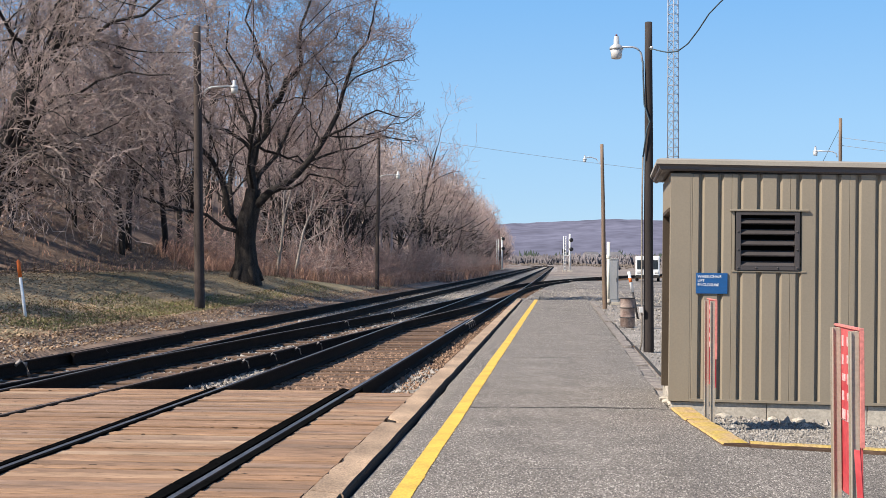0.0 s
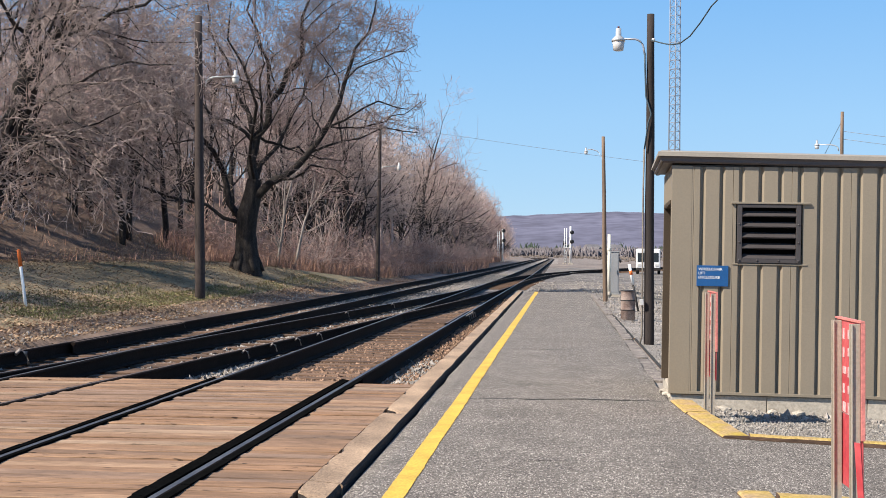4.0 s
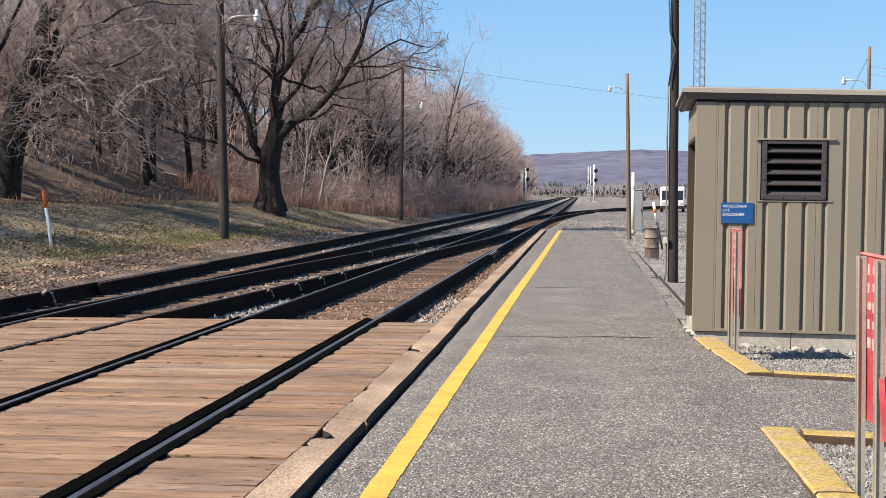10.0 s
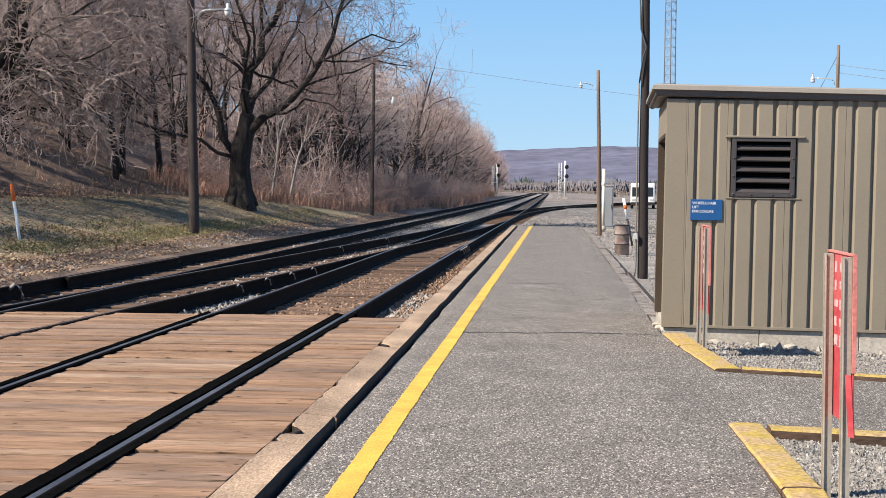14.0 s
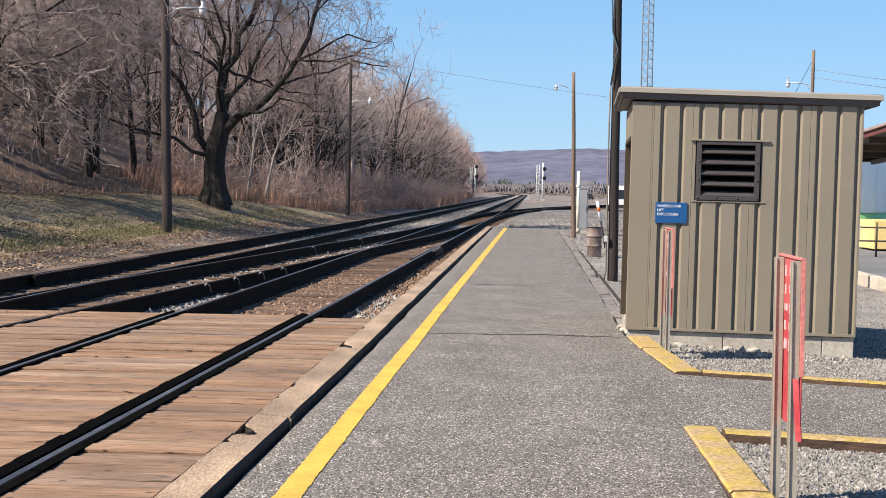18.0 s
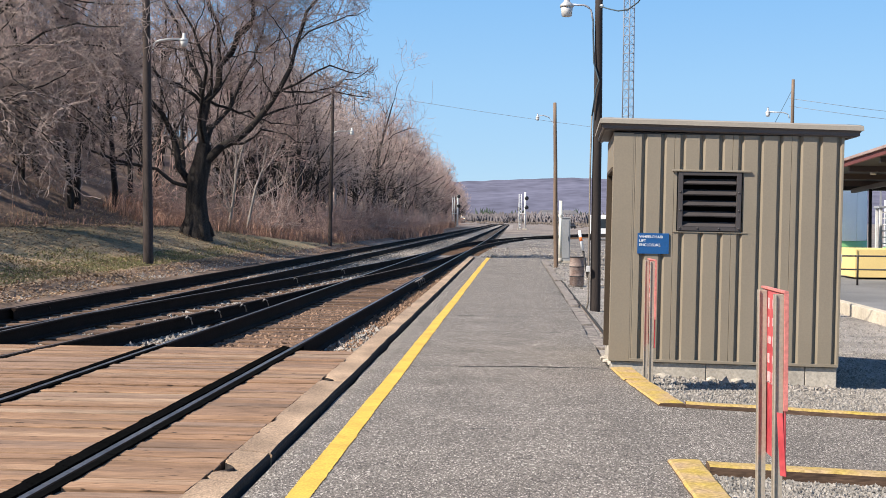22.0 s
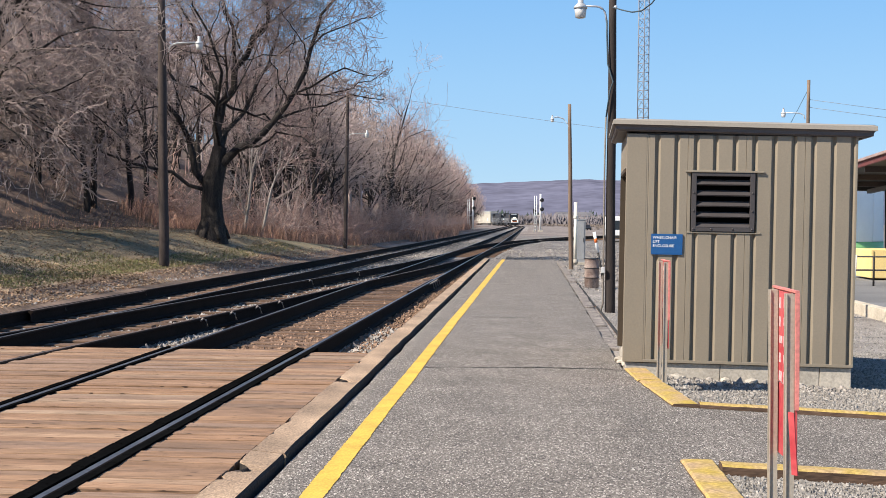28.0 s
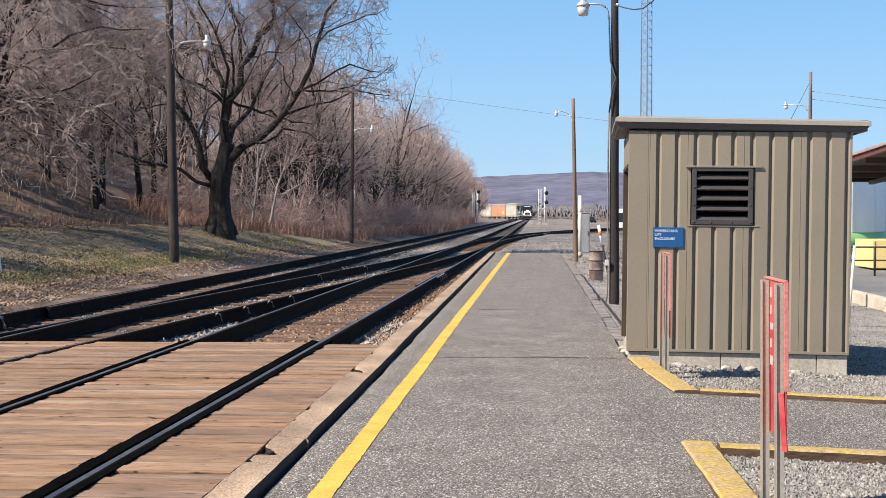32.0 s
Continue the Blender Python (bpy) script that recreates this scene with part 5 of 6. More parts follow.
# ---- parked vehicles far off ----
def van(x, y, z, turn, paint, label, length=7.0, height=2.9):
    th = thing("van", pose(x, y, z, 0, 0, turn), label, "van", "parked vehicles")
    b = boxed(-1.1, 1.1, 0, length, 0.45, height, bevel=0.12)
    part("body", b, paint, th)
    part("windscreen", boxed(-0.95, 0.95, -0.015, 0.05, height * 0.48, height * 0.84, bevel=0.02), "glass", th)
    part("bumper", boxed(-1.08, 1.08, -0.12, 0.1, 0.35, 0.62, bevel=0.03), "dark", th)
    for sx in (-1, 1):
        for k in range(3):
            part("side_window", boxed(sx * 1.102 - 0.01, sx * 1.102 + 0.01, 0.6 + k * 2.0, 2.2 + k * 2.0, height * 0.5, height * 0.82), "glass", th)
        for yy in (1.2, length - 1.4):
            w = lathe([(0.2, -0.12), (0.42, -0.12), (0.44, -0.06), (0.44, 0.06), (0.42, 0.12), (0.2, 0.12)], 18)
            bmesh.ops.transform(w, matrix=Matrix.Translation((sx * 0.98, yy, 0.44)) @ Matrix.Rotation(radians(90), 4, "Y"), verts=w.verts)
            part("wheel", w, "black", th)
        part("headlight", boxed(sx * 0.8 - 0.16, sx * 0.8 + 0.16, -0.03, 0.02, 0.75, 0.95, bevel=0.02), "lens", th)
    return th


van(8.2, 122.0, -0.42, -4, "car_white", "white box van parked on gravel beside the poles", 6.0, 2.35)
van(11.6, 126.0, -0.42, -4, "car_white", "white passenger van parked on gravel", 6.0, 2.2)


def car(x, y, z, turn, paint, label):
    th = thing("car", pose(x, y, z, 0, 0, turn), label, "car", "parked vehicles")
    b = bmesh.new()
    prof = [(0.0, 0.35), (0.0, 0.75), (0.9, 0.9), (1.5, 1.4), (3.1, 1.42), (3.9, 0.95), (4.4, 0.9), (4.4, 0.35)]
    a = [b.verts.new((-0.85, y_, z_)) for y_, z_ in prof]
    c = [b.verts.new((0.85, y_, z_)) for y_, z_ in prof]
    b.faces.new(a), b.faces.new(c[::-1])
    for i in range(len(prof)):
        b.faces.new((a[i], c[i], c[(i + 1) % len(prof)], a[(i + 1) % len(prof)]))
    bmesh.ops.recalc_face_normals(b, faces=b.faces)
    bmesh.ops.bevel(b, geom=b.edges[:], offset=0.06, segments=2, affect="EDGES")
    part("body", b, paint, th)
    for sx in (-1, 1):
        part("side_window", boxed(sx * 0.86 - 0.008, sx * 0.86 + 0.008, 1.5, 3.2, 0.95, 1.32), "glass", th)
        for yy in (0.85, 3.55):
            w = lathe([(0.15, -0.1), (0.31, -0.1), (0.33, 0.0), (0.31, 0.1), (0.15, 0.1)], 16)
            bmesh.ops.transform(w, matrix=Matrix.Translation((sx * 0.8, yy, 0.33)) @ Matrix.Rotation(radians(90), 4, "Y"), verts=w.verts)
            part("wheel", w, "black", th)
    return th


car(13.4, 300.0, -0.72, 12, "black", "black car parked far off near the spur track")


# ---- trees ----
class Growth:
    """Collects branch tubes for one tree: thick wood and thin twigs apart."""

    def __init__(self, seed):
        self.r = random.Random(seed)
        self.slim = 1.0
        self.wood, self.twigs = ([], []), ([], [])

    def tube(self, pts, radii, sides, store):
        verts, faces = store
        base = len(verts)
        for i, p in enumerate(pts):
            d = (pts[min(i + 1, len(pts) - 1)] - pts[max(i - 1, 0)]).normalized()
            u = d.cross(Vector((0.31, 0.87, 0.38))).normalized()
            w = d.cross(u)
            for k in range(sides):
                a = 6.2832 * k / sides
                rough = 1 + 0.16 * noise.noise(Vector((k * 1.7, i * 0.8, 3))) if sides >= 12 else 1.0
                verts.append(p + (u * math.cos(a) + w * math.sin(a)) * radii[i] * rough)
        for i in range(len(pts) - 1):
            for k in range(sides):
                q = (k + 1) % sides
                faces.append((base + i * sides + k, base + i * sides + q, base + (i + 1) * sides + q, base + (i + 1) * sides + k))

    def branch(self, p, d, length, r0, depth, spread=0.75, droop=0.0, crook=0.22, thin=0.008, kids=(5, 7)):
        """A crooked branch with side branches, down to twigs at depth 0."""
        r = self.r
        n = 6 if depth >= 2 else 5 if depth == 1 else 4
        pts, radii = [p.copy()], [r0]
        d = d.normalized()
        q = p.copy()
        crook_here = crook * (1.7 if depth <= 1 else 1.0)
        for i in range(n):
            d = (d + Vector((r.gauss(0, crook_here), r.gauss(0, crook_here), r.gauss(0, crook_here * 0.8) + (0.05 if depth else 0.02) - droop))).normalized()
            q = q + d * (length / n)
            pts.append(q.copy())
            radii.append(max(thin, r0 * (1 - 0.72 * (i + 1) / n)))
        thick = r0 > 0.028
        self.tube(pts, radii, 7 if r0 > 0.12 else 5 if r0 > 0.05 else 3, self.wood if thick else self.twigs)
        if depth <= 0:
            return
        for k in range(r.randint(*kids)):
            f = r.uniform(0.22, 1.0)
            i = min(int(f * n), n - 1)
            at = pts[i].lerp(pts[i + 1], f * n - i if f < 1 else 1)
            axis = (pts[i + 1] - pts[i]).normalized()
            side = Vector((r.gauss(0, 1), r.gauss(0, 1), r.gauss(0.25, 0.8)))
            side = (side - axis * side.dot(axis)).normalized()
            nd = axis * r.uniform(0.45, 1.0) + side * spread
            self.branch(at, nd, length * r.uniform(0.42, 0.78), max(thin, radii[i] * r.uniform(0.38, 0.6)), depth - 1, spread, droop, crook, thin, kids)

    def grow(self, p, d, length, r0, depth, env, thin=0.009, kids=(5, 6), up=0.06, crook=0.13, droop=0.0):
        """A branch that bends upwards and stays within the crown's bounds."""
        r = self.r
        n = 6 if depth >= 2 else 5
        pts, q, d = [p.copy()], p.copy(), d.normalized()
        crook_here = crook * (1.9 if depth <= 1 else 1.0)
        for i in range(n):
            d = (d + Vector((r.gauss(0, crook_here), r.gauss(0, crook_here), r.gauss(0, crook_here) + up - droop))).normalized()
            q = q + d * (length / n)
            if not env(q):
                break
            pts.append(q.copy())
        if len(pts) < 2:
            return
        m = len(pts) - 1
        self.limb(pts, [max(thin, r0 * (1 - 0.75 * i / n)) for i in range(m + 1)], depth, env, length, thin, kids, up, crook, droop)

    def limb(self, pts, radii, depth, env, length, thin=0.009, kids=(5, 6), up=0.06, crook=0.13, droop=0.0, first=0.2):
        """A drawn branch with its side branches."""
        r = self.r
        if self.slim < 1 and radii[0] > 0.05:
            bent, girth = [pts[0]], [radii[0]]
            for a, b, u, w in zip(pts, pts[1:], radii, radii[1:]):
                k = 0.10 * (b - a).length
                bent += [a.lerp(b, 0.5) + Vector((r.gauss(0, k), r.gauss(0, k), r.gauss(0, k))), b]
                girth += [(u + w) / 2, w]
            pts, radii = bent, girth
        radii = [max(thin, q * (self.slim if len(pts) > 6 else 1.0)) for q in radii]
        r0 = radii[0]
        self.tube(pts, radii, 9 if r0 > 0.12 else 5 if r0 > 0.05 else 3, self.wood if r0 > 0.028 else self.twigs)
        if depth <= 0:
            return
        m = len(pts) - 1
        n = r.randint(*kids)
        for k in range(n):
            f = first + (1 - first) * (k + r.random()) / n
            i = min(int(f * m), m - 1)
            at = pts[i].lerp(pts[i + 1], f * m - i)
            axis = (pts[i + 1] - pts[i]).normalized()
            side = Vector((r.gauss(0, 1), r.gauss(0, 1), r.gauss(0.2, 0.8)))
            side = (side - axis * side.dot(axis)).normalized()
            a = radians(r.uniform(28, 62))
            self.grow(at, axis * math.cos(a) + side * math.sin(a), length * (0.74 - 0.30 * f) * r.uniform(0.65, 1.2), max(thin, radii[i] * r.uniform(0.4, 0.62)), depth - 1, env, thin, kids, up, crook, droop)

    def meshes(self, bark, twig):
        out = []
        for nm, (v, f), m in (("trunk", self.wood, bark), ("crown", self.twigs, twig)):
            me = bpy.data.meshes.new(nm)
            me.from_pydata(v, [], f)
            me.shade_smooth()
            me.materials.append(M[m])
            out.append(me)
        return out


def plant(name, at, meshes, label, category, group):
    th = thing(name, at, label, category, group)
    for nm, me in zip(("trunk", "crown"), meshes):
        if not me.polygons:
            continue
        ob = new(nm, me)
        ob.parent = th
    return th


def aim(az, el):
    """Direction from a heading (degrees from +x towards +y) and an elevation."""
    return Vector((math.cos(radians(az)) * math.cos(radians(el)), math.sin(radians(az)) * math.cos(radians(el)), math.sin(radians(el))))


def V(*c):
    return Vector(c)


def dome(cx, cy, cz, rx, ry, rz, low):
    """Bounds of a crown: inside an ellipsoid and above a lower limit."""
    return lambda q: ((q.x - cx) / rx) ** 2 + ((q.y - cy) / ry) ** 2 + ((q.z - cz) / rz) ** 2 < 1 + 0.55 * noise.noise(q * 0.75) + 0.3 * noise.noise(q * 3.1) and q.z > low


def lawn_tree():
    """The broad old tree on the lawn: short thick trunk, low crooked limbs."""
    g = Growth(23)
    g.slim = 0.70
    g.tube([V(0, 0, -0.5), V(0, 0, -0.18), V(0, 0, 0.02), V(0.01, 0, 0.25), V(0.02, 0, 0.6), V(0, 0, 1.2), V(0.05, 0, 1.9), V(0.22, 0, 2.5), V(0.3, 0, 3.2)], [0.62, 0.57, 0.51, 0.46, 0.42, 0.38, 0.40, 0.35, 0.26], 18, g.wood)
    for k in range(7):
        u = aim(360 * k / 7 + g.r.uniform(-18, 18), 0)
        g.tube([u * 0.25 + V(0, 0, 0.45), u * 0.40 + V(0, 0, 0.15), u * 0.53 + V(0, 0, -0.06), u * 0.66 + V(0, 0, -0.32)], [0.16, 0.14, 0.10, 0.06], 8, g.wood)
    env = dome(-0.3, 0, 6.9, 7.3, 6.5, 7.6, 1.7)
    kw = dict(thin=0.0072, kids=(9, 11), crook=0.19, up=0.04)
    g.limb([V(0.25, 0, 2.9), V(0.15, 0.1, 3.9), V(0.35, 0.2, 4.9), V(0.8, 0.2, 6.2), V(1.6, 0.1, 7.4), V(2.1, 0, 8.9), V(2.5, 0, 10.4), V(2.8, 0.1, 12.0)], [0.29, 0.25, 0.22, 0.18, 0.14, 0.10, 0.06, 0.03], 3, env, 7.5, **kw)
    g.limb([V(0.2, 0, 2.3), V(0.9, -0.2, 3.0), V(1.6, -0.3, 3.35), V(2.4, -0.4, 4.1), V(3.2, -0.4, 5.2), V(3.8, -0.3, 6.8), V(4.2, -0.2, 8.2), V(4.9, 0, 9.6), V(5.2, 0, 10.8)], [0.27, 0.23, 0.20, 0.17, 0.14, 0.11, 0.08, 0.05, 0.02], 3, env, 7.0, first=0.3, **kw)
    g.limb([V(3.0, -0.4, 4.9), V(3.9, -0.7, 5.4), V(5.2, -0.9, 6.1), V(6.3, -0.8, 5.8)], [0.085, 0.06, 0.045, 0.02], 2, env, 4.0, **kw)
    g.limb([V(2.5, -0.4, 4.2), V(3.9, -0.2, 4.7), V(5.3, -0.1, 5.2), V(6.6, 0.0, 5.0)], [0.075, 0.055, 0.04, 0.018], 2, env, 3.6, **kw)
    g.limb([V(3.8, -0.3, 6.9), V(4.8, -0.4, 7.6), V(5.8, -0.5, 8.0), V(6.6, -0.4, 8.3)], [0.07, 0.05, 0.035, 0.016], 2, env, 3.2, **kw)
    g.limb([V(0.8, 0.2, 6.3), V(0.6, -0.3, 8.2), V(0.1, -0.6, 9.6), V(-0.1, -0.8, 11.4)], [0.11, 0.085, 0.06, 0.025], 3, env, 5.5, **kw)
    g.limb([V(0.2, 0, 5.0), V(-0.4, 0.3, 6.3), V(-0.9, 0.5, 7.8), V(-1.7, 0.8, 9.6), V(-2.0, 1.0, 11.3)], [0.15, 0.12, 0.09, 0.06, 0.025], 3, env, 6.0, **kw)
    g.limb([V(0.2, 0, 4.7), V(-0.6, -0.5, 5.4), V(-1.5, -0.9, 6.0), V(-3.0, -1.2, 6.6), V(-4.2, -1.3, 7.6)], [0.12, 0.10, 0.075, 0.05, 0.02], 3, env, 5.5, **kw)
    g.limb([V(0.0, 0, 1.5), V(-0.7, 0.1, 2.3), V(-1.0, 0.2, 3.6), V(-2.0, 0.2, 5.0), V(-2.9, 0.2, 6.6), V(-3.4, 0.2, 8.6)], [0.22, 0.19, 0.15, 0.11, 0.08, 0.03], 3, env, 6.5, first=0.35, **kw)
    g.limb([V(-0.1, 0, 1.5), V(-1.4, -0.5, 2.2), V(-2.8, -0.8, 2.5), V(-4.6, -0.9, 3.4), V(-6.0, -0.9, 4.4)], [0.13, 0.10, 0.08, 0.05, 0.02], 3, env, 5.0, droop=0.03, **kw)
    g.limb([V(1.2, -0.3, 3.2), V(2.4, -1.0, 3.4), V(3.7, -1.4, 3.5), V(4.6, -1.6, 3.2)], [0.085, 0.06, 0.04, 0.02], 2, env, 3.6, droop=0.05, **kw)
    g.limb([V(0.3, 0, 3.0), V(0.9, 1.4, 4.6), V(1.6, 2.6, 6.6), V(2.0, 3.4, 9.0)], [0.16, 0.12, 0.08, 0.03], 3, env, 6.0, **kw)
    g.limb([V(0.3, 0, 3.2), V(0.6, -1.6, 5.0), V(0.5, -2.8, 7.2), V(0.2, -3.4, 9.4)], [0.13, 0.10, 0.07, 0.03], 2, env, 5.5, **kw)
    return g.meshes("bark", "twig_dark")


plant("tree", pose(-11.93, 50.0, 1.0, 0, 0, 0), lawn_tree(), "broad bare old tree with a thick dark trunk on the lawn", "tree", "bare trees")


def left_tree():
    """The big leaning tree at the lawn's edge, with drooping outer branches."""
    g = Growth(5)
    g.slim = 0.82
    g.tube([V(-0.9, 0, -0.4), V(-0.8, 0, 0.1), V(-0.55, 0, 1.2), V(-0.35, 0, 2.4), V(0.0, 0, 3.6), V(0.6, 0, 4.9)], [0.8, 0.58, 0.45, 0.42, 0.38, 0.30], 12, g.wood)
    env = dome(1.0, 0, 6.2, 7.6, 6.5, 7.5, 0.9)
    kw = dict(thin=0.0085, kids=(7, 9), crook=0.17)
    g.limb([V(0.5, 0, 4.6), V(1.2, 0, 6.2), V(1.8, 0, 7.2), V(2.4, 0.2, 8.3), V(2.8, 0.4, 10.4), V(3.2, 0.5, 12.5)], [0.28, 0.22, 0.18, 0.14, 0.09, 0.03], 3, env, 7.0, **kw)
    g.limb([V(1.3, 0, 6.4), V(2.2, -0.4, 7.0), V(3.9, -0.9, 7.7), V(5.6, -1.2, 8.4), V(7.0, -1.2, 9.0)], [0.11, 0.09, 0.07, 0.045, 0.02], 3, env, 5.5, **kw)
    g.limb([V(0.6, 0, 5.0), V(0.4, 0.6, 6.6), V(0.7, 1.0, 8.4), V(0.5, 1.4, 11.0)], [0.2, 0.15, 0.1, 0.04], 3, env, 6.0, **kw)
    g.limb([V(-0.2, 0, 3.0), V(0.7, -0.6, 4.0), V(1.4, -1.0, 5.0), V(1.7, -1.4, 6.4), V(2.6, -1.8, 7.8)], [0.17, 0.13, 0.10, 0.07, 0.03], 3, env, 6.0, **kw)
    g.limb([V(0.3, 0, 4.3), V(1.6, -0.8, 4.9), V(3.0, -1.2, 5.5), V(4.6, -1.4, 6.1), V(6.0, -1.4, 6.0)], [0.085, 0.07, 0.055, 0.035, 0.018], 3, env, 4.6, droop=0.05, **kw)
    low = dict(thin=0.010, kids=(7, 9), droop=0.12, crook=0.17)
    g.limb([V(-0.3, 0, 2.6), V(0.6, -1.2, 3.5), V(1.9, -1.9, 3.7), V(3.4, -2.3, 3.0), V(4.6, -2.4, 2.0)], [0.055, 0.045, 0.035, 0.025, 0.014], 2, env, 4.4, **low)
    g.limb([V(-0.2, 0, 2.9), V(0.9, -0.4, 4.1), V(2.6, -0.9, 4.4), V(4.2, -1.0, 3.8), V(5.4, -1.0, 2.8)], [0.055, 0.045, 0.035, 0.025, 0.014], 2, env, 4.4, **low)
    g.limb([V(-0.4, 0, 2.0), V(0.3, -1.5, 2.7), V(1.2, -2.3, 2.6), V(2.2, -2.8, 1.7)], [0.05, 0.04, 0.03, 0.014], 2, env, 3.6, **low)
    g.limb([V(0.1, 0, 3.9), V(1.2, 0.9, 5.2), V(3.0, 1.4, 5.9), V(5.2, 1.6, 5.3)], [0.08, 0.06, 0.045, 0.02], 3, env, 4.6, **low)
    pale = dict(thin=0.011, kids=(6, 9), droop=0.08, crook=0.27, up=0.03)
    for k in range(32):
        a = -75 + 130 * g.r.random()
        z = g.r.uniform(2.2, 8.5) if k < 18 else g.r.uniform(1.8, 4.2)
        x0 = -0.3 + 0.22 * z
        reach = g.r.uniform(2.2, 4.6)
        u = aim(a, 0)
        rise = g.r.uniform(0.2, 0.9)
        pts = [V(x0, 0, z) + u * (reach * f) + V(g.r.gauss(0, 0.12), g.r.gauss(0, 0.12), rise * math.sin(f * 2.6) - 0.9 * f * f) for f in (0.0, 0.25, 0.5, 0.75, 1.0)]
        g.limb(pts, [0.06, 0.045, 0.034, 0.024, 0.014], 2, env, reach * 0.75, **pale)
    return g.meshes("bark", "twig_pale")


plant("tree", pose(-17.35, 40.0, 1.0, 0, 0, 0), left_tree(), "large leaning bare tree with drooping branches at the lawn edge", "tree", "bare trees")


def edge_tree(seed, height, bark, twig, spread=0.36):
    """A bushy tree of the wood's sunny edge, branched from low down."""
    g = Growth(seed)
    r = g.r
    env = dome(0, 0, 0.55 * height, spread * height, spread * height, 0.47 * height, 0.05 * height)
    top = [V(0, 0, -0.3)]
    for i in range(6):
        top.append(top[-1] + V(r.gauss(0, 0.1), r.gauss(0, 0.1), height * 0.155))
    r0 = height * 0.012
    g.limb(top, [r0 * (1.15 - 0.17 * i) for i in range(7)], 2, env, height * 0.62, thin=0.014, kids=(7, 8), first=0.16, up=0.09, crook=0.19)
    for k in range(6):
        a = k * 60 + r.uniform(-25, 25)
        g.grow(V(0, 0, height * r.uniform(0.04, 0.3)), aim(a, r.uniform(42, 72)), height * r.uniform(0.55, 0.75), r0 * 0.6, 2, env, thin=0.014, kids=(5, 7), up=0.05, crook=0.19)
    return g.meshes(bark, twig)


def wood_tree(seed, height, bark, twig, lean=0.0, limbs=9):
    """A slender woodland tree."""
    g = Growth(seed)
    r = g.r
    n = 7
    pts, q, d = [], Vector((0, 0, -0.5)), Vector((lean, 0, 1)).normalized()
    for i in range(n + 1):
        pts.append(q.copy())
        d = (d + Vector((r.gauss(0, 0.07), r.gauss(0, 0.07), 0.05))).normalized()
        q = q + d * (height * 0.8 / n)
    r0 = height * 0.0125
    rad = [r0 * (1.15 - 0.85 * i / n) for i in range(n + 1)]
    g.tube(pts, rad, 6, g.wood)
    for k in range(limbs):
        f = 0.28 + 0.72 * (k + r.random()) / limbs
        i = min(int(f * n), n - 1)
        at = pts[i].lerp(pts[i + 1], f * n - i)
        g.branch(at, aim(r.uniform(0, 360), r.uniform(28, 62) + 14 * f), height * r.uniform(0.22, 0.36) * (1.25 - 0.5 * f), rad[i] * 0.5, 2, thin=0.011, kids=(5, 7), crook=0.17)
    return g.meshes(bark, twig)


def shrub(seed, height, twig, stems=16):
    """Tangled brush: many thin stems from the ground."""
    g = Growth(seed)
    r = g.r
    for k in range(stems):
        a = r.uniform(0, 360)
        g.branch(Vector((0.5 * r.gauss(0, 1), 0.5 * r.gauss(0, 1), -0.1)), aim(a, r.uniform(48, 86)), height * r.uniform(0.6, 1.05), 0.022, 1, thin=0.012, kids=(4, 6), crook=0.22, droop=0.02)
    return g.meshes(twig, twig)


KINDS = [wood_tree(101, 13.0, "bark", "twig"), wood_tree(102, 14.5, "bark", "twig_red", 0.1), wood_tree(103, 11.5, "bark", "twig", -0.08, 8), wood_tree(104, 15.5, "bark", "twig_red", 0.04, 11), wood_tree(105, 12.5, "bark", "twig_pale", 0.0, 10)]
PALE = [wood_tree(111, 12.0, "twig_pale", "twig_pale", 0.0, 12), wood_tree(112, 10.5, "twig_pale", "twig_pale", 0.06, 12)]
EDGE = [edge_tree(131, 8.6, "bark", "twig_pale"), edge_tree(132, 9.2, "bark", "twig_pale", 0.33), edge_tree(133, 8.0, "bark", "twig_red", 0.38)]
TANGLE = [edge_tree(141, 8.4, "bark", "twig", 0.44), edge_tree(142, 7.6, "bark", "twig_red", 0.46)]
BRUSH = [shrub(121, 3.4, "twig_brush"), shrub(122, 2.8, "twig_brush", 20), shrub(123, 4.0, "twig", 14)]


def woods():
    r = random.Random(77)
    spots = []
    for k in range(72):
        y = 36 + 250 * (k / 72) ** 1.25 + r.uniform(-2, 2)
        e = brush_edge(y) + (rail_shift(y) if y > 72 else 0)
        x = e - 1.0 - abs(r.gauss(0, 7.5)) - (0.8 if k % 4 else 0)
        spots.append((x, y))
    for k in range(44):
        y = r.uniform(62, 190)
        spots.append((brush_edge(y) - r.uniform(4, 20) - 0.09 * (y - 60), y))
    for k in range(12):
        spots.append((r.uniform(-46, -26), r.uniform(55, 110)))
    # unseen trees left of view, planted to cast shadows on the lawn
    spots += [(-21.5, 24.0), (-20.5, 20.0), (-23.0, 28.5), (-21.0, 31.0), (-24.5, 22.0), (-19.5, 25.5), (-25.5, 33.0), (-22.5, 35.5)]
    for x, y in spots:
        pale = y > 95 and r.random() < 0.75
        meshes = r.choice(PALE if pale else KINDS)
        fade = 1.0 if y < 100 else max(0.55, 1 - (y - 100) / 330)
        s = r.uniform(0.78, 1.12) * fade
        th = plant("tree", pose(x, y, ground_z(x, y), 0, 0, r.uniform(0, 360)) @ Matrix.Diagonal((s, s, s, 1)), meshes, "slender pale bare tree at the edge of the woods" if pale else "slender bare brown tree of the hillside woods", "tree", "bare trees")
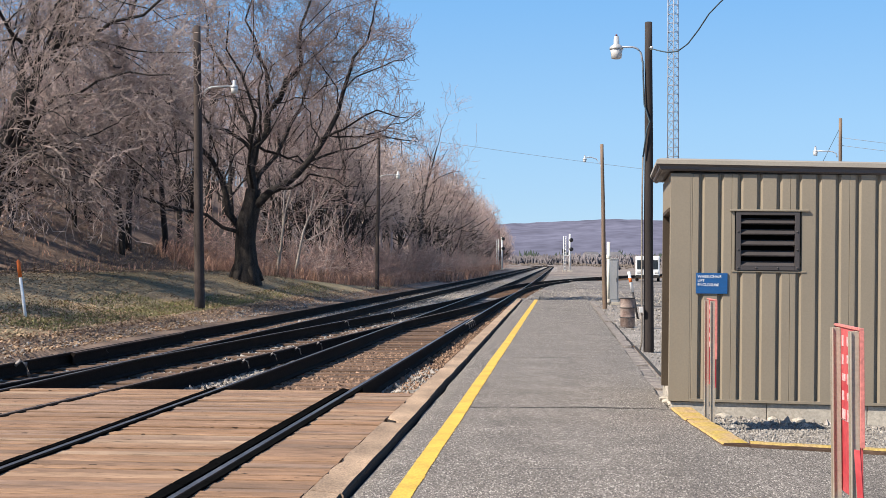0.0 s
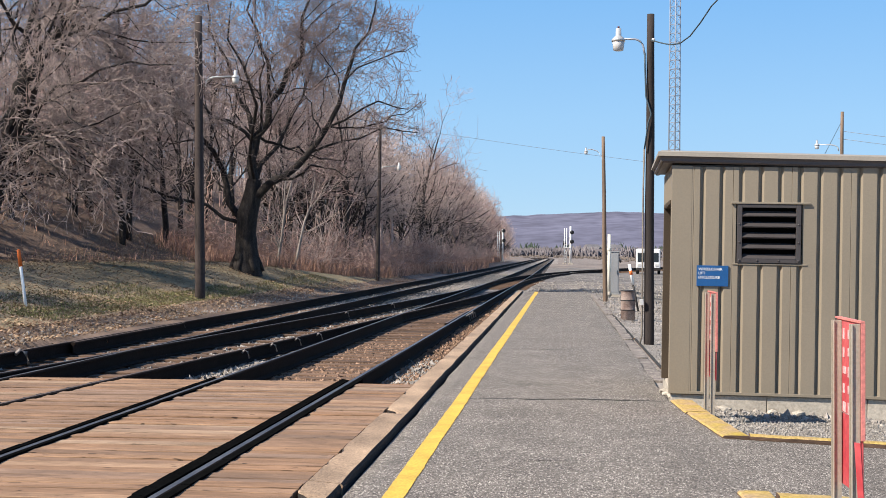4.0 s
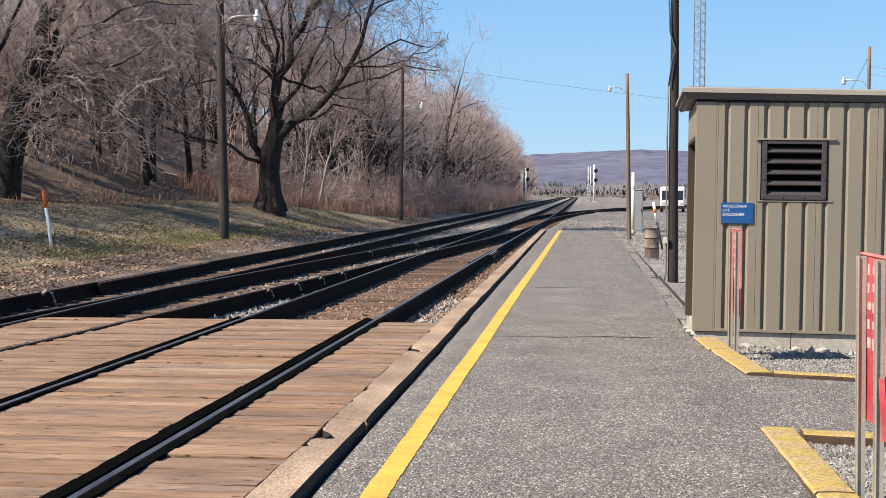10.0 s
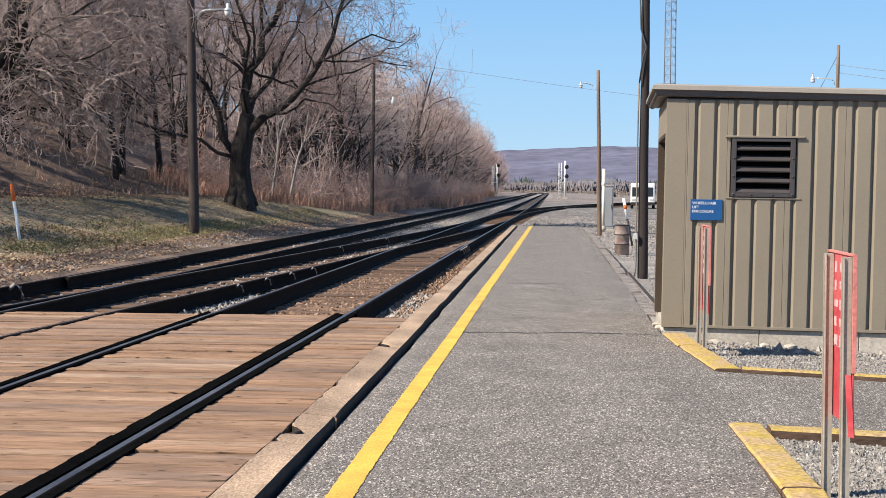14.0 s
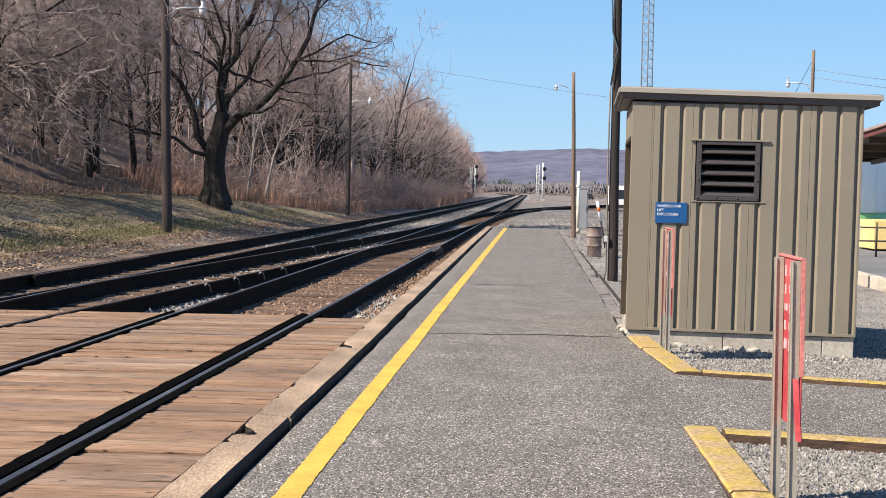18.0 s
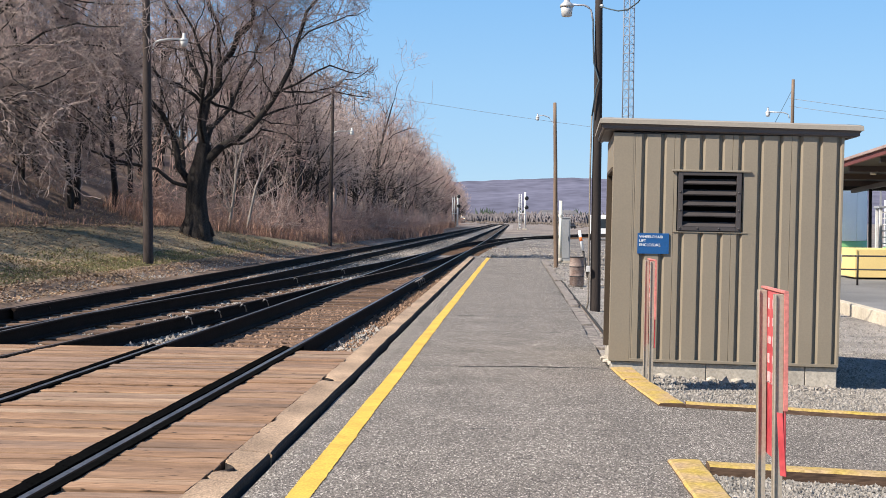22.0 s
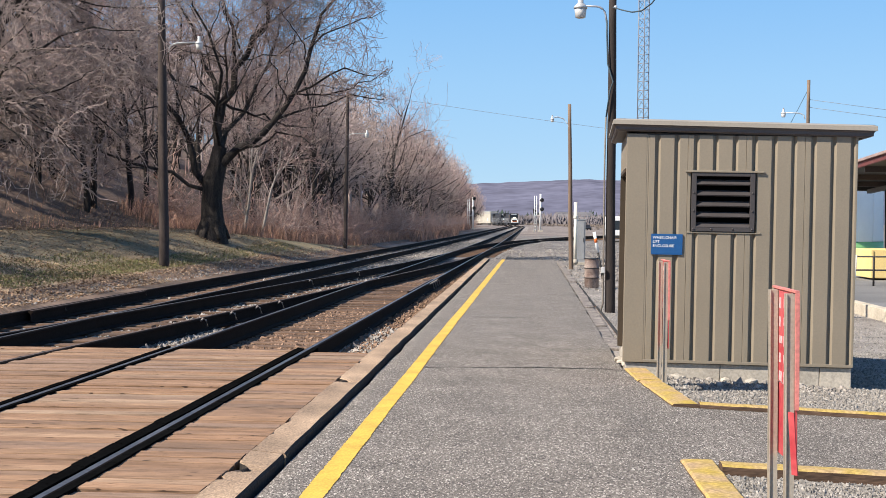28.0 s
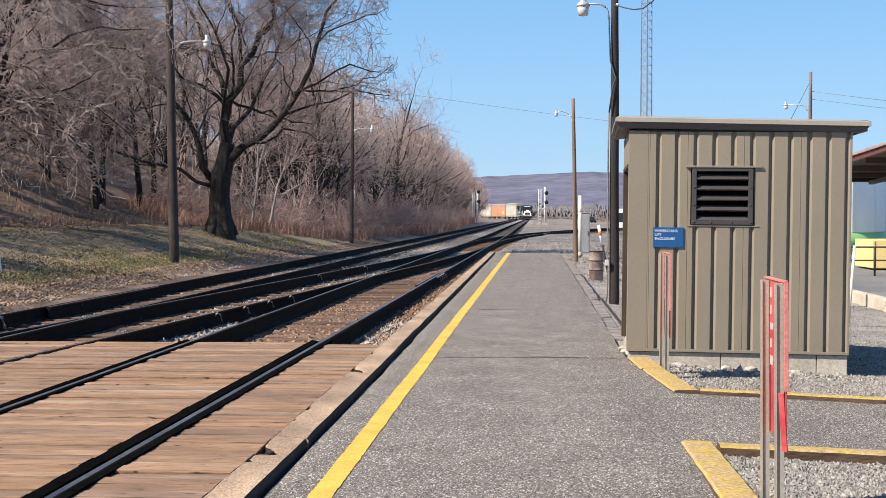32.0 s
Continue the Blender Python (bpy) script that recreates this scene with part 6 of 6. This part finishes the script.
    # four more unseen crowns, added for the dense shadow on the lawn
    for x, y, s in ((-19.3, 31.6, 0.95), (-18.6, 29.4, 0.8), (-20.6, 33.4, 1.0), (-17.6, 26.8, 0.7)):
        plant("tree", pose(x, y, ground_z(x, y), 0, 0, r.uniform(0, 360)) @ Matrix.Diagonal((s, s, s, 1)), EDGE[2], "bushy bare tree out of view, shading the lawn", "tree", "bare trees")
    for k in range(16):
        x, y = -18.5 - 0.75 * (k % 8) - r.uniform(0, 1.2), 45 + 0.9 * k + r.uniform(-2, 2)
        s = r.uniform(0.5, 0.8)
        plant("tree", pose(x, y, ground_z(x, y), 0, 0, r.uniform(0, 360)) @ Matrix.Diagonal((s, s, s, 1)), TANGLE[k % 2], "tangled low bare tree behind the lawn", "tree", "bare trees")
    for k in range(42):
        x, y = r.uniform(-38, -14), r.uniform(60, 112)
        s = r.uniform(0.7, 1.0)
        plant("tree", pose(x, y, ground_z(x, y), 0, 0, r.uniform(0, 360)) @ Matrix.Diagonal((s, s, s, 1)), r.choice(EDGE), "bushy bare tree of the hillside undergrowth", "tree", "bare trees")
    for k in range(76):
        y = 76 + 182 * (k / 76) + r.uniform(-1.5, 1.5)
        e = -10.9 + rail_shift(y) + 0.8 * smooth(72, 180, y)
        x = e - (3.2 if y < 120 else 2.7 if y < 200 else 3.4) - abs(r.gauss(0, 2.6))
        s = r.uniform(1.05, 1.42) if y < 130 else r.uniform(1.2, 1.6) if y < 190 else r.uniform(1.15, 1.5)
        plant("tree", pose(x, y, ground_z(x, y), 0, 0, r.uniform(0, 360)) @ Matrix.Diagonal((s, s, s, 1)), r.choice(EDGE), "bushy pale-brown bare tree at the sunny edge of the woods", "tree", "bare trees")
    for k in range(8):
        x, y = -12.6 + 0.25 * k + r.uniform(-0.4, 0.4), 292 - 5 * k
        plant("tree", pose(x, y, ground_z(x, y), 0, 0, r.uniform(0, 360)), EDGE[k % 3], "bushy pale-brown bare tree beyond the signal", "tree", "bare trees")
    for k in range(170):
        y = 38 + 260 * (k / 170) ** 1.2 + r.uniform(-2, 2)
        e = brush_edge(y) + (rail_shift(y) if y > 72 else 0)
        x = e - (0.4 if y < 72 else -0.1) - abs(r.gauss(0, 2.2))
        if y < 56:
            if k % 3:
                continue
            x -= 3.5
        s = r.uniform(0.6, 1.1) * (1.0 if y < 130 else 0.9)
        plant("shrub", pose(x, y, ground_z(x, y) - 0.1, 0, 0, r.uniform(0, 360)) @ Matrix.Diagonal((s, s, s * r.uniform(0.8, 1.1), 1)), r.choice(BRUSH), "tangled bare reddish shrub at the foot of the woods", "shrub", "bare shrubs")


woods()

# two pale leaning trunks by the dry weeds
for k, (x, y, lean) in enumerate(((-12.9, 60.0, 0.22), (-12.2, 60.5, 0.3), (-13.4, 62.0, 0.12))):
    g = Growth(300 + k)
    g.branch(Vector((0, 0, -0.2)), Vector((lean, 0, 1)), 5.0, 0.08, 2, crook=0.07)
    plant("tree", pose(x, y, ground_z(x, y)), g.meshes("birch", "twig_pale"), "thin pale-barked leaning tree among dry weeds", "tree", "bare trees")


def blades(name, spots, material, label, category, h, w=0.012, lean=0.35, seed=4):
    """Upright thin blades, each a bent two-piece strip."""
    r = random.Random(seed)
    verts, faces = [], []
    for x0, x1, y0, y1, n in spots:
        for i in range(n):
            x, y = r.uniform(x0, x1), r.uniform(y0, y1)
            z = ground_z(x, y)
            hh = r.uniform(*h)
            a = r.uniform(0, 6.28)
            dx, dy = math.cos(a) * w, math.sin(a) * w
            lx, ly = r.gauss(0, lean) * hh, r.gauss(0, lean) * hh
            k = len(verts)
            verts += [(x - dx, y - dy, z - 0.03), (x + dx, y + dy, z - 0.03), (x + dx * 0.8 + lx * 0.4, y + dy * 0.8 + ly * 0.4, z + hh * 0.6), (x - dx * 0.8 + lx * 0.4, y - dy * 0.8 + ly * 0.4, z + hh * 0.6), (x + lx, y + ly, z + hh)]
            faces += [(k, k + 1, k + 2, k + 3), (k + 3, k + 2, k + 4)]
    ob = pydata(name, verts, faces, material)
    return tagged(ob, label, category, kind="stuff")


def edge_spots(y0, y1, width, n, step=4.0, inset=0.0):
    out = []
    y = y0
    while y < y1:
        e = brush_edge(y + step / 2) + (rail_shift(y) if y > 72 else 0) + inset
        out.append((e - width, e + 0.2, y, y + step, n))
        y += step
    return out


blades("dry_weeds", edge_spots(54, 100, 4.5, 1900, inset=0.7), "dry", "tall rust-brown dry weeds along the woods", "weeds", (0.15, 0.8), 0.012, 0.36)
blades("dry_weeds", edge_spots(100, 230, 4.5, 700, 6.0, 1.6), "dry", "rust-brown dry weeds along the far woods", "weeds", (0.4, 1.1), 0.03, 0.2, 6)
blades("dry_weeds", edge_spots(30, 54, 5.0, 160), "dry", "dry stalks at the edge of the lawn", "weeds", (0.1, 0.35), 0.012, 0.4, 7)
blades("lawn_grass", [(-11.3, -10.1, 26, 44, 6000), (-12.6, -11.0, 26, 38, 2000), (-11.0, -10.1, 44, 60, 1500)], "grass", "short green grass of the lawn", "grass", (0.03, 0.075), 0.012, 0.6, 8)


def leaves():
    r = random.Random(9)
    verts, faces = [], []
    for x0, x1, y0, y1, n in ((-17.5, -10.8, 26, 58, 24000), (-12.5, -8.75, 13, 33, 12000), (-11, -9.2, 30, 60, 5000), (-24, -16, 30, 56, 1500)):
        for i in range(n):
            x, y = r.uniform(x0, x1), r.uniform(y0, y1)
            z = ground_z(x, y) + r.uniform(0.005, 0.05)
            s = r.uniform(0.018, 0.042)
            a, b = r.uniform(0, 6.28), r.uniform(-0.6, 0.6)
            u, v = Vector((math.cos(a), math.sin(a), b)) * s, Vector((-math.sin(a), math.cos(a), r.uniform(-0.6, 0.6))) * s * 0.6
            c = Vector((x, y, z))
            k = len(verts)
            verts += [c - u, c + v, c + u, c - v]
            faces.append((k, k + 1, k + 2, k + 3))
    tagged(pydata("fallen_leaves", verts, faces, "leaf"), "scattered dry brown fallen leaves on the lawn", "leaves", kind="stuff")


leaves()


# ---- the valley and its hills ----
def hills():
    verts, faces = [], []
    n = 640
    for i in range(n + 1):
        x = -1600 + 3200 * i / n
        top = 88 + 4 * smooth(-300, 260, x) + 7 * noise.noise(Vector((x * 0.004, 0, 0))) + 1.6 * noise.noise(Vector((x * 0.035, 3, 0))) + 1.1 * noise.noise(Vector((x * 0.2, 3, 0)))
        for j in range(7):
            f = j / 6
            verts.append((x, 2250 + 750 * f, -6 + (top + 6) * f ** 0.8 + 1.2 * noise.noise(Vector((x * 0.01, f * 5, 2)))))
        verts.append((x, 3700, top * 0.6))
    for i in range(n):
        for j in range(7):
            faces.append((i * 8 + j, (i + 1) * 8 + j, (i + 1) * 8 + j + 1, i * 8 + j + 1))
    tagged(pydata("hill_ridge", verts, faces, "hill", smooth=True), "long low wooded hill ridge, bluish haze in its colour", "hill", kind="structure")


hills()


def town():
    r = random.Random(31)
    for k in range(18):
        y = r.uniform(900, 1700)
        x = y * math.tan(radians(r.uniform(0.5, 9.0)))
        w, d, h = r.uniform(8, 16), r.uniform(8, 12), r.uniform(4, 7)
        th = thing("house", pose(x, y, ground_z(x, min(y, 4000)) - 0.3, 0, 0, r.uniform(-30, 30)), "small pale house far off in the valley", "house", "valley houses")
        part("wall", boxed(-w / 2, w / 2, -d / 2, d / 2, 0, h), "house", th)
        b = bmesh.new()
        vs = [b.verts.new(c) for c in ((-w / 2 - 0.4, -d / 2 - 0.4, h), (w / 2 + 0.4, -d / 2 - 0.4, h), (w / 2 + 0.4, d / 2 + 0.4, h), (-w / 2 - 0.4, d / 2 + 0.4, h), (-w / 2 - 0.4, 0, h + 3), (w / 2 + 0.4, 0, h + 3))]
        for f in ((0, 1, 5, 4), (2, 3, 4, 5), (0, 4, 3), (1, 2, 5), (0, 3, 2, 1)):
            b.faces.new([vs[i] for i in f])
        part("roof", b, "roofing", th)
        for q in (-0.3, 0.0, 0.3):
            part("window", boxed(w * q - 0.6, w * q + 0.6, -d / 2 - 0.03, -d / 2 + 0.02, 1.2, 2.8), "glass", th)


town()


M["hill_trees"] = mat("far_bare_trees", (0.15, 0.132, 0.134), 0.2, 1.0, 0.01, 0.5, 0.0, spec=0.0)
M["scrub"] = mat("far_scrub", (0.155, 0.127, 0.108), 0.2, 1.0, 0.01, 0.5, 0.0, spec=0.0)


def far_woods():
    """Clumps of bare trees and evergreens across the valley, joined."""
    r = random.Random(41)
    for name, material, label, n, hh, near, far in (("far_trees", "hill_trees", "distant bare tree clumps of the valley", 900, (4, 9), 760, 2100), ("far_trees", "evergreen", "distant dark evergreen clumps of the valley", 22, (9, 15), 900, 1500), ("far_trees", "scrub", "distant pale scrub across the field", 900, (0.5, 1.7), 330, 900)):
        verts, faces = [], []
        for k in range(n):
            y = r.uniform(near, far)
            x = y * math.tan(radians(r.uniform(-5, 13)))
            if y < 760 and x < on_line(min(y, 700))[0] + 14 + 0.03 * (y - 300):
                continue
            h = r.uniform(*hh)
            z = ground_z(x, y) - 0.3
            for q in range(36):
                bx, by, top = x + r.gauss(0, h * 0.35), y + r.gauss(0, h * 0.35), z + h * r.uniform(0.45, 1.0)
                w, lx = h * r.uniform(0.03, 0.08), r.gauss(0, h * 0.25)
                i0 = len(verts)
                verts += [(bx - w, by, z - 0.5), (bx + w, by, z - 0.5), (bx, by + w, z - 0.5), (bx + 0.5 * lx - 1.6 * w, by, (z + top) / 2), (bx + 0.5 * lx + 1.6 * w, by - w, (z + top) / 2), (bx + 0.5 * lx, by + 2 * w, (z + top) / 2), (bx + lx, by, top)]
                faces += [(i0, i0 + 1, i0 + 4, i0 + 3), (i0 + 1, i0 + 2, i0 + 5, i0 + 4), (i0 + 2, i0, i0 + 3, i0 + 5), (i0 + 3, i0 + 4, i0 + 6), (i0 + 4, i0 + 5, i0 + 6), (i0 + 5, i0 + 3, i0 + 6)]
        tagged(pydata(name, verts, faces, material, smooth=True), label, "trees", kind="stuff")


far_woods()


# ---- the freight train ----
def bogie(th, y, axles=3, r=0.5, gap=1.7):
    for k in range(axles):
        yy = y + (k - (axles - 1) / 2) * gap
        for sx in (-0.75, 0.75):
            w = lathe([(0.1, -0.07), (r, -0.07), (r, 0.05), (r + 0.03, 0.07), (0.1, 0.07)], 18)
            bmesh.ops.transform(w, matrix=Matrix.Translation((sx, yy, r)) @ Matrix.Rotation(radians(90 if sx > 0 else -90), 4, "Y"), verts=w.verts)
            part("wheel", w, "dark", th)
    L = (axles - 1) * gap / 2 + 0.7
    for sx in (-1.08, 1.08):
        part("bogie_frame", boxed(sx - 0.1, sx + 0.1, y - L, y + L, 0.4, 0.85, bevel=0.04), "dark", th)


def locomotive(label, lit):
    """Road locomotive, nose towards -y, rail top at z = 0, 22 m long, origin at its middle."""
    th = thing("locomotive", pose(0, 0, 0), label, "locomotive", "freight train")
    part("frame", boxed(-1.5, 1.5, -10.6, 10.6, 1.05, 1.5, bevel=0.05), "black", th)
    part("fuel_tank", boxed(-1.35, 1.35, -3.0, 3.0, 0.3, 1.05, bevel=0.15), "black", th)
    part("hood", boxed(-0.95, 0.95, -5.8, 10.0, 1.5, 4.35, bevel=0.12), "black", th)
    part("radiator", boxed(-1.5, 1.5, 6.0, 9.9, 3.5, 4.65, bevel=0.12), "black", th)
    cab = part("cab", boxed(-1.5, 1.5, -8.6, -5.8, 1.5, 4.55, bevel=0.18), "black", th)
    for x0, x1 in ((-1.3, -0.75), (-0.68, -0.04), (0.04, 0.68), (0.75, 1.3)):
        part("windscreen", boxed(x0, x1, -8.64, -8.55, 3.35, 4.05, bevel=0.03), "glass", cab)
    for sx in (-1.5, 1.5):
        for y0 in (-8.1, -7.0):
            part("side_window", boxed(sx - 0.02, sx + 0.02, y0, y0 + 0.85, 3.3, 4.0, bevel=0.015), "glass", cab)
    nose = part("nose", boxed(-1.15, 1.15, -10.1, -8.5, 1.5, 3.25, bevel=0.2), "black", th)
    part("nose_stripe", boxed(-1.05, 1.05, -10.115, -10.08, 2.15, 2.75, bevel=0.01), "car_white", nose)
    part("nose_stripe", boxed(-1.0, 1.0, -10.115, -10.08, 1.62, 1.80, bevel=0.01), "orange", nose)
    part("pilot", boxed(-1.45, 1.45, -10.9, -10.55, 0.25, 1.35, bevel=0.06), "black", th)
    part("pilot_stripe", boxed(-1.4, 1.4, -10.92, -10.88, 1.12, 1.28), "car_white", th)
    part("coupler", boxed(-0.2, 0.2, -11.2, -10.8, 0.75, 1.05, bevel=0.04), "dark", th)
    part("number_board", boxed(-1.0, 1.0, -8.66, -8.6, 4.12, 4.35, bevel=0.01), "car_white", cab)
    lamp = "headlight" if lit else "lens"
    for x, z in ((-0.18, 2.95), (0.18, 2.95), (-1.05, 1.75), (1.05, 1.75)):
        q = lathe([(0.02, -0.02), (0.14, -0.02), (0.15, 0.03), (0.02, 0.05)], 14)
        bmesh.ops.transform(q, matrix=Matrix.Translation((x, -10.13 if abs(x) < 0.5 else -10.66, z)) @ Matrix.Rotation(radians(90), 4, "X"), verts=q.verts)
        part("headlight", q, lamp, th)
    part("side_band", boxed(-1.53, 1.53, -10.5, 10.5, 1.3, 1.38), "car_white", th)
    for sx in (-1.42, 1.42):
        for i in range(12):
            part("handrail_post", tube([(sx, -9.6 + i * 1.7, 1.5), (sx, -9.6 + i * 1.7, 2.55)], 0.025, 5), "car_white", th)
        part("handrail", tube([(sx, -9.6, 2.55), (sx, 9.2, 2.55)], 0.025, 5), "car_white", th)
    part("horn", boxed(-0.25, 0.25, -6.6, -6.2, 4.55, 4.75, bevel=0.03), "dark", th)
    bogie(th, -7.0), bogie(th, 7.0)
    return th


def autorack(paint, label):
    """Enclosed car-carrying wagon, 27 m long."""
    th = thing("autorack", pose(0, 0, 0), label, "rail wagon", "freight train")
    part("underframe", boxed(-1.45, 1.45, -13.3, 13.3, 0.85, 1.25, bevel=0.05), paint, th)
    part("body_panel", boxed(-1.5, 1.5, -13.2, 13.2, 1.25, 5.2, bevel=0.06), paint, th)
    part("roof", boxed(-1.42, 1.42, -13.2, 13.2, 5.2, 5.75, bevel=0.2), "cabinet", th)
    for i in range(14):
        y = -13.0 + i * 2.0
        for sx in (-1, 1):
            part("panel_rib", boxed(sx * 1.53 - 0.03, sx * 1.53 + 0.03, y - 0.07, y + 0.07, 1.3, 5.2), paint, th)
    for sx in (-1, 1):
        part("top_band", boxed(sx * 1.52 - 0.02, sx * 1.52 + 0.02, -13.2, 13.2, 4.7, 5.0), "cabinet", th)
        part("emblem", boxed(sx * 1.525 - 0.01, sx * 1.525 + 0.01, -9.9, -8.3, 1.7, 2.9), "car_white", th)
    for sy in (-1, 1):
        part("end_door", boxed(-1.3, 1.3, sy * 13.22 - 0.03, sy * 13.22 + 0.03, 1.35, 5.1), "cabinet", th)
    bogie(th, -9.6, 2, 0.42, 1.75), bogie(th, 9.6, 2, 0.42, 1.75)
    return th


lead = locomotive("black freight locomotive with white trim and lit headlights", True)
second = locomotive("black trailing freight locomotive with white trim", False)
grey_car = autorack("rack", "grey enclosed autorack wagon of the freight train")
orange_car = autorack("rack_orange", "orange enclosed autorack wagon of the freight train")
CARS = [(lead, 0.0), (second, 22.5), (grey_car, 48.0), (orange_car, 75.5)]
for k in range(5):
    c = copy_thing(orange_car if k in (1, 3) else grey_car, pose(0, 0, 0))
    CARS.append((c, 103.0 + 27.5 * k))


# ---- plank crossing ----
def planks():
    th = thing("plank_crossing", pose(0, 0, 0), "level crossing of sunlit brown wooden planks between the rails", "crossing", kind="structure")
    r = random.Random(14)
    shapes = {}

    def shape(w, cut):
        key = (round(w, 3), cut)
        if key not in shapes:
            b = bmesh.new()
            box(b, -w / 2, w / 2, -0.075, 0.075, -0.10, 0.0, bevel=0.006)
            for v in b.verts:
                v.co.x += 0.0015 * noise.noise(v.co * 7 + Vector((cut, 0, 0)))
                v.co.z += 0.004 * noise.noise(v.co * 5 + Vector((0, cut, 0)))
            me = bpy.data.meshes.new("plank")
            b.to_mesh(me)
            b.free()
            me.materials.append(M["plank"])
            shapes[key] = me
        return shapes[key]

    y = 3.2
    while y < CROSS_END - 0.1:
        c = on_line(y)[0]
        cr = c + crossover(y)
        a, bb = c + GAUGE, c - GAUGE
        rc, rd = cr + GAUGE, cr - GAUGE
        e2 = c - FAR + GAUGE
        cols = [(bb + 0.083, a - 0.118), (a + 0.10, CURB_L - 0.012), (rc + 0.075, bb - 0.077)]
        cols.append((max(e2, rd) + 0.10, rc - 0.058))
        for x0, x1 in cols:
            if x1 - x0 < 0.12 or x0 > a and y > 14.4:
                continue
            ob = new("plank", shape(x1 - x0, r.randint(0, 4)))
            ob.parent = th
            ob.matrix_basis = pose((x0 + x1) / 2, y + r.uniform(-0.004, 0.004), 0.043 + line_z(y) + r.uniform(-0.007, 0.006), r.uniform(-2.0, 2.0), r.uniform(-0.3, 0.3), r.uniform(-0.4, 0.4))
        y += 0.165
    # black rubber seals beside each rail, the inner ones in short ragged lengths
    for off, wide in ((lambda q: GAUGE, 0.122), (lambda q: -GAUGE, 0.080), (lambda q: crossover(q) + GAUGE, 0.0), (lambda q: -FAR + GAUGE, 0.0)):
        for u0, u1, high in ((-wide, -0.05, 0.060), (0.05, 0.108 if wide > 0.1 else 0.086, 0.058)) if wide else ((-0.064, -0.04, 0.040), (0.04, 0.08, 0.040)):
            q = 3.1
            while q < CROSS_END - 0.15:
                q1 = min(q + r.uniform(0.18, 0.34), CROSS_END - 0.02)
                cut = u0 - (r.choice((0.0, 0.002, 0.005, 0.010)) if u0 < -0.09 else 0)
                top = high + line_z(q) + r.uniform(-0.002, 0.0015)
                verts = []
                for v in (q + 0.004, q1 - 0.004):
                    xc = on_line(v)[0] + off(v)
                    verts += [(xc + cut, v, -0.18), (xc + cut, v, top), (xc + u1, v, top - (0.012 if u0 < 0 else 0)), (xc + u1, v, -0.18)]
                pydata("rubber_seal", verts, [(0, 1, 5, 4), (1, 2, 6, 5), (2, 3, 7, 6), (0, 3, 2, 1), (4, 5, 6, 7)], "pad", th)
                q = q1
    # near-black sheet under the planks paints the shade in flangeways and seams
    part("gap_shade_sheet", boxed(-8.0, CURB_L - 0.02, 3.12, CROSS_END - 0.05, -0.2, -0.075), "pad", th)


planks()
ties(track_near, 0.0, 15.0, 75, TIE)
ties(track_far, -FAR, 6.0, 75, TIE)
ties(cross, lambda s: crossover(s), 15.0, 60, TIE, 0.9)


M["clip"] = mat("dull_clip_steel", (0.22, 0.19, 0.17), 0.3, 0.7, 4.0, 40.0, 0.1)


def rail_clips():
    """Pale bent rail clips on the webs facing the platform."""
    b = tube([(0.0, 0.0, 0.0), (0.03, 0.0, 0.028), (0.055, 0.01, 0.012), (0.07, 0.02, -0.055)], 0.011, 6)
    me = bpy.data.meshes.new("rail_clip")
    b.to_mesh(me)
    b.free()
    me.materials.append(M["clip"])
    spots = [(cross, crossover(q) + GAUGE, q, 1.5) for q in (18.9, 20.3, 21.7, 23.1)]
    spots += [(cross, crossover(q) - GAUGE, q, 1.5) for q in (31.5, 37.0)]
    spots += [(track_near, GAUGE, q, 1.6) for q in (30.6, 31.2, 31.8, 32.4)] + [(track_near, -GAUGE, q, 1.5) for q in (33.0,)]
    spots += [(track_far, -FAR - GAUGE, 18.0, 2.6), (track_far, -FAR - GAUGE, 21.5, 1.2), (track_far, -FAR - GAUGE, 26.0, 1.2)]
    for par, off, q, s in spots:
        ob = new("rail_clip", me)
        ob.parent = par
        ob.matrix_basis = pose(on_line(q)[0] + off + 0.03, q, RAIL_Z - 0.045 + line_z(q)) @ Matrix.Diagonal((s, s, s, 1))


rail_clips()


def motions():
    """The train rolls in round the bend."""
    for ob, back in CARS:
        rows = []
        for k in range(33):
            t = float(k)
            s = 431.5 + 11.0 + 12.0 * (32.0 - t) + back
            x, y, h = on_line(s)
            rows.append((t, pose(x, y, RAIL_Z + line_z(y), 0, 0, -math.degrees(h))))
        walk(ob, rows)


motions()
